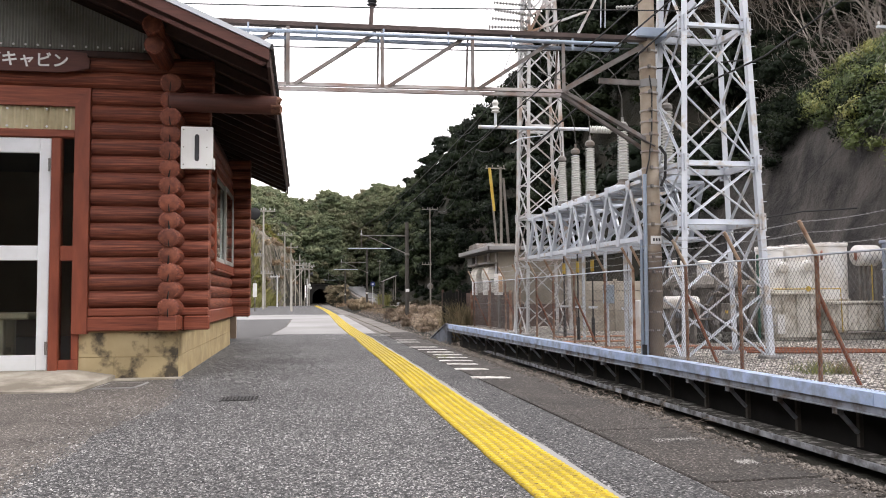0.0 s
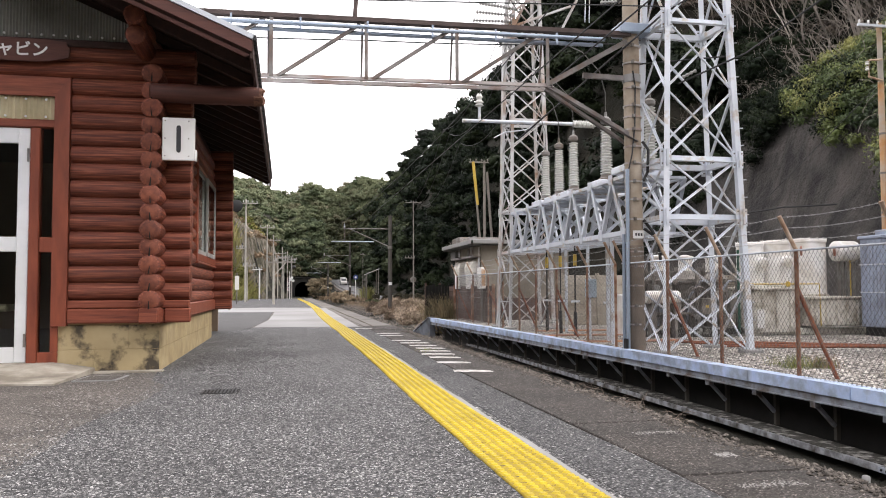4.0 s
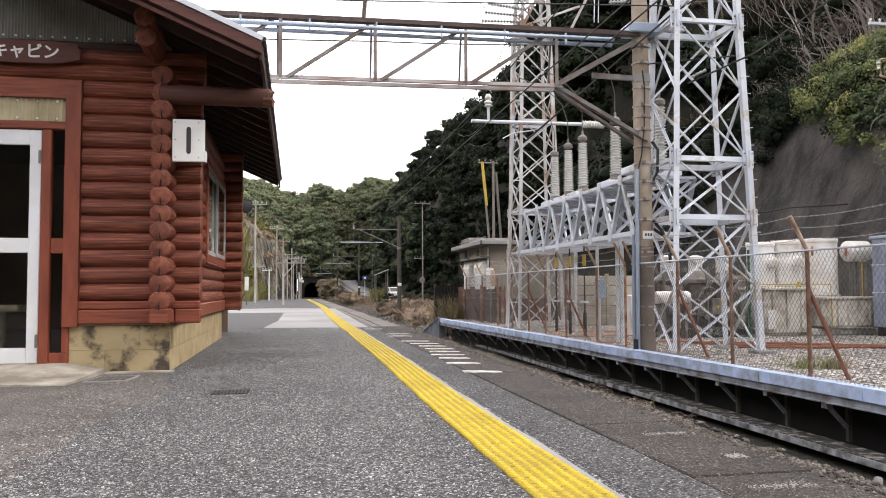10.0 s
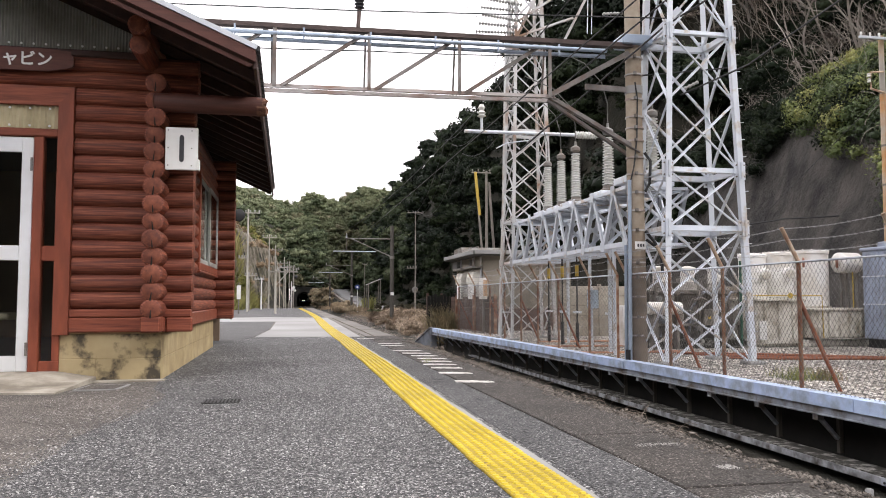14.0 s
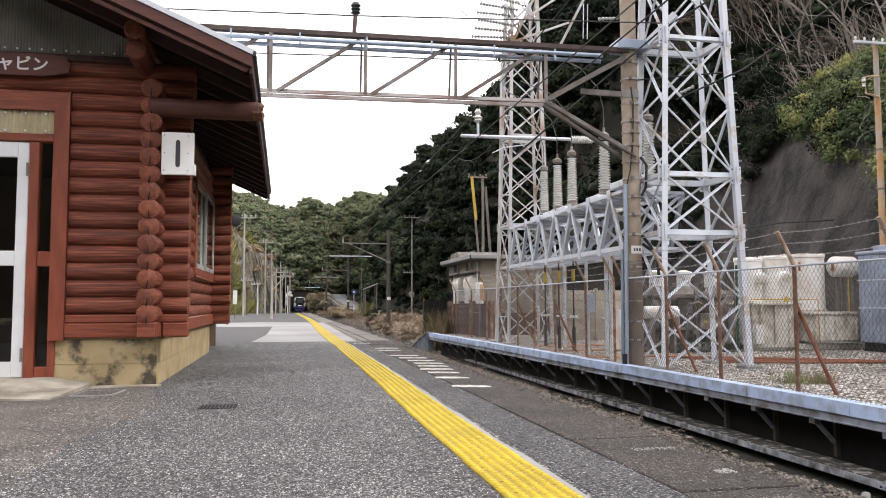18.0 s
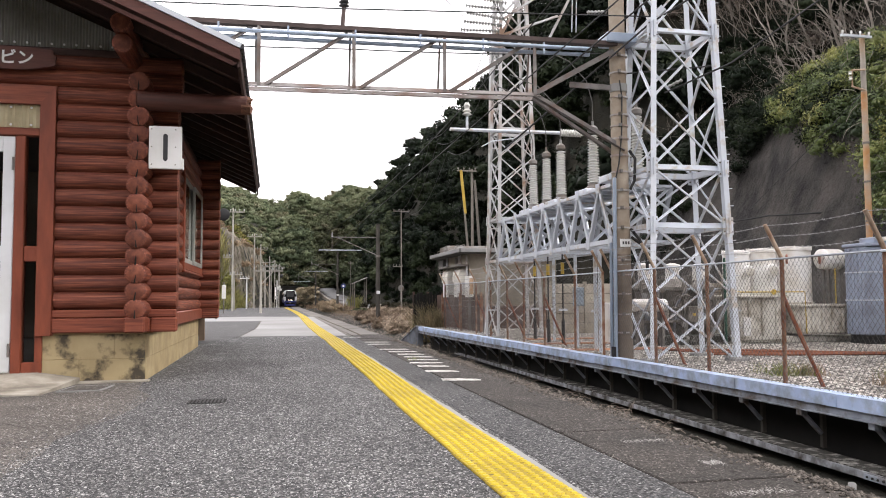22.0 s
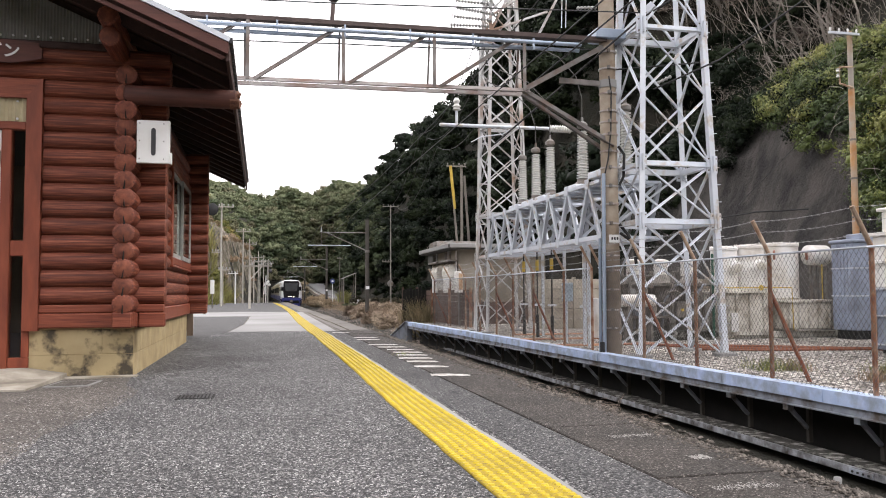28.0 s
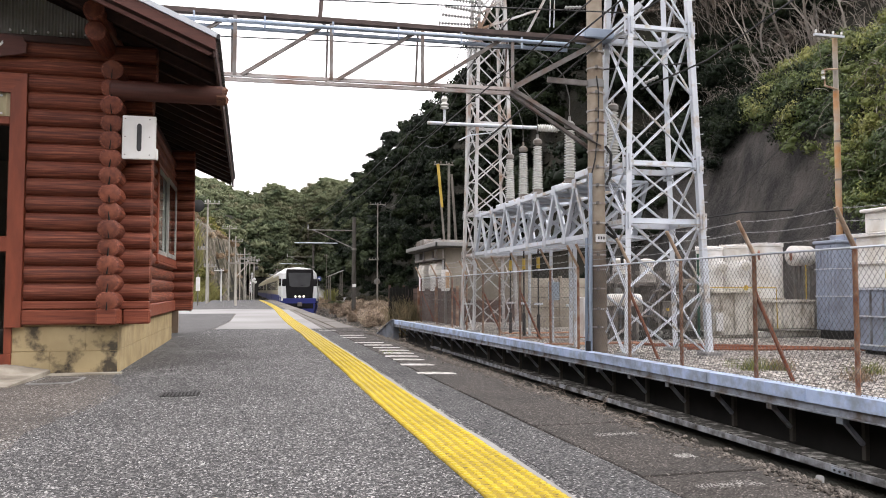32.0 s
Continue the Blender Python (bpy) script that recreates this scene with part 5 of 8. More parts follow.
edge = thing("steel_platform_edge", (5.6, 16, -0.3), "pale blue coping beam on steel brackets along the track", "platform edge")
y = 2.0
rng = random.Random(5)
while y < 28.2:
    y1 = min(y + 1.8, 28.3)
    jit = rng.uniform(-0.004, 0.004)
    part("coping", Shape().prism([(beam_x(y) + jit, y), (beam_x(y) + 0.2, y), (beam_x(y1) + 0.2, y1 - 0.012), (beam_x(y1) + jit, y1 - 0.012)], -0.44 + jit, -0.3 + jit), M_COPE, edge)
    y = y1
part("channel", Shape().prism([(beam_x(2) + 0.03, 2), (beam_x(2) + 0.1, 2), (beam_x(28.3) + 0.1, 28.3), (beam_x(28.3) + 0.03, 28.3)], -0.52, -0.442), M_BRKT, edge)
part("lower_flange", Shape().prism([(beam_x(2) + 0.0, 2), (beam_x(2) + 0.12, 2), (beam_x(28.3) + 0.12, 28.3), (beam_x(28.3) + 0.0, 28.3)], -0.535, -0.522), M_BRKT, edge)
for k in range(24):
    y = 3.7 + k * 1.078
    x = beam_x(y)
    part("bracket", Shape().bar((x + 0.07, y, -0.575), (x + 0.3, y, -0.82), 0.05, 0.04).box(x + 0.02, y - 0.045, -0.6, x + 0.1, y + 0.045, -0.536), M_BRKT, edge)
    part("back_post", Shape().bar((x + 0.33, y, -0.53), (x + 0.33, y, -0.98), 0.05, 0.05), M_DPOLE, edge)
y = 2.0
while y < 28.6:
    y1 = min(y + 2.4, 28.9)
    x = 5.74
    part("ledge", Shape().prism([(x, y), (x + 0.3, y), (x + 0.3, y1 - 0.02), (x, y1 - 0.02)], -1.05, -0.975 + rng.uniform(-0.008, 0.008)), M_LEDGE, edge)
    y = y1
part("lip", Shape().box(5.715, 2.0, -1.06, 5.738, 28.6, -0.99), M_LIP, edge, "grey steel lip along the lower ledge")
fp = part("joint_plate", Shape().box(5.7, 6.55, -1.06, 5.713, 6.87, -1.0, 0.003), M_BRKT, edge, "bolted steel joint plate")
for k in range(4):
    part("bolt", Shape().tube((5.7, 6.6 + k * 0.072, -1.03), (5.688, 6.6 + k * 0.072, -1.03), 0.012, n=6), M_BLACK, fp)
stub = thing("pipe_stub", (5.0, 6.15, -1.2), "grey pipe stub with a white cap beside the track", "pipe")
part("pipe", Shape().tube((4.93, 6.1, -1.25), (4.985, 6.15, -0.95), 0.028, n=10), M_BRKT, stub)
part("cap", Shape().lathe((4.98, 6.145, -0.97), [(0.034, 0), (0.036, 0.02), (0.036, 0.06), (0.028, 0.075), (0.01, 0.08)], 12, (0.18, 0.16, 1)), M_CONC, stub, "white cap", smooth=True)
# this wall's colour carries the deep shade below the coping
part("back_wall", Shape().prism([(beam_x(2) + 0.45, 2), (beam_x(2) + 0.5, 2), (beam_x(28.3) + 0.5, 28.3), (beam_x(28.3) + 0.45, 28.3)], -1.35, -0.445), M_PIT, edge, "wall under the coping, shade put into its near-black colour")
solo("yard_margin", Shape().prism([(beam_x(2) + 0.21, 2), (6.46, 2), (6.46, 28.3), (beam_x(28.3) + 0.21, 28.3)], -0.44, -0.345), M_GRAVEL, "gravel margin between the coping and the fence", "gravel yard", kind="structure")
wl = [(28.3, 5.13, -0.3), (28.6, 5.08, -0.32), (30.3, 4.8, -1.02), (30.6, 4.74, -1.04)]
vs = [(x + o, y, z) for y, x, z in wl for o in (0, 0.2)] + [(x + o, y, -1.4) for y, x, z in wl for o in (0, 0.2)]
s = Shape().add(vs, [(2 * k, 2 * k + 1, 2 * k + 3, 2 * k + 2) for k in range(3)] + [(2 * k, 2 * k + 2, 2 * k + 10, 2 * k + 8) for k in range(3)] + [(2 * k + 1, 2 * k + 9, 2 * k + 11, 2 * k + 3) for k in range(3)] + [(0, 8, 9, 1), (6, 7, 15, 14)])
M_WING = mat("blue_grey_concrete", [(0.1, 0.115, 0.14), (0.16, 0.18, 0.21)], 3, 0.8, bump=0.2, stain=((0.06, 0.06, 0.062), 2.5, 0.3, 0.12))
wing = thing("wing_wall", (5.0, 29.4, -1.2), "grey-blue sloping end wall of the coping beam", "end wall")
part("wall", s, M_WING, wing)
part("top_cap", Shape().bar((5.2, 28.45, -0.29), (4.88, 30.45, -1.0), 0.26, 0.05, 0.01), M_BRKT, wing, "paler capping strip")
part("foot_block", Shape().box(4.62, 30.2, -1.4, 5.1, 31.0, -1.08, 0.02), M_WING, wing)

# chain-link fence
FX = 5.99
fence = thing("chain_link_fence", (FX, 15, YARD), "rusty chain-link fence with barbed wire round the substation", "fence")
posts = [3.5, 5.15, 6.8, 8.45, 10.14, 11.71, 13.34, 13.75, 15.15, 17.0, 18.5, 19.9, 21.5, 23.13, 25.1, 27.5]
for k, y in enumerate(posts):
    p_ = part("post", Shape().tube((FX, y, YARD - 0.1), (FX, y, 1.2), 0.026, n=8), M_RUST, fence, "rusty tubular post")
    part("top_arm", Shape().tube((FX, y, 1.195), (FX - 0.215, y, 1.6), 0.0255, n=8), M_RUSTP, p_, "paler bent top")
    if k in (3, 5, 9, 11, 13, 15, 1):
        part("brace", Shape().tube((FX, y, 0.75), (FX + 0.5, y - 0.05, YARD - 0.05), 0.025, n=8), M_RUSTR, fence, "red-brown diagonal brace")
for a, b in zip(posts, posts[1:]):
    if b - a < 0.6:
        continue
    part("top_rail", Shape().tube((FX - 0.045, a, 1.19), (FX - 0.045, b, 1.19), 0.014, n=6), M_GALVD, fence)
    s = Shape()
    z0, z1, pitch = YARD + 0.04, 1.19, 0.072
    h = z1 - z0
    rise = h / 1.25
    k = int((b - a + rise) / pitch) + 1
    for i in range(k):
        c = a - rise + i * pitch
        for sgn in (1, -1):
            y0, y1 = (c, c + rise) if sgn > 0 else (c + rise, c)
            zz0, zz1 = z0, z1
            pa, pb = Vector((FX - 0.045 + 0.002 * sgn, y0, z0)), Vector((FX - 0.045 + 0.002 * sgn, y1, z1))
            d = pb - pa
            t0, t1 = 0.0, 1.0
            for lim, side_ in ((a, 1), (b, -1)):
                f0, f1 = (pa.y - lim) * side_, (pb.y - lim) * side_
                if f0 < 0 and f1 < 0:
                    t1 = -1
                elif f0 < 0:
                    t0 = max(t0, f0 / (f0 - f1))
                elif f1 < 0:
                    t1 = min(t1, f0 / (f0 - f1))
            if t1 > t0 + 0.01:
                s.tube(pa + d * t0, pa + d * t1, 0.0022, n=3, caps=False)
    part("wire_mesh", s, M_GWIRE, fence, "grey wire mesh panel")
for lift in (0.32, 0.65, 0.97):
    s = Shape()
    for a, b in zip(posts, posts[1:]):
        if b - a < 0.6:
            continue
        pts = []
        for i in range(7):
            t = i / 6
            pts.append((FX - 0.215 * lift, a + (b - a) * t, 1.2 + 0.4 * lift - 0.03 * math.sin(t * math.pi)))
        s.path(pts, 0.0024, 4)
        for i in range(int((b - a) / 0.11)):
            yb = a + 0.06 + i * 0.11
            zb = 1.2 + 0.4 * lift - 0.03 * math.sin((yb - a) / (b - a) * math.pi)
            s.tube((FX - 0.215 * lift - 0.015, yb - 0.01, zb - 0.014), (FX - 0.215 * lift + 0.015, yb + 0.01, zb + 0.014), 0.0013, n=3)
            s.tube((FX - 0.215 * lift - 0.012, yb + 0.012, zb + 0.014), (FX - 0.215 * lift + 0.012, yb - 0.012, zb - 0.014), 0.0013, n=3)
    part("barbed_wire", s, M_BARB, fence)

# lattice towers


def lattice(name, cx, cy, levels, halfx, halfy, leg, brace, material, label, step=0.0):
    t_ = thing(name, (cx, cy, YARD), label, "lattice tower")
    corner = lambda z, sx, sy: Vector((cx + sx * halfx(z), cy + sy * halfy(z), z))
    z0, z1 = levels[0], levels[-1]
    for sx in (-1, 1):
        for sy in (-1, 1):
            part("leg", Shape().angle(corner(z0, sx, sy), corner(z1, sx, sy), leg, 0.014, sx * sy), material, t_)
            part("footing", Shape().box(corner(z0, sx, sy).x - 0.16, corner(z0, sx, sy).y - 0.16, YARD - 0.1, corner(z0, sx, sy).x + 0.16, corner(z0, sx, sy).y + 0.16, YARD + 0.06, 0.02), M_CONC, t_)
    for a, b in zip(levels, levels[1:]):
        for f in range(4):
            c0, c1 = ((-1, -1), (1, -1), (1, 1), (-1, 1))[f], ((1, -1), (1, 1), (-1, 1), (-1, -1))[f]
            p, q = corner(a, *c0), corner(b, *c1)
            part("diagonal", Shape().angle(p, q, brace, 0.008), material, t_)
            p, q = corner(a, *c1), corner(b, *c0)
            part("diagonal", Shape().angle(p, q, brace, 0.008, -1), material, t_)
    return t_, corner


def ring(t_, corner, z, w, material):
    for f in range(4):
        c0, c1 = ((-1, -1), (1, -1), (1, 1), (-1, 1))[f], ((1, -1), (1, 1), (-1, 1), (-1, -1))[f]
        part("ring_member", Shape().angle(corner(z, *c0), corner(z, *c1), w, 0.01), material, t_)
        g = corner(z, *c0)
        u_ = w / 0.1
        gp = part("gusset", Shape().box(g.x - 0.1 * u_, g.y - 0.016, z - 0.15 * u_, g.x + 0.1 * u_, g.y + 0.016, z + 0.15 * u_).box(g.x - 0.016, g.y - 0.09 * u_, z - 0.14 * u_, g.x + 0.016, g.y + 0.09 * u_, z + 0.14 * u_), material, t_)
        for i in range(4):
            part("bolt", Shape().tube((g.x + (0.07 if i % 2 else -0.07) * u_, g.y - 0.03, z + (0.1 if i > 1 else -0.1) * u_), (g.x + (0.07 if i % 2 else -0.07) * u_, g.y - 0.016, z + (0.1 if i > 1 else -0.1) * u_), 0.014, n=6), M_BSTEEL, gp)


big, cb = lattice("lattice_tower", 6.95, 12.78, [YARD, 0.78, 1.95, 2.95, 4.15, 5.35, 6.6, 7.9, 9.2], lambda z: 0.79 - 0.037 * (z - YARD), lambda z: 0.58 - 0.022 * (z - YARD), 0.1, 0.038, M_GALV,
                  "tall white steel lattice tower in the substation yard")
for z in (1.95, 2.95, 5.35):
    ring(big, cb, z, 0.1, M_GALV)
ring(big, cb, 6.6, 0.08, M_GALV)
for sx, sy in ((1, -1), (-1, -1), (1, 1)):
    g = cb(6.62, sx, sy)
    part("rusted_gusset", Shape().box(g.x - 0.085, g.y - 0.019, 6.54, g.x + 0.085, g.y + 0.019, 6.7), M_RUSTP, big, "orange-rusted gusset plate")
for k in range(26):
    c = cb(0.2 + k * 0.3, 1, -1)
    part("step_bolt", Shape().tube(c + Vector((0.05, 0, 0)), c + Vector((0.13, -0.02, 0)), 0.007, n=5), M_GALV, big)
small, cs = lattice("lattice_tower", 6.55, 21.2, [YARD, 0.7, 1.75, 2.9, 3.75, 4.6, 5.4, 6.2, 7.0, 7.8, 8.6, 9.4], lambda z: 0.62 - 0.027 * (z - YARD), lambda z: 0.6 - 0.027 * (z - YARD), 0.09, 0.036, M_GALVR,
                    "narrow white lattice tower with rust-streaked steel")
for z in (1.75, 2.9, 5.4, 7.8):
    ring(small, cs, z, 0.08, M_GALVR)
lad = thing("ladder", (5.72, 20.7, YARD), "thin steel ladder pole beside the narrow tower", "ladder")
part("rail", Shape().tube((5.62, 20.6, YARD), (5.79, 20.6, 7.5), 0.025, n=6), M_GALVR, lad)
for k in range(7):
    z = 0.4 + k * 1.1
    part("rung", Shape().bar((5.64 + 0.022 * z, 20.6, z), (5.92 + 0.022 * z, 20.65, z), 0.03, 0.03), M_GALVR, lad)

# box girder between the towers, in lattice
girder = thing("lattice_girder", (6.6, 17, 1.75), "white steel lattice girder carrying insulators", "girder")
GX0, GX1, GY0, GY1, GZ0, GZ1 = 6.02, 7.2, 13.35, 20.65, 1.75, 2.78
for x in (GX0, GX1):
    for z in (GZ0, GZ1):
        part("chord", Shape().angle((x, GY0, z), (x, GY1, z), 0.085 if z == GZ0 else 0.06, 0.012, 1 if x == GX0 else -1), M_GALV, girder)
npan = 14
stepy = (GY1 - GY0) / npan
for k in range(npan + 1):
    y = GY0 + k * stepy
    for x in (GX0, GX1):
        if k < npan:
            up = (k % 2 == 0) == (x == GX0)
            za, zb = (GZ0, GZ1) if up else (GZ1, GZ0)
            # every second diagonal is greyer, its shadowed side put into the colour
            part("diagonal", Shape().angle((x, y, za), (x, y + stepy, zb), 0.075, 0.01), M_GALV if up else M_GALVD, girder)
    for z in (GZ0, GZ1):
        part("cross_member", Shape().angle((GX0, y, z), (GX1, y, z), 0.06, 0.008), M_GALV, girder)
        if k < npan:
            p, q = (GX0, GX1) if k % 2 else (GX1, GX0)
            part("lacing", Shape().angle((p, y, z), (q, y + stepy, z), 0.05, 0.006), M_GALVD, girder)
    if k % 2 == 0:
        part("sway_brace", Shape().angle((GX0, y, GZ0), (GX1, y, GZ1), 0.05, 0.006), M_GALVD, girder)
        part("sway_brace", Shape().angle((GX1, y, GZ0), (GX0, y, GZ1), 0.05, 0.006), M_GALVD, girder)
    for z in (GZ0, GZ1):
        if (k % 2 == 0) == (z == GZ0):
            part("node_plate", Shape().box(GX0 - 0.055, y - 0.09, z - 0.09, GX0 - 0.045, y + 0.09, z + 0.09), M_GALV, girder)
part("top_plate", Shape().box(6.2, 13.6, 2.83, 7.0, 20.3, 2.87), M_GALV, girder)

# bushings on the girder
def bushing(x, y, z, h, r, tilt=(0, 0, 1)):
    b_ = thing("insulator", (x, y, z), "ribbed grey porcelain bushing with a metal cap", "insulator", "bushings on the girder")
    ax = Vector(tilt).normalized()
    base = Vector((x, y, z))
    part("base", Shape().lathe(base, [(r * 1.5, 0), (r * 1.5, 0.05), (r * 1.1, 0.08), (r, 0.14)], 14, ax), M_GREYEQ, b_, smooth=True)
    n_ = int((h - 0.14) / 0.058)
    prof = []
    for k in range(n_):
        rr = r * (1.0 - 0.2 * k / n_)
        zz = 0.14 + k * 0.058
        prof += [(rr * 0.78, zz), (rr * 1.15, zz + 0.018), (rr * 1.15, zz + 0.028), (rr * 0.78, zz + 0.04)]
    part("porcelain_body", Shape().lathe(base, prof, 16, ax), M_PORC, b_, smooth=True)
    part("cap", Shape().lathe(base, [(r * 0.7, h), (r * 0.95, h + 0.02), (r * 0.95, h + 0.09), (r * 0.6, h + 0.13), (r * 0.25, h + 0.15), (r * 0.2, h + 0.25)], 12, ax), M_GREYEQ, b_, smooth=True)
    return b_


BUSH = [(6.61, 19.5, 1.16, 0.115), (6.62, 18.5, 1.18, 0.115), (6.62, 17.5, 1.18, 0.115), (6.63, 15.6, 1.2, 0.118), (6.85, 14.0, 1.22, 0.12), (6.3, 13.6, 1.22, 0.12)]
for x, y, h, r in BUSH:
    part("bushing_seat", Shape().box(x - 0.3, y - 0.3, 2.87, x + 0.3, y + 0.3, 3.0, 0.015), M_GALV, girder)
    bushing(x, y, 3.0, h + 0.03, r)
# cable rods rising to the girder
for x, y, h, r in BUSH[:4]:
    rod = thing("cable_riser", (x, y, YARD), "black cable riser with a yellow upper sleeve", "cable riser", "cable risers under the girder")
    part("cable", Shape().tube((x, y, YARD), (x, y, 1.8), 0.02, n=8), M_BLACK, rod)
    part("foot_sleeve", Shape().tube((x, y, YARD), (x, y, YARD + 0.55), 0.042, n=10), M_BLACK, rod)
    part("yellow_sleeve", Shape().tube((x, y, 1.28), (x, y, 1.55), 0.042, n=10), M_YPIPE, rod, "yellow warning sleeve")
    part("clamp", Shape().box(x - 0.1, y - 0.03, 0.42, x + 0.1, y + 0.03, 0.47), M_GALV, rod)
for k, (x, y) in enumerate(((6.95, 19.0), (6.9, 17.4), (6.5, 15.3), (6.3, 14.6))):
    solo("steel_post", Shape().box(x - 0.03, y - 0.03, YARD, x + 0.03, y + 0.03, 1.76), M_GALV, "white steel post standing under the girder", "post", "posts under the girder", at=(x, y, YARD))
box_ = thing("switch_box", (6.42, 16.1, 0.5), "small pale blue switch box on a post", "switch box")
part("post", Shape().tube((6.42, 16.1, YARD), (6.42, 16.1, 1.0), 0.03, n=8), M_GALV, box_)
part("case", Shape().box(6.3, 15.95, 0.55, 6.52, 16.07, 0.95, 0.012), mat("pale_blue_paint", [(0.36, 0.44, 0.52), (0.42, 0.5, 0.58)], 3, 0.5, bump=0.05), box_)

# substation building and walls
bld = thing("substation_building", (7.6, 28, YARD), "low grey substation building with a flat concrete roof", "building")
part("wall", Shape().box(6.7, 26.8, YARD, 9.9, 31.2, 2.26), M_BLDG, bld)
part("roof", Shape().box(6.3, 26.4, 2.26, 10.4, 31.6, 2.39, 0.02), M_ROOFG, bld, "overhanging flat roof slab")
part("stained_base", Shape().box(6.66, 26.76, YARD, 9.94, 26.8, 0.42).box(6.66, 26.8, YARD, 6.7, 31.2, 0.42), M_BRPLANK, bld, "brown-stained foot of the wall")
lv = part("louvre_window", Shape().box(6.675, 26.95, 1.0, 6.7, 27.75, 1.75), M_PIT, bld, "dark louvred opening")
for k in range(7):
    part("slat", Shape().box(6.66, 26.97, 1.04 + k * 0.1, 6.68, 27.73, 1.07 + k * 0.1), M_GREYEQ, lv)
part("roof_edge", Shape().box(6.24, 26.34, 2.3, 6.3, 31.6, 2.44, 0.01).box(6.24, 26.34, 2.3, 10.4, 26.4, 2.44, 0.01), M_CONC, bld, "pale roof edge")
part("roof_hutch", Shape().prism_x([(29.6, 2.39), (29.9, 2.75), (31.2, 2.72), (31.4, 2.39)], 6.6, 8.2), M_GREYEQ, bld, "grey roof hatch")
part("junction_box", Shape().box(6.5, 30.2, 1.85, 6.7, 31.1, 2.2, 0.01), M_ROOFG, bld)
for y in (27.9, 28.15, 30.1):
    part("wall_pipe", Shape().tube((6.64, y, 0.4), (6.64, y, 2.26), 0.03, n=8), M_GALVR, bld)
part("wall_pipe", Shape().path([(6.62, 26.85, 2.2), (6.62, 26.85, 0.45), (6.62, 27.3, 0.4)], 0.03, 8), M_GALVR, bld)
for k in range(4):
    part("roof_rail", Shape().tube((6.5, 26.7 + k * 1.5, 2.39), (6.5, 26.7 + k * 1.5, 2.58), 0.012, n=6), M_GREYEQ, bld)
part("roof_rail", Shape().tube((6.5, 26.7, 2.58), (6.5, 31.2, 2.58), 0.012, n=6), M_GREYEQ, bld)
for k, y in enumerate((27.0, 28.9)):
    hood = [(6.66, 1.3), (6.38, 1.3), (6.36, 1.5), (6.42, 1.7), (6.55, 1.8), (6.66, 1.82)]
    v_ = part("vent_hood", Shape().prism_y(hood, y, y + 1.0), M_BEIGE, bld, "pale rounded vent hood")
    part("slat_box", Shape().box(6.4, y + 0.1, 0.75, 6.66, y + 0.9, 1.29), M_DRUM, v_)
    part("hood_shelf", Shape().box(6.3, y - 0.2, 1.84, 6.68, y + 1.2, 1.9), M_GREYEQ, v_)
part("wall_pipe", Shape().tube((6.62, 28.4, YARD), (6.62, 28.4, 2.2), 0.05, n=8), M_GREYEQ, bld)
plank_wall = thing("plank_wall", (6.4, 28, YARD), "weathered brown plank wall beside the substation building", "wall")
for k in range(6):
    for j in range(3):
        part("plank", Shape().box(6.45 + 0.004 * (k % 2), 24.2 + j * 2.9, YARD + k * 0.2, 6.51, 24.2 + j * 2.9 + 2.86, YARD + k * 0.2 + 0.188, 0.006), M_BRPLANK, plank_wall)
for j in range(4):
    part("stanchion", Shape().box(6.38, 24.12 + j * 2.9, YARD, 6.46, 24.2 + j * 2.9, YARD + 1.25), M_RUST, plank_wall)
meter = thing("meter_cabinet", (6.35, 25.0, 0.9), "small white cabinet with an orange face on the wall", "cabinet")
part("case", Shape().box(6.28, 25.2, 0.75, 6.44, 25.75, 1.45, 0.012), M_DRUM, meter)
part("face", Shape().box(6.3, 25.192, 0.85, 6.43, 25.199, 1.38), M_ORANGE, meter)
part("mount", Shape().box(6.34, 25.4, YARD, 6.4, 25.5, 0.75), M_GREYEQ, meter)
bw = thing("panel_wall", (10, 22.6, YARD), "beige concrete panel wall behind the yard", "wall")
for k in range(6):
    for r in range(5):
        part("panel", Shape().box(8.1 + k * 1.15, 22.55 + 0.006 * (r % 2), YARD + r * 0.3, 8.1 + k * 1.15 + 1.13, 22.62, YARD + r * 0.3 + 0.29, 0.008), M_BLOCK, bw)
    part("pier", Shape().box(8.06 + k * 1.15, 22.5, YARD, 8.13 + k * 1.15, 22.66, 1.2), M_BLOCK, bw)
# cable troughs of rusty plate on the gravel
for k, (x, y, a) in enumerate(((6.9, 17.6, 0), (6.9, 15.4, 0), (7.6, 19.6, 0))):
    tr = thing("cable_trough", (x, y, YARD), "red-brown rusty cable trough cover on the gravel", "cable trough", "cable troughs in the yard")
    for j in range(4):
        part("cover", Shape().box(x - 1.2 + j * 0.62, y - 0.22, YARD - 0.02, x - 1.2 + j * 0.62 + 0.6, y + 0.22, YARD + 0.018, 0.006), M_TROUGH, tr)

# rusty pipes that lie bent on the gravel
for k in range(5):
    pts = [(7.6 + 0.7 * j + 0.1 * k, 14.6 - 0.32 * j - 0.26 * k + 0.25 * math.sin(j * 0.9 + k), YARD + 0.025 + 0.012 * (k % 2)) for j in range(9)]
    solo("ground_pipe", Shape().path(pts, 0.022, 6), M_RUSTR, "red-brown rusty pipe lying bent on the gravel", "pipe", "rusty pipes in the yard", at=pts[0])

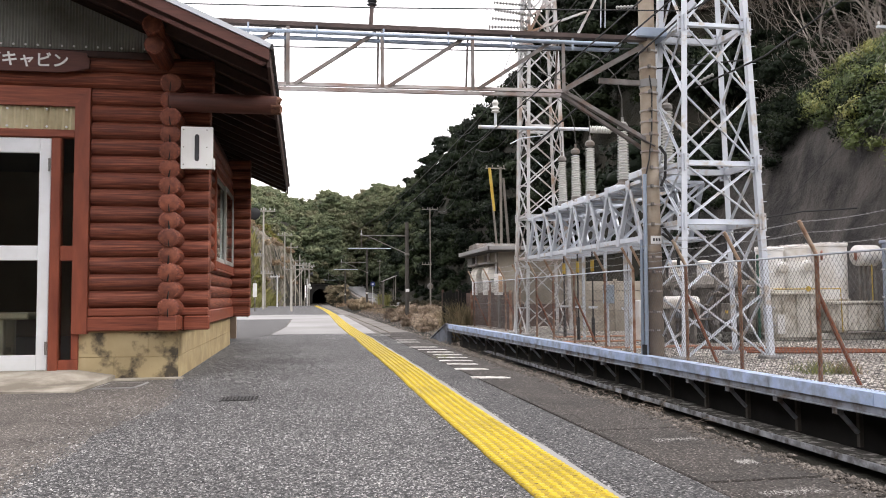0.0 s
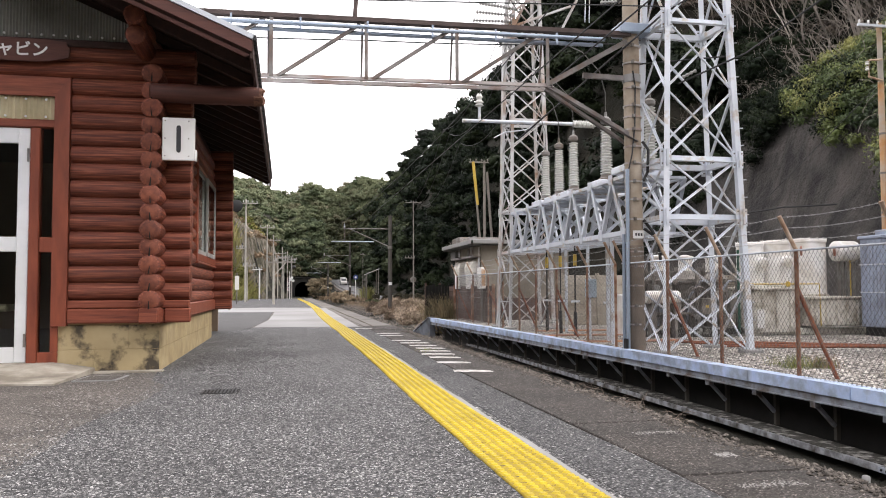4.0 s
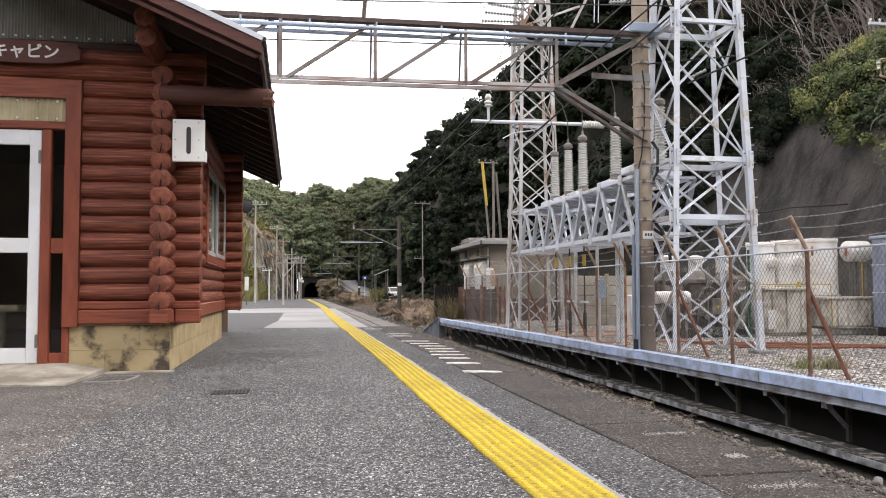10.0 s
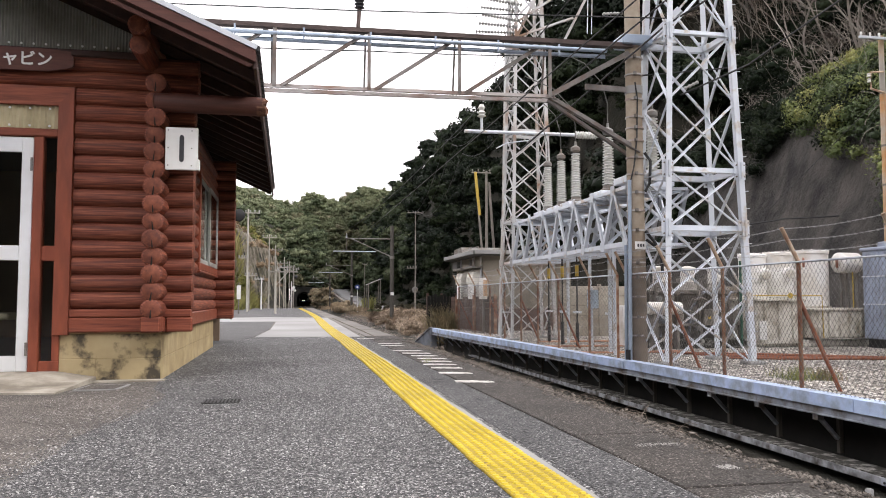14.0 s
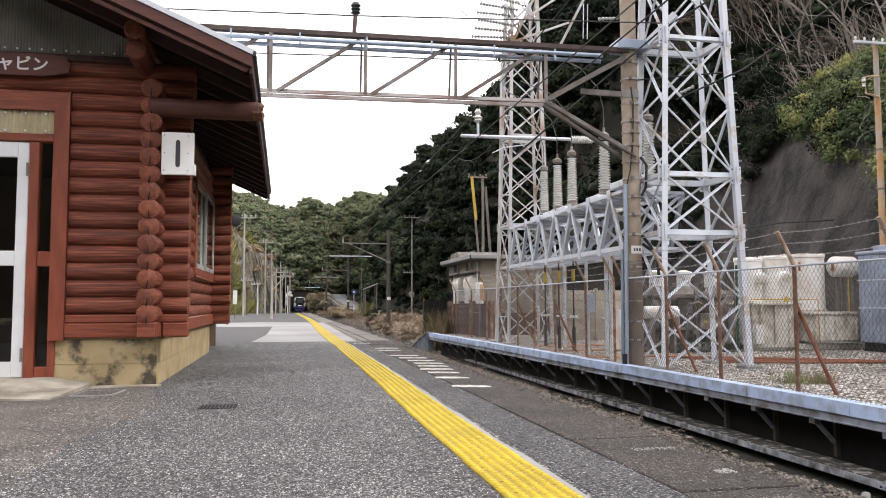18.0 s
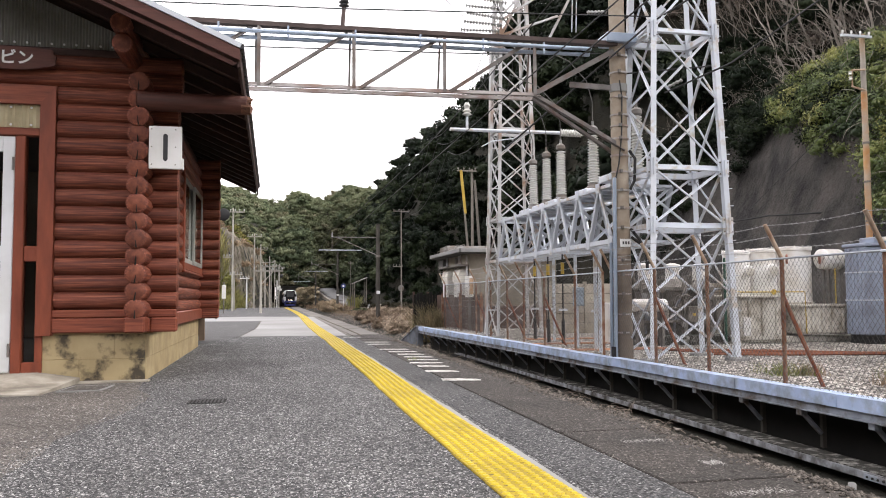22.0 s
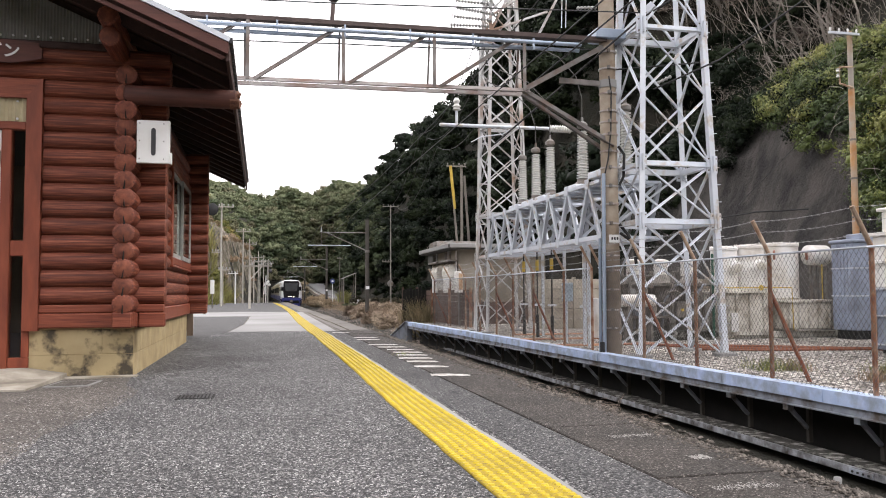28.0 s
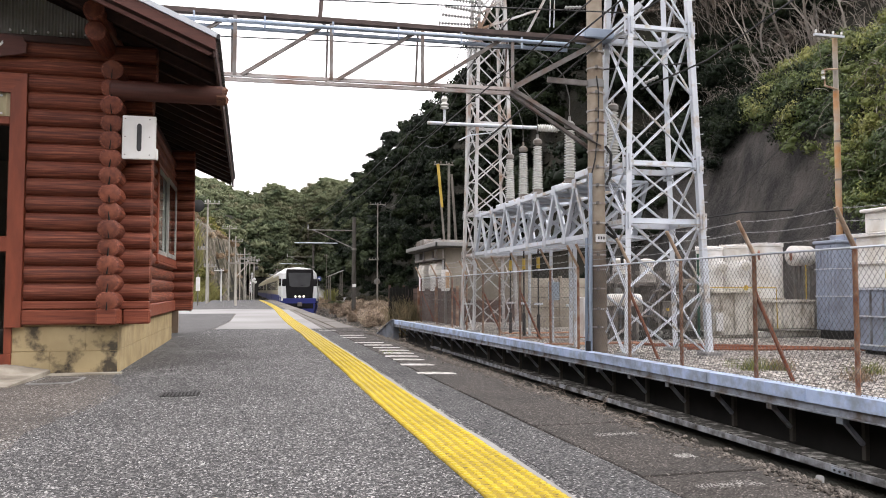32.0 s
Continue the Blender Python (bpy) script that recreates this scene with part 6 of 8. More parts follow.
# transformer: tank, drums, pipes
tf = thing("transformer", (12.0, 17.4, YARD), "large beige oil transformer with off-white drums", "transformer")
for y in (16.5, 18.2):
    part("skid", Shape().box(10.4, y, YARD, 13.7, y + 0.16, -0.2, 0.02), M_BEIGE, tf)
part("tank", Shape().box(10.55, 16.45, -0.3, 11.72, 18.4, 0.72, 0.03), M_BEIGE, tf)
part("tank_wing", Shape().box(11.9, 16.3, -0.15, 13.35, 18.3, 0.5, 0.03), M_BEIGE, tf)
part("tank_neck", Shape().box(11.72, 16.7, -0.18, 11.9, 18.2, 0.55), M_GREYEQ, tf)
for k in range(3):
    part("rib", Shape().box(10.72 + k * 0.36, 16.38, -0.18, 10.77 + k * 0.36, 16.45, 0.7), M_BEIGE, tf)
part("tank_rim", Shape().box(10.5, 16.36, 0.7, 11.77, 18.4, 0.76, 0.01), M_BEIGE, tf)
part("wing_rim", Shape().box(11.86, 16.24, 0.48, 13.4, 18.3, 0.54, 0.01), M_BEIGE, tf)
for x, r, z0, z1 in ((10.95, 0.31, 0.76, 1.83), (11.66, 0.335, 0.76, 1.88), (12.55, 0.49, 0.54, 1.94)):
    y = 16.9 + r
    dr = part("drum", Shape().lathe((x, y, z0), [(r, 0), (r, z1 - z0 - 0.1), (r + 0.02, z1 - z0 - 0.09), (r + 0.02, z1 - z0 - 0.03), (r - 0.01, z1 - z0 - 0.01), (r * 0.5, z1 - z0 + 0.01), (0.02, z1 - z0 + 0.02)], 32), M_DRUM, tf, "off-white cylindrical drum", smooth=True)
    for k in range(16):
        a = k * 2 * math.pi / 16
        part("bolt", Shape().tube((x + (r + 0.008) * math.cos(a), y + (r + 0.008) * math.sin(a), z1 - 0.03), (x + (r + 0.008) * math.cos(a), y + (r + 0.008) * math.sin(a), z1 + 0.015), 0.014, n=5), M_DRUM, dr)
    part("foot_flange", Shape().lathe((x, y, z0), [(r + 0.05, 0), (r + 0.05, 0.04), (r, 0.05)], 28), M_BEIGE, dr)
for x, z in ((11.0, 1.3), (11.62, 1.34)):
    part("elbow", Shape().lathe((x - 0.1, 16.55, z), [(0.11, 0), (0.14, 0.015), (0.14, 0.05), (0.105, 0.06), (0.105, 0.5)], 20, (0.35, 0.75, 0.15)), M_DRUM, tf, "off-white pipe elbow", smooth=True)
    part("elbow_flange", Shape().lathe((x - 0.115, 16.53, z - 0.004), [(0.05, 0), (0.1, 0.005), (0.1, 0.02)], 18, (0.35, 0.75, 0.15)), M_BEIGE, tf)
part("conservator", Shape().lathe((13.08, 17.0, 1.63), [(0.05, 0), (0.22, 0.03), (0.25, 0.06), (0.25, 0.58), (0.22, 0.63), (0.05, 0.66)], 20, (1, 0.1, 0)), M_DRUM, tf, smooth=True)
for x, y in ((12.05, 16.86), (12.98, 16.9)):
    part("red_flange", Shape().lathe((x, y, 1.62), [(0.08, 0), (0.12, 0.02), (0.12, 0.05), (0.07, 0.06)], 14, (0.7, -0.5, 0)), M_RFLANGE, tf, "faded red flange")
part("oil_pipe", Shape().tube((13.32, 16.75, 0.55), (13.32, 16.75, 1.4), 0.014, n=8), M_YPIPE, tf)
part("oil_pipe", Shape().path([(10.3, 16.3, 0.83), (12.1, 16.25, 0.83), (12.12, 16.25, -0.15)], 0.015, 8), M_YPIPE, tf, "yellow oil pipe")
part("valve", Shape().lathe((11.25, 16.18, 0.83), [(0.06, 0), (0.065, 0.01), (0.06, 0.02), (0.02, 0.03), (0.02, 0.08)], 14, (0, 1, 0)), M_YPIPE, tf, "yellow valve wheel")
part("name_plate", Shape().box(10.56, 16.34, -0.18, 10.74, 16.37, 0.25, 0.004), M_SIGNW, tf, "white instruction plate")
for k in range(4):
    part("frame_member", Shape().box(13.36 + k * 0.14, 17.2, -0.2, 13.4 + k * 0.14, 17.26, 1.45), M_GREYEQ, tf)
for k in range(5):
    part("cooling_fin", Shape().box(12.0 + k * 0.27, 16.22, -0.1, 12.03 + k * 0.27, 16.3, 0.45), M_BEIGE, tf)
# older grey switchgear beside it
sg = thing("switchgear", (9.1, 16.6, YARD), "weathered grey oil switchgear with ducts", "switchgear")
part("plinth", Shape().box(8.0, 16.3, YARD, 10.3, 18.1, -0.15, 0.02), M_LEDGE, sg)
for k, x in enumerate((8.25, 8.95, 9.65)):
    part("tank", Shape().lathe((x + 0.25, 17.0, -0.15), [(0.28, 0), (0.28, 1.0), (0.31, 1.02), (0.31, 1.08), (0.2, 1.2), (0.12, 1.3)], 18), M_OILG, sg, "weathered grey tank", smooth=True)
    part("duct", Shape().lathe((x + 0.25, 16.75, 0.62), [(0.14, 0), (0.17, -0.02), (0.17, -0.08), (0.1, -0.1), (0.03, -0.11)], 16, (0, 1, 0)), M_OILG, sg, smooth=True)
    part("duct", Shape().lathe((x + 0.1, 16.78, 0.25), [(0.09, 0), (0.11, -0.02), (0.11, -0.06), (0.06, -0.1)], 14, (0, 1, 0)), M_BRKT, sg, smooth=True)
    part("turret", Shape().lathe((x + 0.25, 17.1, 1.12), [(0.16, 0), (0.16, 0.3), (0.19, 0.31), (0.19, 0.36), (0.06, 0.4)], 16), M_DRUM, sg, "off-white turret", smooth=True)
    part("link_pipe", Shape().path([(x, 16.6, -0.1), (x, 16.55, 0.5), (x + 0.3, 16.5, 0.9), (x + 0.6, 16.6, 0.92)], 0.03, 8), M_BRKT, sg)
for z in (0.15, 0.9):
    part("frame_bar", Shape().box(8.1, 16.52, z, 10.2, 16.58, z + 0.05), M_OILG, sg)
for x in (8.1, 9.15, 10.15):
    part("frame_post", Shape().box(x, 16.5, -0.15, x + 0.06, 16.56, 1.2), M_OILG, sg)
part("white_drum", Shape().lathe((7.75, 16.2, 0.55), [(0.02, 0), (0.13, 0.01), (0.14, 0.04), (0.14, 0.75), (0.13, 0.79), (0.02, 0.8)], 16, (1, 0, 0)), M_DRUM, sg, "off-white horizontal drum", smooth=True)
for x in (7.85, 8.4):
    part("rack", Shape().box(x, 16.1, YARD, x + 0.06, 16.3, 0.43), M_OILG, sg)
part("control_case", Shape().box(7.7, 17.4, YARD, 8.1, 17.9, 0.6, 0.02), M_DRUM, sg)
rq = random.Random(12)
for k in range(12):
    x = 8.02 + k * 0.19
    part("radiator_fin", Shape().box(x, 17.5, -0.15, x + 0.05, 17.95, 1.15 + 0.1 * (k % 3), 0.008), M_OILG, sg)
for k in range(14):
    x, z = rq.uniform(8.0, 10.2), rq.uniform(0.0, 1.1)
    if k % 2:
        part("fitting", Shape().lathe((x, 16.45, z), [(0.03, 0), (0.07, 0.01), (0.07, 0.05), (0.04, 0.06), (0.04, 0.2)], 12, (0, 1, 0)), M_GREYEQ if k % 4 else M_OILG, sg, smooth=True)
    else:
        part("link_pipe", Shape().path([(x, 16.5, z), (x + 0.12, 16.42, z + 0.05), (x + 0.3, 16.42, z - 0.02), (x + 0.34, 16.44, z - 0.3)], 0.02, 8), M_OILG, sg)
for k, x in enumerate((8.45, 9.2, 9.9)):
    part("operator_box", Shape().box(x, 16.38, 0.15, x + 0.26, 16.52, 0.52, 0.015), M_OILG, sg)
    part("handle", Shape().box(x + 0.1, 16.36, 0.3, x + 0.16, 16.38, 0.36), M_YPIPE if k == 1 else M_GREYEQ, sg)
part("green_pipe", Shape().tube((9.95, 16.1, YARD), (9.95, 16.1, 1.6), 0.03, n=8), M_GREENP, sg, "dark green pipe")

# blue-grey cooler cabinet and pale gear beyond it
cab = thing("cooler_cabinet", (13.4, 15.6, YARD), "tall blue-grey steel cabinet on a dark skid", "cabinet")
part("body", Shape().box(12.98, 15.3, -0.15, 13.85, 16.0, 1.84, 0.02), M_BLUEG, cab)
part("lid", Shape().box(12.94, 15.26, 1.84, 13.9, 16.04, 1.92, 0.02), M_BLUEG, cab)
for z in (0.62, 1.25):
    part("seam", Shape().box(12.96, 15.285, z, 13.85, 15.3, z + 0.025).box(12.96, 15.285, z, 12.98, 16.0, z + 0.025), M_GALV, cab)
for k in range(6):
    part("rib", Shape().box(12.965, 15.36 + k * 0.11, -0.1, 12.98, 15.385 + k * 0.11, 1.8), M_BLUEG, cab)
part("top_box", Shape().box(13.3, 15.4, 1.92, 13.75, 15.9, 2.06, 0.02), M_BLUEG, cab)
part("skid", Shape().box(13.05, 15.35, YARD, 13.8, 15.95, -0.15), M_BLACK, cab)
gear = thing("rectifier_unit", (11.6, 11.0, YARD), "pale grey rectifier housing over a mesh-fronted blue-grey base", "electrical unit")
GXL = 10.53
part("base", Shape().box(GXL + 0.02, 9.6, -0.28, 12.6, 11.98, 0.8, 0.02), M_BLUEG, gear)
part("housing", Shape().box(GXL + 0.03, 9.6, 0.8, 12.6, 11.97, 1.7, 0.02), M_DRUM, gear)
part("housing_rim", Shape().box(GXL - 0.02, 9.55, 1.22, 12.65, 12.02, 1.28, 0.01).box(GXL - 0.02, 9.55, 1.7, 12.65, 12.02, 1.77, 0.01), M_DRUM, gear)
part("top_box", Shape().box(GXL + 0.12, 10.2, 1.77, 12.3, 11.85, 2.14, 0.03), M_DRUM, gear)
part("cap", Shape().box(GXL + 0.06, 10.15, 2.14, 12.35, 11.9, 2.2, 0.02), M_DRUM, gear)
part("warning_mark", Shape().prism_x([(11.1, 0.98), (11.3, 0.98), (11.28, 1.1), (11.12, 1.1)], GXL + 0.022, GXL + 0.029), M_YPIPE, gear, "yellow warning mark")
for k in range(9):
    part("grille_bar", Shape().box(GXL - 0.012, 9.65 + k * 0.28, -0.2, GXL + 0.02, 9.67 + k * 0.28, 0.78), M_BRKT, gear)
for z in (-0.2, 0.3, 0.77):
    part("grille_rail", Shape().box(GXL - 0.016, 9.6, z, GXL + 0.02, 11.98, z + 0.025), M_GALV, gear)
part("foot", Shape().box(GXL + 0.12, 9.7, YARD, 12.5, 11.9, -0.28), M_BLACK, gear)
# dark board screen beside the reeds
scr = thing("board_screen", (5.9, 31, -0.9), "dark weathered board screen beside the reeds", "fence")
for k in range(9):
    part("board", Shape().box(5.5 + k * 0.13, 31.2, -1.0, 5.62 + k * 0.13, 31.24, 0.86 + 0.05 * ((k * 7) % 3), 0.005), M_PIT, scr)
for x in (5.48, 6.05, 6.62):
    part("post", Shape().box(x, 31.25, -1.1, x + 0.08, 31.33, 0.98), M_BRPLANK, scr)

# weeds in the yard
tufts = [(6.95, 9.95, 0.26, M_SPRIG), (7.05, 9.8, 0.2, M_SPRIG), (7.25, 9.6, 0.14, M_DRY), (7.3, 8.3, 0.14, M_DRY), (8.1, 8.9, 0.14, M_SPRIG)]

# ---- line-side poles, catenary, wires ----
pole = thing("concrete_pole", (6.07, 13.1, YARD), "weathered round concrete pole with steel bands and cables", "pole")
part("shaft", Shape().tube((6.09, 13.1, YARD - 0.1), (6.055, 13.1, 7.5), 0.158, 0.135, n=24, caps=True), M_CPOLE, pole, smooth=True)
for z in (0.1, 0.42, 0.78, 1.12, 1.38, 1.95, 2.3, 2.62, 2.95, 3.25, 3.55, 3.78, 3.98, 4.3, 4.75, 5.05):
    part("band", Shape().tube((6.075, 13.1, z), (6.075, 13.1, z + 0.028), 0.164, n=24), M_RPINK, pole)
    part("band_bolt", Shape().box(6.0, 12.9, z - 0.01, 6.04, 12.96, z + 0.045), M_GREYEQ, pole)
part("stained_foot", Shape().tube((6.088, 13.1, YARD), (6.08, 13.1, 1.5), 0.161, 0.1575, n=24), mat("brown_stained_concrete", [(0.15, 0.12, 0.095), (0.25, 0.205, 0.165)], 3.5, 0.9, bump=0.3, bump_scale=60), pole, "brown-stained lower part", smooth=True)
part("painted_band", Shape().tube((6.07, 13.1, 4.42), (6.07, 13.1, 4.56), 0.16, n=24), M_CONC, pole)
part("head_clamp", Shape().box(5.78, 12.88, 5.28, 6.36, 13.32, 5.46, 0.02), M_PIPE, pole)
part("head_bracket", Shape().bar((6.36, 12.95, 5.4), (6.75, 12.6, 5.85), 0.12, 0.12).box(6.3, 12.92, 5.36, 6.86, 13.02, 5.44), M_GALV, pole)
part("conduit", Shape().tube((5.88, 12.98, YARD), (5.91, 12.98, 2.85), 0.035, n=10), M_PIPE, pole, "grey steel conduit", smooth=True)
part("conduit", Shape().tube((5.84, 13.06, YARD), (5.86, 13.06, 1.7), 0.03, n=10), M_PIPE, pole, smooth=True)
part("conduit_foot", Shape().tube((5.86, 13.0, YARD), (5.86, 13.0, YARD + 0.22), 0.055, n=10), M_BLACK, pole)
part("cable", Shape().path([(6.02, 12.93, 4.6), (6.06, 12.93, 4.3), (6.04, 12.93, 3.6), (5.98, 12.93, 3.1), (5.93, 12.96, 2.85)], 0.014), M_WIRE, pole)
part("cable", Shape().path([(6.2, 12.98, 3.35), (6.3, 12.95, 3.2), (6.28, 12.95, 2.8), (6.2, 12.95, 2.65)], 0.028), M_WIRE, pole)
part("cable", Shape().path([(6.2, 12.98, 1.95), (6.33, 12.9, 1.75), (6.42, 12.85, 1.5), (6.45, 12.85, 1.2)], 0.03).path([(6.22, 13.0, 1.8), (6.38, 12.9, 1.65), (6.47, 12.85, 1.35)], 0.03), M_WIRE, pole)
tag_ = part("tag", Shape().box(5.97, 12.915, 1.62, 6.17, 12.925, 1.76), M_SIGNW, pole, "white tag")
for k in range(3):
    part("mark", Shape().box(6.01 + k * 0.05, 12.909, 1.665, 6.04 + k * 0.05, 12.913, 1.715), M_SIGNB, tag_)

bridge = thing("catenary_bridge", (2.5, 13.0, 4.2), "rust-streaked steel truss beam spanning the track", "gantry beam")
part("upper_beam", Shape().bar((-3.2, 13.0, 5.19), (6.0, 13.0, 5.27), 0.14, 0.075), M_HBEAM, bridge)
for dz, r, dy in ((-0.1, 0.036, -0.05), (-0.18, 0.034, 0.04)):
    part("pipe", Shape().tube((-3.2, 13.0 + dy, 5.16 + dz), (5.5, 13.0 + dy, 5.24 + dz), r, n=12), M_PIPE, bridge, "grey galvanised pipe", smooth=True)
part("lower_chord", Shape().angle((-3.2, 12.97, 4.19), (4.55, 12.97, 4.28), 0.07, 0.012), M_RPINK, bridge, "faded rusty lower chord")
part("lower_chord", Shape().angle((-3.2, 13.3, 4.19), (4.55, 13.3, 4.28), 0.06, 0.012, -1), M_RPINK, bridge)
for k, x in enumerate((-1.82, -0.25, 1.29, 2.83, 4.44)):
    z0 = 4.2 + 0.0115 * x
    part("upright", Shape().angle((x, 12.96, z0), (x, 12.96, 5.17), 0.06, 0.008), M_BSTEEL, bridge)
    part("upright", Shape().angle((x - 0.05, 13.3, z0), (x - 0.05, 13.1, 5.17), 0.035, 0.008), M_BSTEEL, bridge)
    if k < 4:
        part("diagonal", Shape().angle((x + 0.1, 12.95, z0 + 0.02), (x + 1.45, 12.97, 5.16), 0.065, 0.009), M_BSTEEL, bridge)
part("knee_brace", Shape().angle((4.44, 12.96, 4.28), (6.12, 12.96, 3.38), 0.1, 0.012), M_BSTEEL, bridge)
part("knee_brace", Shape().angle((4.5, 13.24, 4.28), (6.12, 13.24, 3.3), 0.08, 0.012), M_BSTEEL, bridge)
part("tie", Shape().angle((4.46, 12.96, 4.3), (5.95, 12.96, 5.15), 0.09, 0.012), M_BSTEEL, bridge)
part("spur", Shape().bar((5.15, 13.1, 4.52), (5.95, 13.1, 4.5), 0.06, 0.09), M_BSTEEL, bridge)
post = part("insulator_post", Shape().tube((1.1, 13.0, 5.2), (1.13, 13.0, 5.62), 0.035, n=8), M_HBEAM, bridge)
part("insulator", Shape().lathe((1.13, 13.0, 5.6), [(0.05, 0), (0.09, 0.02), (0.05, 0.05), (0.09, 0.08), (0.05, 0.11), (0.09, 0.14), (0.05, 0.2)], 12), M_SIGNB, post, smooth=True)
for k in range(6):
    part("hanger", Shape().box(-0.9 + k * 1.1, 12.93, 5.0, -0.87 + k * 1.1, 12.96, 5.2), M_PIPE, bridge)

# contact-wire arm near the towers
AY = 20.52
arm = thing("cantilever_arm", (6.3, AY, 5.25), "pale pipe arm with insulators fixed across the narrow tower", "cantilever")
part("pipe", Shape().tube((4.63, AY, 5.26), (7.92, AY, 5.28), 0.048, n=10), M_GALV, arm, smooth=True)
part("end_insulator", Shape().lathe((7.74, AY, 5.28), [(0.05, 0)] + [(r_, 0.036 + k * 0.036) for k, r_ in enumerate([0.11, 0.06] * 9)] + [(0.05, 0.75)], 12, (1, 0, 0)), M_PORC, arm, smooth=True)
part("hanger", Shape().tube((5.1, AY, 5.28), (5.1, AY, 5.65), 0.036, n=8), M_GALV, arm)
part("insulator", Shape().lathe((5.1, AY, 5.65), [(0.06, 0), (0.13, 0.036), (0.072, 0.085), (0.13, 0.12), (0.06, 0.19), (0.096, 0.27), (0.05, 0.36)], 12), M_PORC, arm, smooth=True)
part("steady_arm", Shape().path([(5.5, AY, 4.82), (5.8, AY, 4.98), (6.4, AY, 5.07), (6.65, AY, 5.22)], 0.018), M_GALV, arm)

def wire(name, pts, r, material=M_WIRE, label="thin black overhead wire", sag=0.0, group="overhead wires"):
    out_ = []
    for a, b in zip(pts, pts[1:]):
        a, b = Vector(a), Vector(b)
        for k in range(9):
            t = k / 9
            out_.append(a.lerp(b, t) - Vector((0, 0, sag * 4 * t * (1 - t))))
    out_.append(Vector(pts[-1]))
    return solo(name, Shape().path(out_, r, 5), material, label, "wire", group, at=tuple(out_[0]))


wire("overhead_wire", [(-4, 12.4, 5.18), (1.1, 12.4, 5.35), (6.5, 12.4, 5.6)], 0.012)
wire("overhead_wire", [(-4, 13.4, 4.95), (1.3, 13.4, 5.02), (5.9, 13.4, 5.22)], 0.012, sag=0.04)
wire("overhead_wire", [(5.1, 20.52, 6.0), (3.6, 52, 5.15), (4.5, 97, 5.4), (3.9, 150, 5.0)], 0.012, label="messenger wire over the track", sag=0.35)
wire("overhead_wire", [(3.9, -12, 4.2), (3.6, 52, 3.9), (3.8, 97, 4.0), (3.7, 205, 3.6)], 0.01, label="contact wire over the track")
wire("overhead_wire", [(5.1, 20.52, 6.0), (4.0, 5, 5.4), (3.8, -12, 5.3)], 0.012, label="messenger wire over the track")
wire("overhead_wire", [(9.9, 62, 7.6), (7.5, 36, 8.0), (6.5, 21, 8.6)], 0.012, sag=1.2)
wire("overhead_wire", [(9.6, 62, 7.6), (7.2, 36, 8.2), (6.2, 21, 9.0)], 0.012, sag=1.0)
wire("overhead_wire", [(10.4, 62, 7.6), (8.0, 36, 7.6), (7.0, 21, 8.0)], 0.012, sag=1.2)
wire("overhead_wire", [(4.2, 14, 3.5), (6.4, 12.5, 5.5), (8.2, 11.2, 6.6)], 0.018, label="thick black cable rising past the tower")
wire("overhead_wire", [(4.6, 13.4, 4.4), (6.35, 12.1, 5.9)], 0.016, label="thick black cable rising past the pole")
wire("overhead_wire", [(6.5, 12.2, 4.2), (7.4, 11.6, 4.6), (9.5, 10.4, 6.2)], 0.016, label="thick black cable rising past the tower")
wire("overhead_wire", [(6.2, 13, 4.75), (7.4, 12.2, 4.72)], 0.014)
wire("overhead_wire", [(14.5, 22.0, 3.4), (14.75, 17.3, 5.9)], 0.01, label="thin wire running up the slope")
wire("overhead_wire", [(12.0, 24.0, 3.1), (15.5, 22.5, 3.3), (21.5, 20.0, 3.9)], 0.025, label="thick cable slung along the slope", sag=0.12)
wire("overhead_wire", [(3.5, 13.1, 6.4), (4.5, 14.5, 5.95), (5.3, 17, 5.9)], 0.006, sag=0.05)
wire("overhead_wire", [(6.3, 21.2, 8.2), (5.6, 20.6, 6.6), (5.1, 20.52, 6.0)], 0.008)
# droppers from the arm to the bushings
for x, y, h, r in BUSH[:4]:
    wire("dropper_wire", [(x, y, 3.3 + h), (x - 0.04, y - 0.1, 3.3 + h + 0.35), (x - 0.25, y - 0.3, 3.3 + h + 0.75), (x - 0.75, y - 0.6, 3.3 + h + 1.05), (x - 1.5, y - 0.9, 3.3 + h + 1.2)], 0.011, M_GWIRE, "grey dropper wire to a bushing", 0.0, "dropper wires")
# strain insulators high on the towers


def string(p, q, n_, r_=0.06):
    p, q = Vector(p), Vector(q)
    st = (q - p).length / n_
    prof = []
    for j in range(n_):
        prof += [(0.02, j * st), (r_, j * st + st * 0.25), (r_, j * st + st * 0.45), (0.02, j * st + st * 0.7)]
    return solo("strain_insulator", Shape().lathe(p, prof, 10, q - p), M_PORCD, "string of grey porcelain strain insulators", "insulator", "strain insulators", smooth=True, at=tuple(p))


for dy, dz in ((-0.35, 0.0), (0.0, -0.12), (0.4, -0.22)):
    string((5.05, 20.6 + dy, 8.4 + dz), (6.2, 20.75 + dy * 0.5, 8.42 + dz), 13)
    string((5.2, 20.6 + dy, 9.1 + dz), (6.35, 20.75 + dy * 0.5, 9.05 + dz), 13)
string((6.55, 12.15, 4.3), (6.75, 12.0, 4.4), 4, 0.032)
string((5.5, 13.1, 5.86), (5.9, 13.1, 5.9), 6, 0.032)
wire("overhead_wire", [(5.05, 20.6, 8.4), (3.6, 19, 8.75), (-2, 13, 10.5)], 0.01)
wire("overhead_wire", [(5.2, 20.6, 9.05), (3.5, 19.5, 9.2), (-2, 16, 10.5)], 0.01)
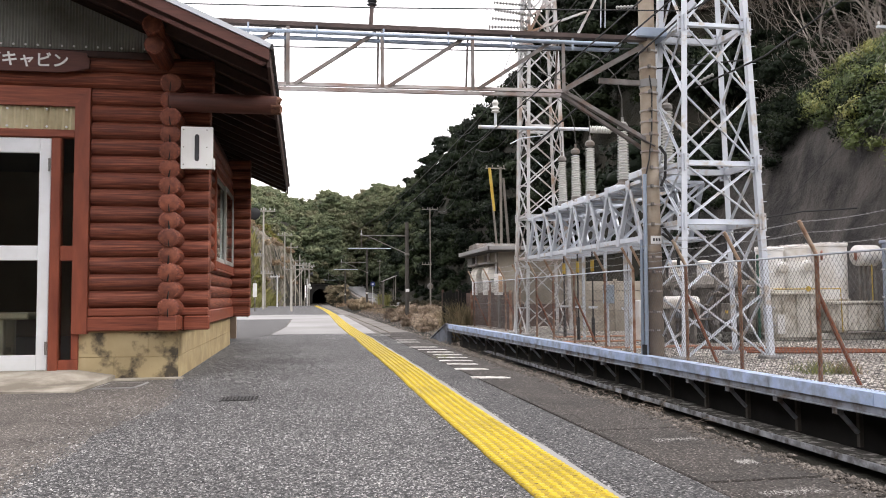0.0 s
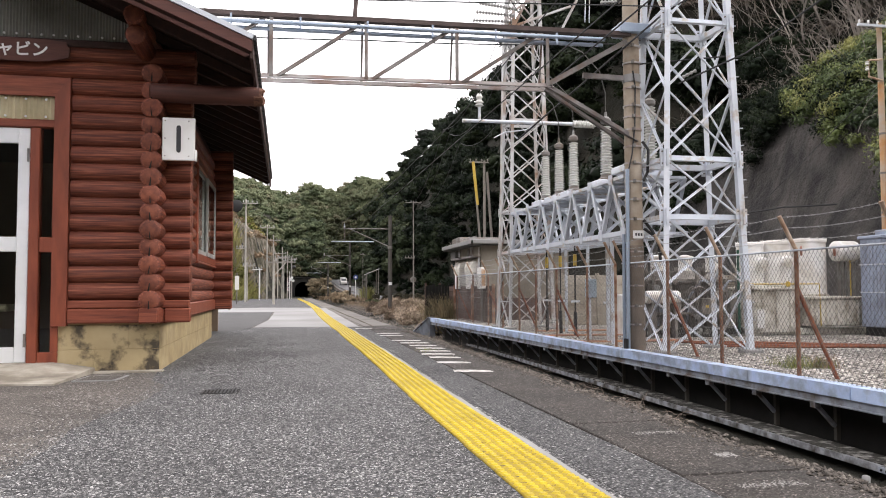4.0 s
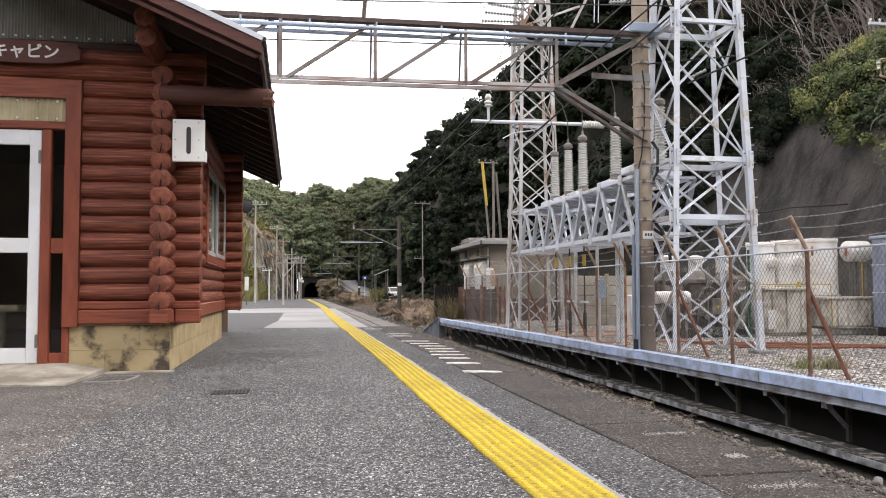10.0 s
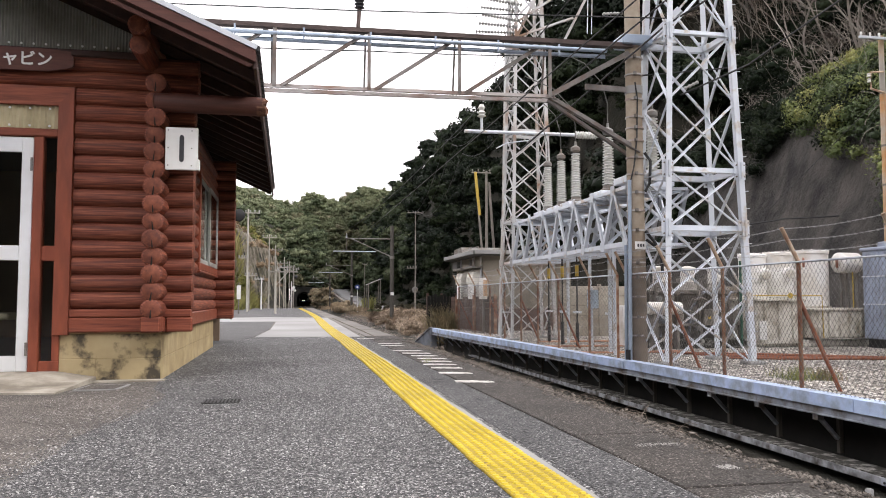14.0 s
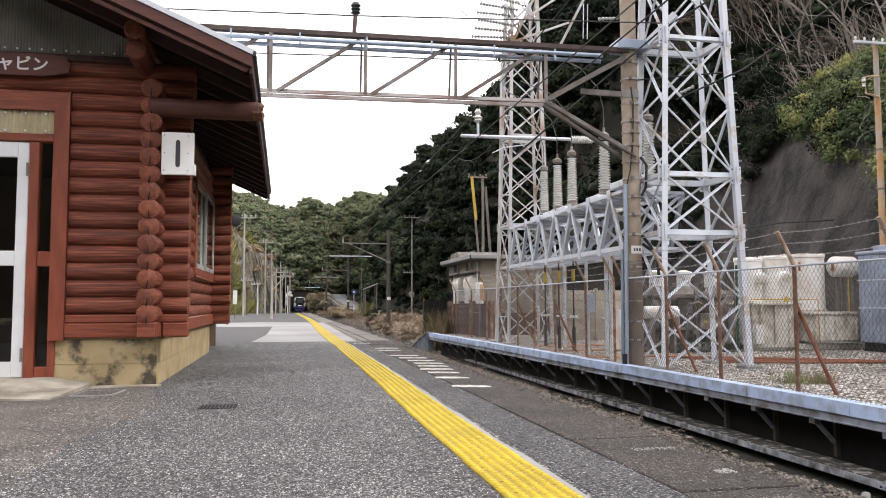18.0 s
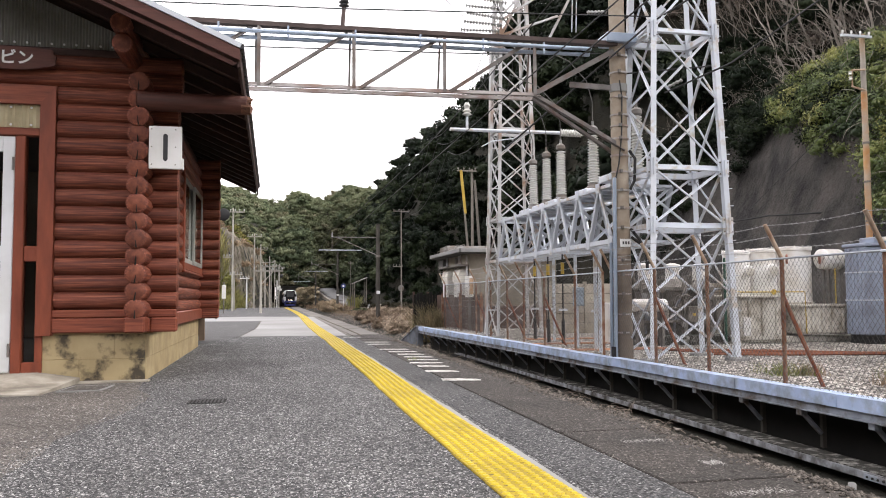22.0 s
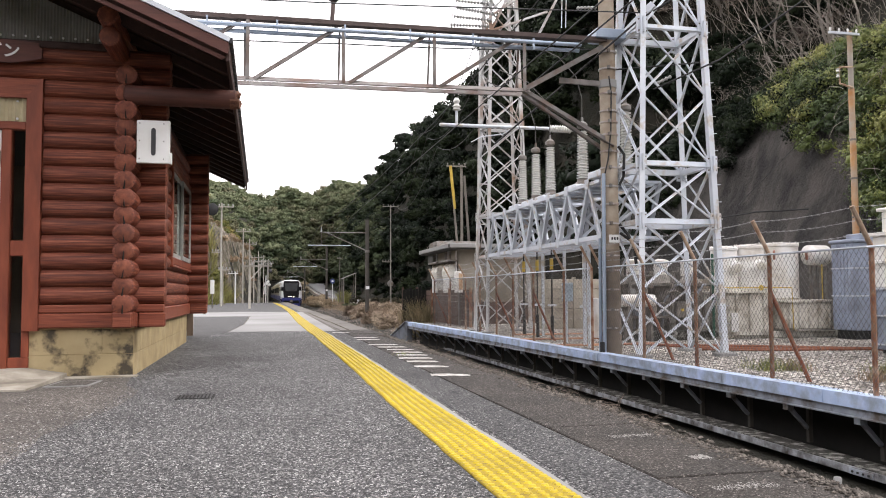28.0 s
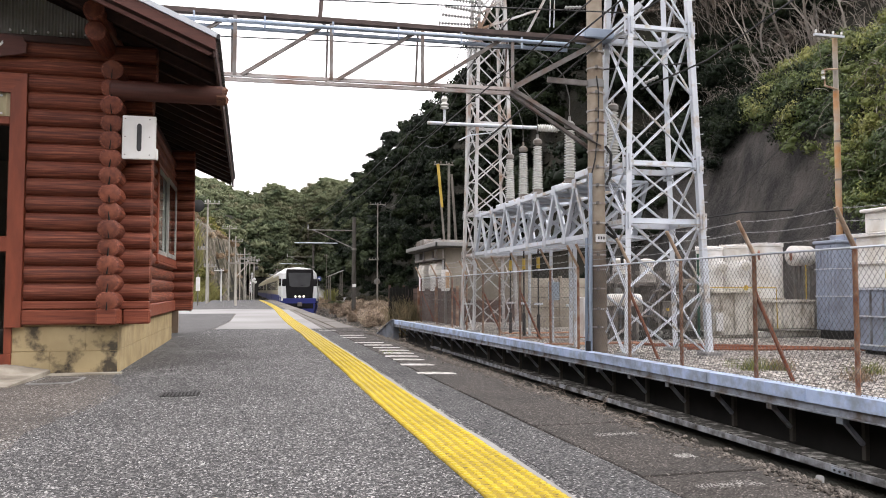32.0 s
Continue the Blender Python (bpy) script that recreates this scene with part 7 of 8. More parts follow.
wire("overhead_wire", [(5.0, 20.5, 8.38), (4.9, 20.3, 7.6), (5.4, 20.2, 6.6), (5.8, 20.3, 6.0)], 0.008, M_GWIRE, "slack grey jumper wire")
for k, (p, q) in enumerate((((6.2, 20.6, 8.45), (7.6, 20.4, 9.4)), ((6.2, 20.6, 8.0), (7.7, 20.4, 8.55)), ((5.9, 20.6, 7.5), (6.8, 20.5, 9.4)), ((7.4, 20.5, 7.8), (8.2, 20.3, 9.4)))):
    solo("tower_arm", Shape().angle(p, q, 0.07, 0.01), M_GALVR, "rust-streaked steel arm at the tower head", "steel arm", "tower head arms", at=p)
for x in (5.28, 5.36):
    solo("hanging_rod", Shape().tube((x, 13.3, 5.55), (x + 0.02, 13.3, 6.2), 0.01, n=5), M_GALV, "thin pale hanging rod above the beam", "rod", "hanging rods", at=(x, 13.3, 5.55))


def line_pole(x, y, top, reach, zarm):
    lp = thing("catenary_pole", (x, y, RAIL_Z), "dark round line pole with a catenary arm over the track", "catenary pole", "catenary poles along the track")
    part("shaft", Shape().tube((x, y, RAIL_Z - 0.1), (x, y, top), 0.15, 0.12, n=14), M_DPOLE, lp, smooth=True)
    part("top_tube", Shape().tube((x, y, zarm + 0.85), (x - reach, y, zarm + 0.85), 0.035, n=8), M_GREYEQ, lp)
    part("stay_tube", Shape().tube((x, y, zarm - 0.35), (x - reach * 0.85, y, zarm + 0.82), 0.035, n=8), M_GREYEQ, lp)
    part("registration_tube", Shape().tube((x - reach * 0.35, y, zarm), (x - reach * 1.25, y, zarm), 0.035, n=8), M_GALVD, lp)
    part("hanger", Shape().tube((x - reach * 0.97, y, zarm + 0.85), (x - reach * 0.97, y, zarm), 0.02, n=6), M_BSTEEL, lp)
    part("insulator", Shape().lathe((x - reach * 0.97, y, zarm + 0.85), [(0.03, 0), (0.07, 0.04), (0.04, 0.09), (0.07, 0.13), (0.04, 0.18), (0.05, 0.22), (0.02, 0.38)], 10), M_PORCD, lp, smooth=True)
    part("collar", Shape().tube((x, y, zarm - 0.45), (x, y, zarm - 0.3), 0.16, n=14), M_GREYEQ, lp)
    part("tag", Shape().box(x - 0.12, y - 0.17, 1.0, x + 0.12, y - 0.155, 1.2), M_SIGNW, lp, "white tag")
    return lp


line_pole(6.78, 52, 5.6, 3.1, 3.87)
line_pole(7.7, 97, 6.6, 3.2, 4.0)
line_pole(7.3, 140, 5.2, 3.0, 3.6)


def utility(x, y, z0, top, arms, material=M_UPOLE, r=0.085, label="grey utility pole with crossarms", lean=0.0):
    up = thing("utility_pole", (x, y, z0), label, "utility pole", "utility poles")
    part("shaft", Shape().tube((x, y, z0 - 0.1), (x + lean, y, top), r, r * 0.75, n=12), material, up, smooth=True)
    for z, w, o in arms:
        a_ = part("crossarm", Shape().box(x + lean + o - w, y - 0.16, z - 0.03, x + lean + o + w, y - 0.1, z + 0.03), M_GALV if y < 30 else material, up)
        u_ = 0.75 if y < 30 else 1.0
        for k in range(4):
            xx = x + lean + o - w + 0.06 + k * (2 * w - 0.12) / 3
            part("pin_insulator", Shape().lathe((xx, y - 0.12, z + 0.04), [(q * u_, h_ * u_) for q, h_ in ((0.015, 0), (0.025, 0.03), (0.045, 0.05), (0.03, 0.08), (0.045, 0.1), (0.015, 0.13))], 8), M_SIGNW if y < 30 else M_PORCD if x < 2 else M_GREYEQ, a_)
    return up


utility(9.95, 62, -0.8, 7.75, [(7.6, 0.65, 0), (3.2, 0.4, -0.3)], r=0.06, label="thin utility pole with crossarms before the dark wood")
PALE = "pale tan utility pole with crossarms beside the bank"
utility(-2.35, 48.6, 0, 6.15, [(5.9, 0.45, 0.25), (3.2, 0.3, -0.25)], M_PPOLE, 0.064, PALE)
utility(-1.4, 62.3, 0, 5.75, [(5.5, 0.55, 0.0)], M_PPOLE, 0.064, PALE)
utility(-1.12, 75, -0.4, 5.8, [(5.3, 0.5, 0.15)], M_PPOLE, 0.064, PALE)
utility(-0.33, 80, -0.4, 4.95, [(4.3, 0.6, -0.2), (3.9, 0.5, 0.2)], M_PPOLE, 0.064, PALE)
utility(0.2, 90, -1.0, 5.0, [(4.4, 0.6, 0.0), (3.9, 0.5, 0.0)], M_PPOLE, 0.064, PALE)
utility(0.68, 90, -1.0, 4.5, [(4.1, 0.5, 0.1)], M_PPOLE, 0.064, PALE)
utility(0.75, 108, -1.0, 5.2, [(4.9, 0.7, 0.0)], M_PPOLE, 0.064, PALE)
utility(-0.62, 66, 0, 3.6, [(3.3, 0.45, 0.2)], M_PPOLE, 0.05, PALE)
utility(-0.15, 70, -0.2, 3.3, [], M_PPOLE, 0.05, "thin pale pole beside the bank")
utility(-1.85, 59, 0, 2.3, [(2.2, 0.35, -0.15)], M_SIGNW, 0.06, "short white post with a small crossarm")
utility(-2.47, 53.4, 0, 2.55, [(2.3, 0.4, 0.1)], M_PPOLE, 0.05, "short pale pole with a crossarm")
mst = utility(-0.59, 41, 0, 2.25, [(2.13, 0.75, 0.35)], M_PPOLE, 0.065, "short pale pole with a wide crossarm")
part("strut", Shape().bar((-0.57, 40.9, 1.45), (0.0, 40.9, 2.1), 0.04, 0.04), M_PPOLE, mst)
part("lamp", Shape().lathe((0.42, 40.85, 1.78), [(0.03, 0), (0.09, 0.05), (0.1, 0.12), (0.04, 0.2)], 12), M_SIGNB, mst, "small black lamp", smooth=True)
utility(9.8, 38.5, YARD, 7.2, [(7.1, 0.5, -0.3)], label="grey utility pole behind the substation building")
yp = utility(9.75, 38, YARD, 7.1, [], r=0.065, label="leaning pole with a yellow upper sleeve", lean=-0.65)
part("yellow_sleeve", Shape().tube((9.75 - 0.43, 38, 4.9), (9.75 - 0.64, 38, 7.05), 0.075, n=12), M_YPIPE, yp, "yellow sleeve")
utility(10.7, 39.5, YARD, 6.8, [], label="leaning grey stay pole", lean=-0.5)
rp = utility(14.8, 17.3, YARD, 7.45, [(7.35, 0.45, -0.28)], mat("ochre_stained_pole", [(0.3, 0.275, 0.24), (0.44, 0.41, 0.365)], 0.8, 0.85, bump=0.15, stain=((0.36, 0.22, 0.1), 0.7, 0.25, 0.1)), 0.085,
             "pale concrete utility pole with a rust-stained lower half")
part("step_frame", Shape().path([(14.76, 17.2, 6.5), (14.38, 17.2, 6.46), (14.38, 17.2, 6.04), (14.76, 17.2, 5.96)], 0.03), M_RUSTP, rp)
for z in (6.2, 6.34):
    part("spool_insulator", Shape().lathe((14.33, 17.2, z), [(0.02, 0), (0.05, 0.015), (0.03, 0.05), (0.05, 0.085), (0.02, 0.1)], 10), M_PORC, rp, "pale spool insulator")
part("stained_foot", Shape().tube((14.8, 17.3, YARD), (14.8, 17.3, 5.95), 0.0875, 0.074, n=12), mat("ochre_rust_stain", [(0.4, 0.17, 0.05), (0.5, 0.3, 0.14)], 1.6, 0.85, bump=0.2, stain=((0.4, 0.35, 0.29), 1.1, 0.35, 0.12), detail=9.0), rp, "rust-orange lower length", smooth=True)
for z in (2.6, 3.6, 4.6):
    part("band", Shape().tube((14.8, 17.3, z), (14.8, 17.3, z + 0.05), 0.09, n=12), M_GREYEQ, rp)

# round black mirror back and a white post on the platform
mir = thing("platform_mirror", (-1.62, 30, 0), "round black platform mirror on a thin grey post", "mirror")
part("post", Shape().tube((-2.02, 30.1, 0), (-2.02, 30.1, 4.1), 0.035, n=8), M_GREYEQ, mir)
part("disc", Shape().lathe((-1.8, 30, 3.84), [(0.02, 0), (0.2, 0.01), (0.23, 0.03), (0.23, 0.06), (0.1, 0.1)], 20, (0.3, 1, 0)), M_BLACK, mir, smooth=True)
part("bracket", Shape().bar((-1.8, 30.08, 3.84), (-2.02, 30.1, 3.84), 0.04, 0.04), M_GREYEQ, mir)
sgn = thing("platform_sign", (-2.1, 42, 0), "narrow white sign board on a post", "sign")
part("post", Shape().tube((-2.45, 42, 0), (-2.45, 42, 1.6), 0.03, n=8), M_GREYEQ, sgn)
part("board", Shape().box(-2.55, 41.95, 0.75, -2.35, 41.98, 1.45, 0.005), M_SIGNW, sgn)
# signal lamps near the platform end
sig = thing("signal_post", (0.35, 70, 0), "thin white post with pale signal lamps", "signal")
part("post", Shape().tube((0.35, 70, -1), (0.35, 70, 2.3), 0.045, n=8), M_SIGNW, sig)
for z, o in ((1.75, 0.2), (1.5, 0.3), (1.62, 0.1)):
    part("lamp", Shape().lathe((0.35 + o, 69.9, z), [(0.03, 0), (0.11, 0.03), (0.12, 0.08), (0.03, 0.14)], 14, (0, 1, 0)), M_SIGNW, sig, smooth=True)
    part("lamp_arm", Shape().bar((0.35, 70, z), (0.35 + o, 70, z), 0.05, 0.05), M_SIGNW, sig)
rs = thing("road_sign", (8.4, 97, 0), "round blue road sign on a white post", "road sign")
part("post", Shape().tube((8.4, 97, -1.0), (8.4, 97, 2.5), 0.04, n=8), M_SIGNW, rs)
part("disc", Shape().lathe((8.4, 96.9, 2.2), [(0.28, 0), (0.3, 0.02), (0.3, 0.04)], 20, (0, 1, 0)), M_SIGNBL, rs)
part("rim", Shape().lathe((8.4, 96.88, 2.2), [(0.12, 0), (0.13, 0.01), (0.13, 0.02)], 20, (0, 1, 0)), M_SIGNW, rs)
rb = thing("road_mirror", (12.0, 75, -0.9), "pale round road mirror on a post", "mirror")
part("post", Shape().tube((12.0, 75, -1.0), (12.0, 75, 1.8), 0.05, n=8), M_UPOLE, rb)
part("disc", Shape().lathe((12.0, 74.9, 1.65), [(0.02, 0), (0.28, 0.03), (0.3, 0.07), (0.1, 0.14)], 18, (0, 1, 0)), M_GREYEQ, rb, smooth=True)

# small open shed beside the road
shed = thing("roadside_shed", (13.2, 122, -0.9), "small grey open shed with a slanting roof beside the road", "shed")
part("roof", Shape().prism_y([(12.0, 2.9), (14.2, 3.8), (14.2, 3.9), (12.0, 3.0)], 121, 124), M_GREYEQ, shed, "slanting sheet roof")
for x, z in ((12.2, 3.0), (14.0, 3.7)):
    for y in (121.2, 123.8):
        part("post", Shape().box(x - 0.07, y - 0.07, -1.1, x + 0.07, y + 0.07, z), M_UPOLE, shed)

# thin pole beside the road
utility(11.3, 118, -0.6, 6.2, [(5.9, 0.4, 0.0)], M_UPOLE, 0.06, "thin grey pole beside the road")

# ---- vegetation ----
rng_g = np.random.default_rng(21)


def lump():
    """A coarse unit ball of 12 points and 20 triangles."""
    bm = bmesh.new()
    bmesh.ops.create_icosphere(bm, subdivisions=1, radius=1.0)
    bm.verts.ensure_lookup_table()
    v = np.array([tuple(p.co) for p in bm.verts])
    f = np.array([[p.index for p in q.verts] for q in bm.faces])
    bm.free()
    return v, f


BALL_V, BALL_F = lump()


def foliage(name, lobes, radii, tone, count, size, material, seed, core=0.62, aspect=0.62):
    """Leafy lobes: an uneven inner mass and many blades round it. lobes, radii: (n, 3); tone: one value a lobe."""
    rg = np.random.default_rng(seed)
    n = len(lobes)
    wob = 1 + 0.2 * rg.normal(size=(n, len(BALL_V), 1))
    vt = (lobes[:, None] + BALL_V[None] * radii[:, None] * core * wob).reshape(-1, 3)
    ft = (BALL_F[None] + len(BALL_V) * np.arange(n)[:, None, None]).reshape(-1, 3)
    d = rg.normal(size=(n, count, 3))
    d[..., 2] = d[..., 2] * 0.9 + 0.25
    d /= np.linalg.norm(d, axis=2, keepdims=True)
    p = lobes[:, None] + d * radii[:, None] * (0.6 + 0.6 * rg.random((n, count, 1)))
    nor = d + 0.45 * rg.normal(size=d.shape)
    nor /= np.linalg.norm(nor, axis=2, keepdims=True)
    t = np.cross(nor, rg.normal(size=d.shape))
    t /= np.linalg.norm(t, axis=2, keepdims=True)
    w = np.cross(nor, t)
    ln = size * (0.55 + 0.9 * rg.random((n, count, 1)))
    t, w = t * ln, w * ln * aspect
    vq = np.stack([p - t * 0.5 - w * 0.5, p - t * 0.4 + w * 0.6, p + t * 0.7], axis=2).reshape(-1, 3)
    fq = np.arange(len(vq)).reshape(-1, 3)
    me = raw(name, np.concatenate([vt, vq]), np.concatenate([ft, fq + len(vt)]), material)
    at = me.attributes.new("tone", "FLOAT", "POINT")
    at.data.foreach_set("value", np.concatenate([np.repeat(tone, len(BALL_V)), np.repeat(tone, count * 3)]).astype(np.float32))
    return me


# woods: rounded crowns that stand side by side, each of several leafy lobes
def crowns(name, n, x0, x1, y0, y1, keep, lift, rad, sub, count, size, material, label, seed, apart=0.62, aspect=0.62):
    rg = np.random.default_rng(seed + 100)
    c, r = [], []
    for _ in range(n * 14):
        if len(c) == n:
            break
        x, y, q = rg.uniform(x0, x1), rg.uniform(y0, y1), rg.uniform(*rad)
        if not keep(x, y):
            continue
        p = np.array((x, y, hill(x, y) + rg.uniform(*lift)))
        if c and (np.linalg.norm(np.array(c) - p, axis=1) < apart * (np.array(r) + q)).any():
            continue
        c.append(p)
        r.append(q)
    c, r = np.array(c), np.array(r)
    n = len(c)
    d = rg.normal(size=(n, sub, 3))
    d[..., 2] = np.abs(d[..., 2]) * 0.9 - 0.1
    d /= np.linalg.norm(d, axis=2, keepdims=True)
    lobes = (c[:, None] + d * r[:, None, None] * np.array((0.8, 0.8, 0.6)) * rg.uniform(0.6, 1.15, (n, sub, 1))).reshape(-1, 3)
    q = (r[:, None, None] * rg.uniform(0.22, 0.42, (n, sub, 1)) * np.array((1, 1, 0.66))).reshape(-1, 3)
    tone = np.clip(np.repeat(rg.random(n), sub) * 0.8 + 0.2 * rg.random(n * sub), 0, 1)
    return tagged(new(name, foliage(name, lobes, q, tone, count, size, material, seed, 0.62 if rad[1] > 2.5 else 0.48, aspect)), label, "woodland", kind="stuff")


wood_base = lambda y: 17.0 + 3.9 * soft(45, 75, y)
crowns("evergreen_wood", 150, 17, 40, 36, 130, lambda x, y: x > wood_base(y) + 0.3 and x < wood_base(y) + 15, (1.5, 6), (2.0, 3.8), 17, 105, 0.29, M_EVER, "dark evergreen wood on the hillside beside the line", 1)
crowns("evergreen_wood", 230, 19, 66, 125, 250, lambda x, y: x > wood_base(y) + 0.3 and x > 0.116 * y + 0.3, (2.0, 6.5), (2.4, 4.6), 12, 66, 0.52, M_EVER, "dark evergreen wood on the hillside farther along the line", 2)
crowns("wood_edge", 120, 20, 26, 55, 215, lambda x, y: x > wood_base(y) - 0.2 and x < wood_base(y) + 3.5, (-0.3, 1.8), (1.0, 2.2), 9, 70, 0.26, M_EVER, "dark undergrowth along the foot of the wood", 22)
crowns("valley_wood", 220, 19, 42, 125, 290, lambda x, y: x > wood_base(y) + 0.3 and x < 0.13 * y + 4, (1.5, 5.5), (2.2, 4.2), 14, 70, 0.48, M_MIDW, "deep green wood where the valley bends", 41)
crowns("far_woodland", 560, -50, 80, 207, 420, lambda x, y: hill(x, y) > 1.5 and -0.1 * y - 4 < x < 0.17 * y + 4 and (x < 10 or y > 270), (0.8, 2.6), (2.4, 5.2), 13, 48, 0.58, M_OLIVE, "mixed green and brown wood on the far hills", 3, 0.5)
crowns("bend_wood", 150, 9, 40, 262, 350, lambda x, y: hill(x, y) > 2.0, (0.5, 4), (2.4, 4.6), 14, 56, 0.55, M_OLIVE, "mixed wood above the bend of the road", 44)
crowns("portal_growth", 60, -14, 24, 206, 216, lambda x, y: x < 9 and (hill(x, y) > 5.6 or x < -1.5), (0.2, 2.2), (1.2, 2.6), 10, 60, 0.4, M_MIDW, "dark growth round the tunnel mouth", 23)
crowns("portal_scrub", 60, 5.9, 11.5, 188, 203, lambda x, y: x > 5.7 + 0.028 * (y - 190) and x < 0.054 * y, (-0.3, 4.0), (0.5, 1.0), 9, 90, 0.42, M_SCRUBT, "tan and olive scrub beside the tunnel mouth", 43, 0.25, 0.16)
crowns("portal_thicket", 20, 6.0, 10.0, 150, 185, lambda x, y: 0.037 * y < x < 0.05 * y, (-0.4, 0.4), (0.6, 1.0), 8, 70, 0.28, M_SCRUB, "dark brown scrub below the tunnel approach", 48, 0.3)
crowns("grass_mound", 40, 5.9, 9.2, 94, 112, lambda x, y: 0.06 * y < x < 0.082 * y, (-0.2, 1.0), (0.4, 0.75), 9, 120, 0.34, M_TUSS, "tan tussocks of dead grass heaped beside the line pole", 49, 0.3, 0.12)
crowns("tunnel_wood", 150, -25, 11, 207, 250, lambda x, y: hill(x, y) > 3 and x < 10, (0.5, 3.0), (1.6, 3.4), 13, 60, 0.45, M_MIDW, "green wood crowding round the tunnel mouth", 25)
crowns("left_scrub", 120, -26, -3.5, 62, 190, lambda x, y: (y < 104 and x < -5.4) or x < bank_foot(y) - 4.2, (0.2, 1.6), (1.0, 2.2), 9, 60, 0.22, M_YGREEN, "yellow-green scrub on the bank beside the platform end", 4, 0.45)
crowns("left_dry_scrub", 55, -16, 0, 66, 200, lambda x, y: x < bank_foot(y) - 1.2 and x > bank_foot(y) - 9, (0.0, 0.8), (0.8, 1.6), 10, 70, 0.2, M_DRYL, "tan dry scrub on the bank beside the platform end", 24, 0.45)
crowns("bank_leaves", 46, -7.5, -3.8, 56, 84, lambda x, y: x < bank_foot(y) + 0.5, (0.1, 2.6), (0.45, 0.95), 8, 80, 0.15, M_YGREEN, "yellow-green bamboo leaves below the bank", 52, 0.3)
crowns("left_wood", 120, -60, -6, 140, 204, lambda x, y: x < bank_foot(y) - 5.5, (1.5, 4), (1.8, 3.6), 9, 44, 0.48, M_OLIVE, "green wood on the bank beyond the platform end", 5)
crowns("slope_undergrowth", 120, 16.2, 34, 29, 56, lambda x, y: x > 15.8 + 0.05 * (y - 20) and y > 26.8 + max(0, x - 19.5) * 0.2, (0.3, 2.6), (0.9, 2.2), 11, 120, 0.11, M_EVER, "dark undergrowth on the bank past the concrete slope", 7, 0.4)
crowns("upper_evergreens", 7, 21, 36, 30, 46, lambda x, y: True, (0.5, 2.5), (1.4, 2.4), 16, 150, 0.16, M_MIDW, "leafy evergreen crowns among the bare trees", 28, 0.5)
crowns("upper_litter", 420, 19.8, 38, 10, 50, lambda x, y: x > 20.0 + 0.05 * (y - 20), (-0.3, 0.3), (0.5, 1.2), 6, 80, 0.1, M_LITTER, "brown leaf litter and dead scrub on the steep slope", 27, 0.35)
# shrubs over the near end of the slope: lobes that spill downwards, with bare vines among them
def slope_x(y, h):
    return 15.6 + 3.2 * (min(h, 7.8) / 8.3) ** 1.2 + 0.05 * (y - 20) + max(0, h - 7.8) / 1.1


def shrub_foot(y):
    return 3 + (y - 18.3) / 0.8 if y < 19.5 else 4.5 + (y - 19.5) / 2.2


cl, sz = [], []
while len(cl) < 780:
    y, h = rng_g.uniform(6, 27), rng_g.uniform(1.2, 9.6)
    if h < shrub_foot(y) + 0.5 * math.sin(y * 1.9):
        continue
    q = rng_g.uniform(0.22, 0.55)
    cl.append((slope_x(y, h) - rng_g.uniform(-0.2, 0.55), y, h))
    sz.append((q, q * 1.15, q * 0.8))
cl, sz = np.array(cl), np.array(sz)
# tone also rises with height: sunlit tops are put into the leaf colour
tone = np.clip(0.5 + 0.9 * np.array([noise.noise((p[1] * 0.5, p[2] * 0.55, 3.0)) for p in cl]) + 0.05 * (cl[:, 2] - 6) + 0.16 * rng_g.normal(size=len(cl)), 0, 1)
tagged(new("hanging_shrubs", foliage("hanging_shrubs", cl, sz, tone, 230, 0.085, M_SHRUB, 8, 0.42, 0.5)),
       "dense green shrubs spilling over the concrete slope", "shrubs", kind="stuff")
cl, sz = [], []
while len(cl) < 260:
    y, h = rng_g.uniform(20, 35), rng_g.uniform(5.6, 9.0)
    if h < 6.9 + 1.1 * math.sin(y * 1.3) + 0.6 * math.sin(y * 3.1):
        continue
    q = rng_g.uniform(0.22, 0.5)
    cl.append((slope_x(y, h) - rng_g.uniform(-0.2, 0.4), y, h))
    sz.append((q, q * 1.2, q * 0.8))
cl, sz = np.array(cl), np.array(sz)
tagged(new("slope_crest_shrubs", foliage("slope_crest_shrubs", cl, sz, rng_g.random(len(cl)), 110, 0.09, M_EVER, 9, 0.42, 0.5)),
       "dark shrubs hanging over the crest of the concrete slope", "shrubs", kind="stuff")
# leafless thicket on the steep ground above
rv_ = random.Random(15)
s = Shape()
for k in range(1500):
    y, x = rv_.uniform(19, 42), rv_.uniform(19.5, 29)
    x += 0.05 * (y - 20)
    p, pts = Vector((x, y, hill(x, y) + rv_.uniform(-0.1, 1.6))), []
    d = Vector((rv_.uniform(-1, 0.2), rv_.uniform(-0.8, 0.8), rv_.uniform(0.1, 1))).normalized()
    st = rv_.uniform(0.16, 0.42)
    for j in range(6):
        pts.append(p)
        p = p + d * st
        d = (d + Vector((rv_.gauss(0, 0.25), rv_.gauss(0, 0.25), rv_.gauss(0.05, 0.25)))).normalized()
    s.path(pts, rv_.uniform(0.006, 0.014), 3)
solo("leafless_thicket", s, M_BARK, "thicket of thin pale leafless stems on the steep slope", "thicket", kind="stuff")
rv_ = random.Random(5)
s = Shape()
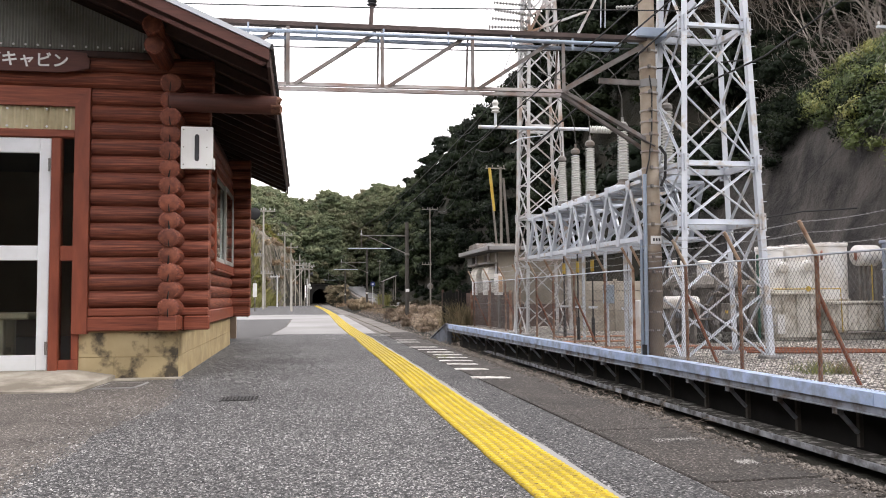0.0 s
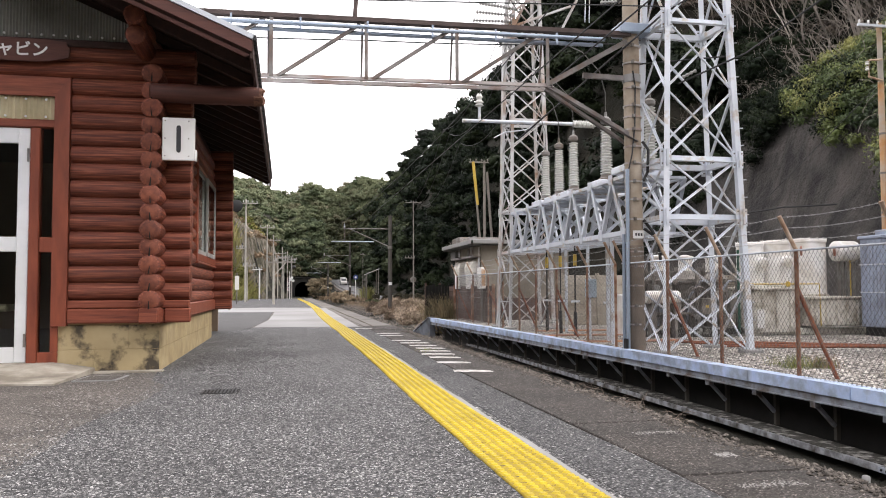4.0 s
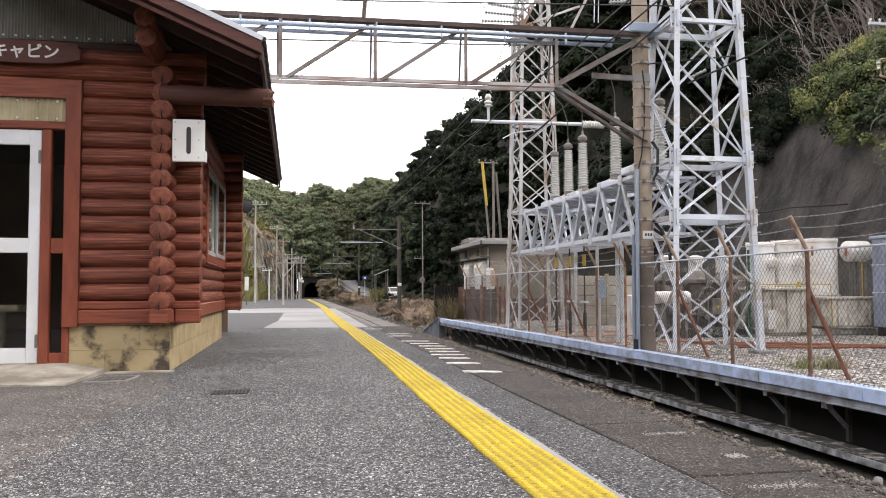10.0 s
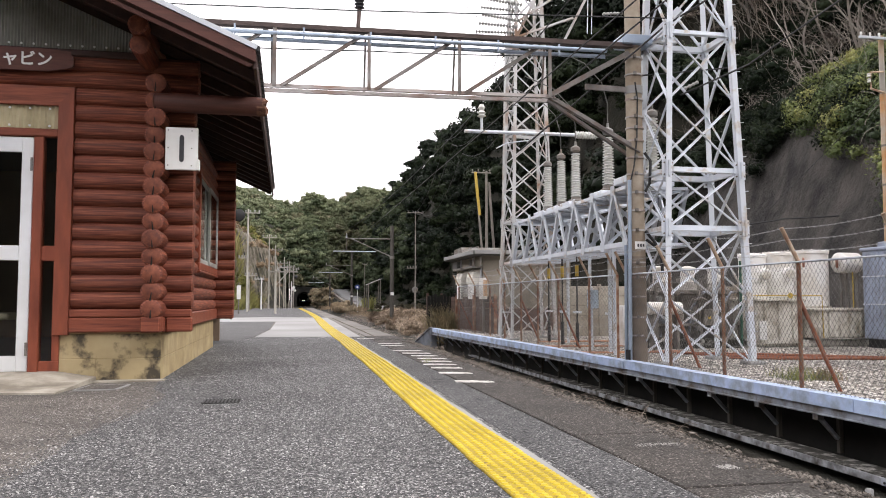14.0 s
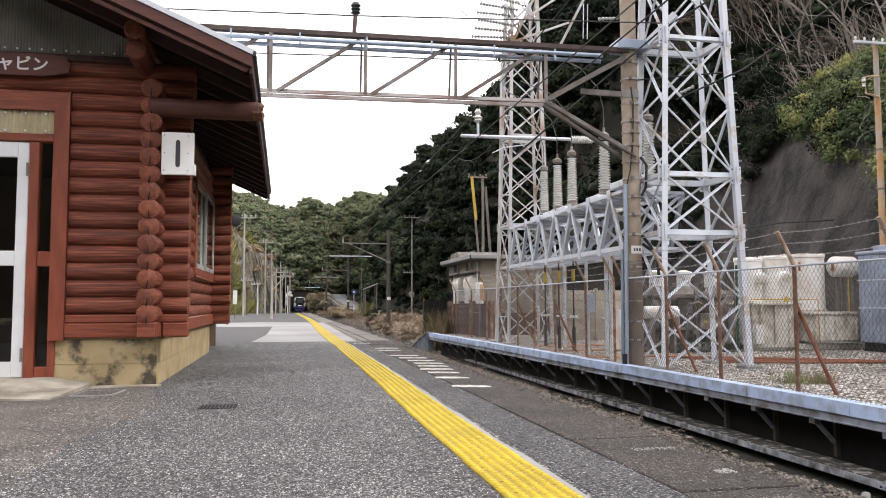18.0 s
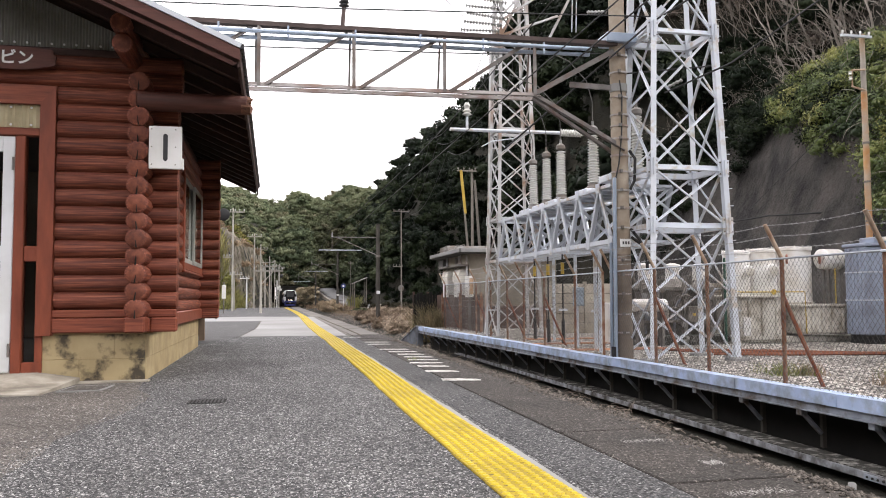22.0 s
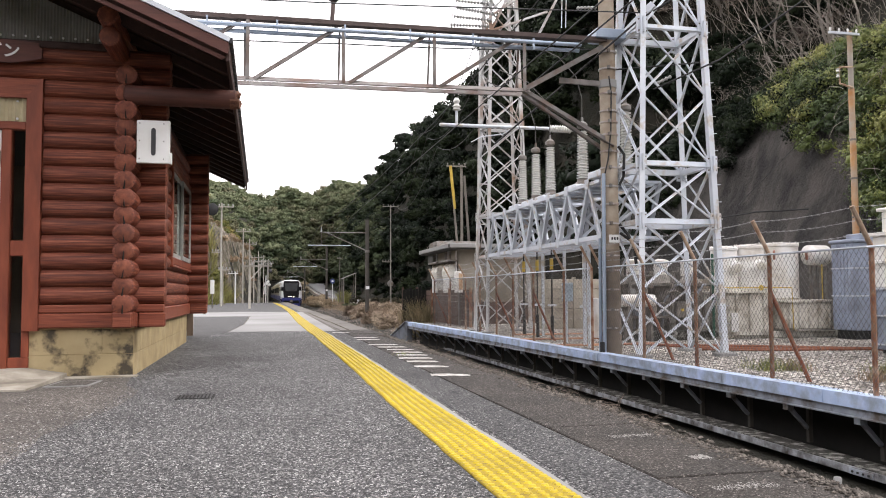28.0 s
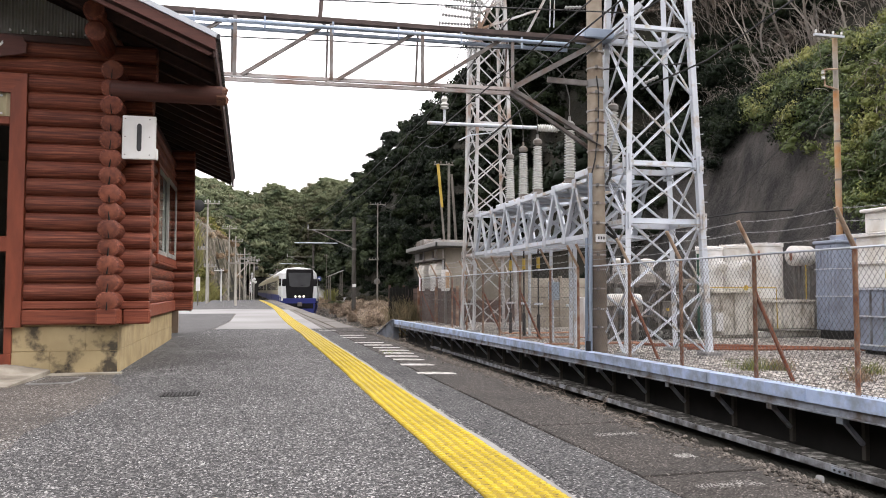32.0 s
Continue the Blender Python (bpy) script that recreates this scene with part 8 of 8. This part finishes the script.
for k in range(70):
    y, h = rv_.uniform(12, 23), rv_.uniform(3.5, 8.6)
    if h < shrub_foot(y) + 0.9:
        continue
    p, pts = Vector((slope_x(y, h) - 0.75, y, h)), []
    d = Vector((rv_.uniform(-0.3, 0), rv_.uniform(-0.6, 0.9), rv_.uniform(-0.5, 0.9)))
    for j in range(7):
        pts.append(p)
        p = p + d * 0.2
        d = (d + Vector((rv_.gauss(0, 0.2), rv_.gauss(0, 0.4), rv_.gauss(-0.22, 0.3)))).normalized()
    s.path(pts, rv_.uniform(0.006, 0.014), 4)
solo("bare_vines", s, M_BARK, "pale leafless vines tangled over the shrubs", "vines", kind="stuff")

# dry grass and reeds beside the track
def blades(name, n, x0, x1, y0, y1, h, w, material, label, seed, ground_z=None, clump=0, spread=0.35):
    r_ = np.random.default_rng(seed)
    if clump:
        cc = np.c_[r_.uniform(x0, x1, clump), r_.uniform(y0, y1, clump)]
        pick = r_.integers(0, clump, n)
        base = cc[pick] + r_.normal(size=(n, 2)) * spread
    else:
        base = np.c_[r_.uniform(x0, x1, n), r_.uniform(y0, y1, n)]
    z = np.array([hill(x, y) if ground_z is None else ground_z for x, y in base])
    a = r_.uniform(0, 2 * np.pi, n)
    hh = h * (0.4 + 0.9 * r_.random(n))
    lean = r_.normal(size=(n, 2)) * 0.35 * hh[:, None]
    side_ = np.c_[np.cos(a), np.sin(a), np.zeros(n)] * w
    p0 = np.c_[base, z - 0.05]
    p1 = p0 + np.c_[lean * 0.35, hh * 0.6]
    p2 = p0 + np.c_[lean, hh * (0.85 + 0.15 * r_.random(n))]
    v = np.stack([p0 - side_, p0 + side_, p1 + side_ * 0.8, p1 - side_ * 0.8, p2 + side_ * 0.15, p2 - side_ * 0.15], axis=1).reshape(-1, 3)
    i = 6 * np.arange(n)[:, None]
    f = np.concatenate([i + np.array((0, 1, 2, 3)), i + np.array((3, 2, 4, 5))])
    return tagged(new(name, raw(name, v, f, material)), label, "grass", kind="stuff")


blades("dry_grass", 9000, 6.7, 12.5, 36, 100, 0.3, 0.012, M_DRY, "dry brown grass on the bank beside the track", 11, None, 190)
crowns("brush_heaps", 120, 6.1, 11.0, 36, 70, lambda x, y: x > 5.6 + 0.03 * (y - 36) and x > 0.112 * y, (-0.15, 0.45), (0.35, 0.95), 9, 150, 0.26, M_RUSSET, "tangled heaps of dead brown brush beside the track", 61, 0.3, 0.1)
crowns("road_hedge", 60, 10.8, 13.6, 46, 92, lambda x, y: True, (0.1, 0.9), (0.5, 1.0), 8, 80, 0.14, M_SCRUB, "dark winter scrub along the edge of the road", 62, 0.3)
blades("dry_brush", 9000, 6.8, 11.5, 38, 62, 0.75, 0.008, M_DRY, "tangled dry brush round the line pole", 12, None, 60)
blades("bank_grass", 5000, 6.4, 12, 112, 190, 0.5, 0.04, M_DRY, "pale dry grass on the far bank below the road", 13, None, 90)
blades("reeds", 900, 5.6, 6.3, 29.9, 31.0, 1.3, 0.013, mat("reed_leaf", [(0.1, 0.085, 0.045), (0.19, 0.155, 0.085), (0.34, 0.27, 0.17)], 0.9, 0.7, bump=0.0, island=0.45), "tall reeds with pale plumes beside the plank wall", 14, -0.9, 16, 0.2)
blades("edge_weeds", 520, 2.1, 2.2, 2.5, 14, 0.06, 0.003, M_TWIG, "thin dry weeds along the platform edge", 15, -0.02, 24, 0.03)
blades("ditch_weeds", 60, 5.3, 5.65, 4, 14, 0.1, 0.004, M_TWIG, "dry weeds along the foot of the coping wall", 16, -1.2, 30, 0.05)
rv_ = random.Random(31)
s = Shape()
for k in range(260):
    y = 4.2 + 8.5 * rv_.random() ** 1.2
    p, pts = Vector((2.12 + rv_.gauss(0.03, 0.05), y, -0.02)), []
    d = Vector((rv_.gauss(0.3, 0.5), rv_.gauss(0, 0.7), 0.9)).normalized()
    st = rv_.uniform(0.01, 0.03)
    for j in range(7):
        pts.append(p)
        p = p + d * st
        d = (d + Vector((rv_.gauss(0.1, 0.25), rv_.gauss(0, 0.25), -0.26))).normalized()
    s.path(pts, rv_.uniform(0.0008, 0.0015), 3)
solo("dry_twigs", s, M_TWIG, "curled dry twigs along the crumbling platform edge", "dead weeds", kind="stuff")
blades("green_sprigs", 160, 1.58, 1.8, 9.3, 9.8, 0.07, 0.004, M_SPRIG, "small green sprigs in a joint of the platform edge", 17, 0.0, 5, 0.06)
blades("bamboo_grass", 5000, -6.5, -3.6, 55, 110, 2.2, 0.05, M_BAMBOO, "yellow-green bamboo grass below the bank", 18, None, 70)
blades("trackside_brush", 9000, 6.9, 11.0, 40, 60, 0.62, 0.009, mat("russet_grass", [(0.14, 0.085, 0.055), (0.27, 0.175, 0.115), (0.4, 0.3, 0.21)], 0.9, 0.8, bump=0.0, island=0.4), "russet dead brush beside the track", 19, None, 34)
crowns("tan_brush", 26, 7.4, 11.0, 112, 185, lambda x, y: 0.048 * y < x < 0.068 * y, (-0.5, 0.1), (0.5, 0.9), 10, 60, 0.4, M_DRYL, "tan dead brush heaped beside the track", 42, 0.4, 0.16)
blades("roadside_bamboo", 320, 12.2, 13.2, 124.5, 128, 2.0, 0.05, M_BAMBOO, "pale bamboo grass behind the roadside shed", 51, None, 24)
crowns("road_bushes", 10, 10.5, 12.5, 96, 125, lambda x, y: True, (-0.2, 0.1), (0.3, 0.55), 10, 40, 0.3, M_OLIVE, "green bushes below the road", 20)


for k, (x, y, r_, col) in enumerate(tufts):
    blades("weed_tuft", 260, x - r_, x + r_, y - r_, y + r_, 0.21, 0.0032, col, "low tuft of weeds growing in the gravel", 30 + k, YARD, 5, 0.07)
# bare trees above the slope
def bare_tree(x, y, z, h, lean, seed):
    r_ = random.Random(seed)
    t_ = thing("bare_tree", (x, y, z), "leafless pale-barked tree on the steep slope", "tree", "bare trees on the slope")
    limbs, twigs, count = [], [], []

    def grow(p, d, ln_, r0, depth):
        q, tag = p, 0
        if depth == 1:
            count.append(1)
            tag = len(count)
        segs = 9 if depth == 0 else 6
        pts, rs = [q], [r0]
        for k in range(segs):
            d = (d + Vector((r_.gauss(0, 0.17), r_.gauss(0, 0.17), r_.gauss(0.03, 0.1)))).normalized()
            q = q + d * ln_ / segs
            rb = r0 * (1 - 0.75 * (k + 1) / segs)
            pts.append(q)
            rs.append(rb)
            if depth < 3 and k >= (2 if depth == 0 else 1) and r_.random() < (0.95 if depth == 0 else 0.8):
                nd_ = (d + Vector((r_.gauss(-0.15, 0.5), r_.gauss(0, 0.6), r_.gauss(0.15, 0.4)))).normalized()
                grow(q, nd_, ln_ * r_.uniform(0.38, 0.6), rb * 0.6, depth + 1)
        (limbs if depth < 2 else twigs).append((tag, pts, rs))

    def stem(s, pts, rs, n_, least):
        for a, b, ra, rb in zip(pts, pts[1:], rs, rs[1:]):
            s.tube(a, b, max(ra, least), max(rb, least), n_, False)

    grow(Vector((x, y, z)), Vector((lean, r_.gauss(0, 0.15), 1)).normalized(), h, r_.uniform(0.04, 0.072), 0)
    for j in range(len(count) + 1):
        s = Shape()
        for tag, pts, rs in limbs:
            if tag == j:
                stem(s, pts, rs, 7 if j == 0 else 5, 0.01)
        part("limb" if j else "trunk", s, M_BARK, t_, smooth=True)
    s = Shape()
    for tag, pts, rs in twigs:
        stem(s, pts, rs, 3, 0.006)
    tagged(part("twig_spray", s, M_TWIG, t_), kind="stuff")


rt = random.Random(77)
for k in range(44):
    y = 24 + 0.42 * k + rt.uniform(-0.6, 0.6)
    x = 22.6 + rt.uniform(0, 5.5) + 0.1 * (y - 25)
    bare_tree(x, y, hill(x, y) - 0.3, rt.uniform(4.2, 7.0), rt.uniform(-0.8, -0.2), 50 + k)

for k, (x, y) in enumerate(((-5.6, 57), (-5.0, 61), (-6.3, 63))):
    bare_tree(x, y, hill(x, y) - 0.1, 4.6 + 0.3 * k, 0.12, 120 + k)

# ---- train ----
train = thing("train", (TRACK, 0, RAIL_Z), "white and blue express train with ochre sides and lit headlights", "train")
TW = 1.42


def section(w, zb, zt, crown):
    return [(-w, zb), (-w - 0.02, 1.9), (-w * 0.985, 2.5), (-w * 0.9, zt - 0.35), (-w * 0.7, zt - 0.08), (0, zt + crown), (w * 0.7, zt - 0.08), (w * 0.9, zt - 0.35), (w * 0.985, 2.5), (w + 0.02, 1.9), (w, zb)]


def tube_of(rings):
    """rings: (y, outline of (x, z)); in the train's own space moved to its base."""
    s = Shape()
    n = len(rings[0][1])
    vs = [(TRACK + x, y, RAIL_Z + z) for y, o in rings for x, z in o]
    fs = [(j * n + k, j * n + (k + 1) % n, (j + 1) * n + (k + 1) % n, (j + 1) * n + k) for j in range(len(rings) - 1) for k in range(n)]
    return s.add(vs, fs + [tuple(range(n)), tuple(range((len(rings) - 1) * n, len(rings) * n))[::-1]])


for c in range(6):
    y0 = 20.2 * c
    nose = c == 0
    rings = []
    if nose:
        rings = [(y0 + 0.0, section(TW * 0.86, 1.15, 3.42, 0.02)), (y0 + 0.25, section(TW * 0.93, 1.12, 3.48, 0.02)), (y0 + 0.9, section(TW * 0.985, 1.1, 3.5, 0.03)), (y0 + 2.2, section(TW, 1.1, 3.58, 0.04))]
    else:
        rings = [(y0, section(TW, 1.1, 3.58, 0.04))]
    rings.append((y0 + 19.6, section(TW, 1.1, 3.58, 0.04)))
    body = part("car_body", tube_of(rings), M_TWHITE if nose else M_TYEL, train, "white front car" if nose else "ochre passenger car", smooth=False)
    if not nose:
        part("roof_unit", Shape().box(TRACK - 0.8, y0 + 6, RAIL_Z + 3.58, TRACK + 0.8, y0 + 11, RAIL_Z + 3.86, 0.08), M_TROOF, body)
    w2 = TW + 0.012
    y1 = y0 + (2.4 if nose else 0.1)
    for sx in (-1, 1):
        part("blue_band", Shape().box(TRACK + sx * (w2 - 0.02), y0 + (1.2 if nose else 0), RAIL_Z + 0.95, TRACK + sx * (w2 + 0.012), y0 + 19.6, RAIL_Z + 1.55), M_TBLUE, body)
        if nose:
            part("ochre_side", Shape().box(TRACK + sx * (TW - 0.02), y0 + 2.6, RAIL_Z + 1.56, TRACK + sx * (w2 + 0.02), y0 + 19.6, RAIL_Z + 2.95), M_TYEL, body)
        for k in range(8):
            ya = y1 + 1.0 + k * 2.1
            part("side_window", Shape().box(TRACK + sx * (w2), ya, RAIL_Z + 1.9, TRACK + sx * (w2 + 0.03), ya + 1.6, RAIL_Z + 2.65), M_TGLASS, body)
    part("underframe", Shape().box(TRACK - 1.25, y0 + 0.6, RAIL_Z + 0.35, TRACK + 1.25, y0 + 19.3, RAIL_Z + 1.1), M_TBLK, body)
    for yb in (y0 + 3, y0 + 16.5):
        for dy in (-1.05, 1.05):
            for sx in (-0.56, 0.56):
                part("wheel", Shape().lathe((TRACK + sx - 0.06, yb + dy, RAIL_Z + 0.43), [(0.1, 0), (0.43, 0.01), (0.43, 0.11), (0.1, 0.12)], 20, (1, 0, 0)), M_RAILS, body)
# face of the front car
face = part("front_panel", tube_of([(-0.03, [(-0.92, 1.3), (-0.99, 2.2), (-0.95, 3.24), (-0.86, 3.4), (0.86, 3.4), (0.95, 3.24), (0.99, 2.2), (0.92, 1.3)]), (0.1, [(-0.98, 1.28), (-1.03, 2.2), (-0.98, 3.26), (-0.89, 3.43), (0.89, 3.43), (0.98, 3.26), (1.03, 2.2), (0.98, 1.28)])]), M_TBLK, train, "black front panel")
part("windscreen", Shape().prism_y([(TRACK - 0.72, RAIL_Z + 2.2), (TRACK - 0.82, RAIL_Z + 3.15), (TRACK + 0.82, RAIL_Z + 3.15), (TRACK + 0.72, RAIL_Z + 2.2), (TRACK + 0.5, RAIL_Z + 2.12), (TRACK - 0.5, RAIL_Z + 2.12)], -0.045, -0.032), M_TWIND, face, "grey windscreen glass")
part("wiper", Shape().bar((TRACK - 0.1, -0.055, RAIL_Z + 2.15), (TRACK + 0.45, -0.055, RAIL_Z + 2.3), 0.015, 0.015), M_TBLK, face)
for x in (-0.3, 0.0, 0.3):
    part("headlight", Shape().lathe((TRACK + x, -0.03, RAIL_Z + 1.44), [(0.055, 0), (0.058, -0.02), (0.045, -0.045)], 14, (0, 1, 0)), M_HEAD, face, "lit headlight")
for sx in (-1, 1):
    part("corner_window", Shape().prism_x([(0.3, RAIL_Z + 2.2), (0.3, RAIL_Z + 2.72), (1.2, RAIL_Z + 2.72), (1.2, RAIL_Z + 2.2)], TRACK + sx * (TW * 0.93), TRACK + sx * (TW + 0.012)), M_TBLK, train)
    part("corner_glass", Shape().prism_y([(TRACK + sx * 0.98, RAIL_Z + 2.18), (TRACK + sx * 0.98, RAIL_Z + 2.7), (TRACK + sx * 1.24, RAIL_Z + 2.7), (TRACK + sx * 1.26, RAIL_Z + 2.18)], -0.012, 0.24), M_TBLK, train)
part("blue_nose", tube_of([(-0.06, [(-1.12, 0.95), (-1.16, 1.3), (1.16, 1.3), (1.12, 0.95)]), (0.3, [(-1.34, 1.0), (-1.36, 1.42), (1.36, 1.42), (1.34, 1.0)]), (1.3, [(-1.43, 0.95), (-1.44, 1.48), (1.44, 1.48), (1.43, 0.95)])]), M_TBLUE, train, "dark blue nose band")
skirt = part("skirt", tube_of([(-0.05, [(-1.0, 0.22), (-1.12, 0.93), (1.12, 0.93), (1.0, 0.22)]), (0.5, [(-1.2, 0.22), (-1.36, 0.78), (1.36, 0.78), (1.2, 0.22)]), (1.6, [(-1.25, 0.3), (-1.38, 0.95), (1.38, 0.95), (1.25, 0.3)])]), M_TBLUE, train, "blue snow-plough skirt")
part("coupler_recess", Shape().box(TRACK - 0.98, -0.058, RAIL_Z + 0.56, TRACK + 0.98, 0.5, RAIL_Z + 0.97, 0.02), M_TBLK, train)
part("coupler", Shape().box(TRACK - 0.16, -0.35, RAIL_Z + 0.74, TRACK + 0.16, 0.2, RAIL_Z + 1.02, 0.03), M_GREYEQ, train)
part("pantograph", Shape().bar((TRACK - 0.5, 44, RAIL_Z + 3.65), (TRACK, 44.8, RAIL_Z + 4.6), 0.05, 0.05).bar((TRACK, 44.8, RAIL_Z + 4.6), (TRACK, 44.2, RAIL_Z + 5.0), 0.04, 0.04).box(TRACK - 0.6, 44.1, RAIL_Z + 5.0, TRACK + 0.6, 44.3, RAIL_Z + 5.04), M_GREYEQ, train)

# ---- white van on the road ----
van = thing("van", (16.6, 100, -0.9), "small white van with dark windows driving on the road", "van")
o = Vector((16.6, 100, -0.9))
vb = [(-1.9, 0.3), (-1.95, 0.85), (-1.55, 1.15), (-0.95, 1.85), (1.75, 1.9), (1.9, 1.7), (1.92, 0.3)]
part("body", Shape().prism_x([(o.y + a, o.z + b) for a, b in vb], o.x - 0.82, o.x + 0.82), M_DRUM, van)
part("windscreen", Shape().add([(o.x + sx * 0.72, o.y + a, o.z + b) for sx, a, b in ((-1, -1.56, 1.2), (1, -1.56, 1.2), (1, -1.03, 1.8), (-1, -1.03, 1.8))] +
                               [(o.x + sx * 0.72, o.y + a, o.z + b) for sx, a, b in ((-1, -1.5, 1.16), (1, -1.5, 1.16), (1, -0.97, 1.76), (-1, -0.97, 1.76))],
                               [(0, 1, 2, 3), (7, 6, 5, 4), (0, 4, 5, 1), (1, 5, 6, 2), (2, 6, 7, 3), (3, 7, 4, 0)]), M_TGLASS, van)
for sx in (-1, 1):
    part("side_window", Shape().box(o.x + sx * 0.815, o.y - 0.8, o.z + 1.2, o.x + sx * 0.83, o.y + 1.6, o.z + 1.7), M_TGLASS, van)
    part("headlight", Shape().box(o.x + sx * 0.7 - 0.1, o.y - 1.97, o.z + 0.65, o.x + sx * 0.7 + 0.1, o.y - 1.93, o.z + 0.8), M_SIGNW, van)
    for dy in (-1.2, 1.2):
        part("wheel", Shape().lathe((o.x + sx * 0.72 - 0.09, o.y + dy, o.z + 0.3), [(0.05, 0), (0.29, 0.01), (0.3, 0.04), (0.3, 0.14), (0.29, 0.18), (0.05, 0.19)], 18, (1, 0, 0)), M_BLACK, van)


def motions():
    walk(train, [(t, pose(bend(y), y, RAIL_Z, 0, 0, -math.degrees(math.atan(max(0, y - 228) / 150)))) for t, y in ((0, 420), (4, 373), (7, 338), (10, 303), (12, 275), (14, 244), (15.5, 220), (17, 203.5), (18.5, 197), (20, 189.5), (22, 174), (25, 137), (28, 102), (30, 77), (32, 58))])
    rows = []
    for t in (0, 1, 2, 3, 4, 5, 6, 7, 8, 9, 10, 11, 12, 13, 14, 16, 32):
        y = 280 - 14.5 * min(t, 14) - (6 * (t - 14) if t > 14 else 0) * (1 if t < 16.1 else 0) - (12 if t == 32 else 0)
        x = road_x(y) if y > 52 else 16.6
        rows.append((t, pose(x, y, road_z(y) + 0.03, math.degrees(math.atan2(road_z(y + 2) - road_z(y - 2), 4)))))
    walk(van, rows)


motions()
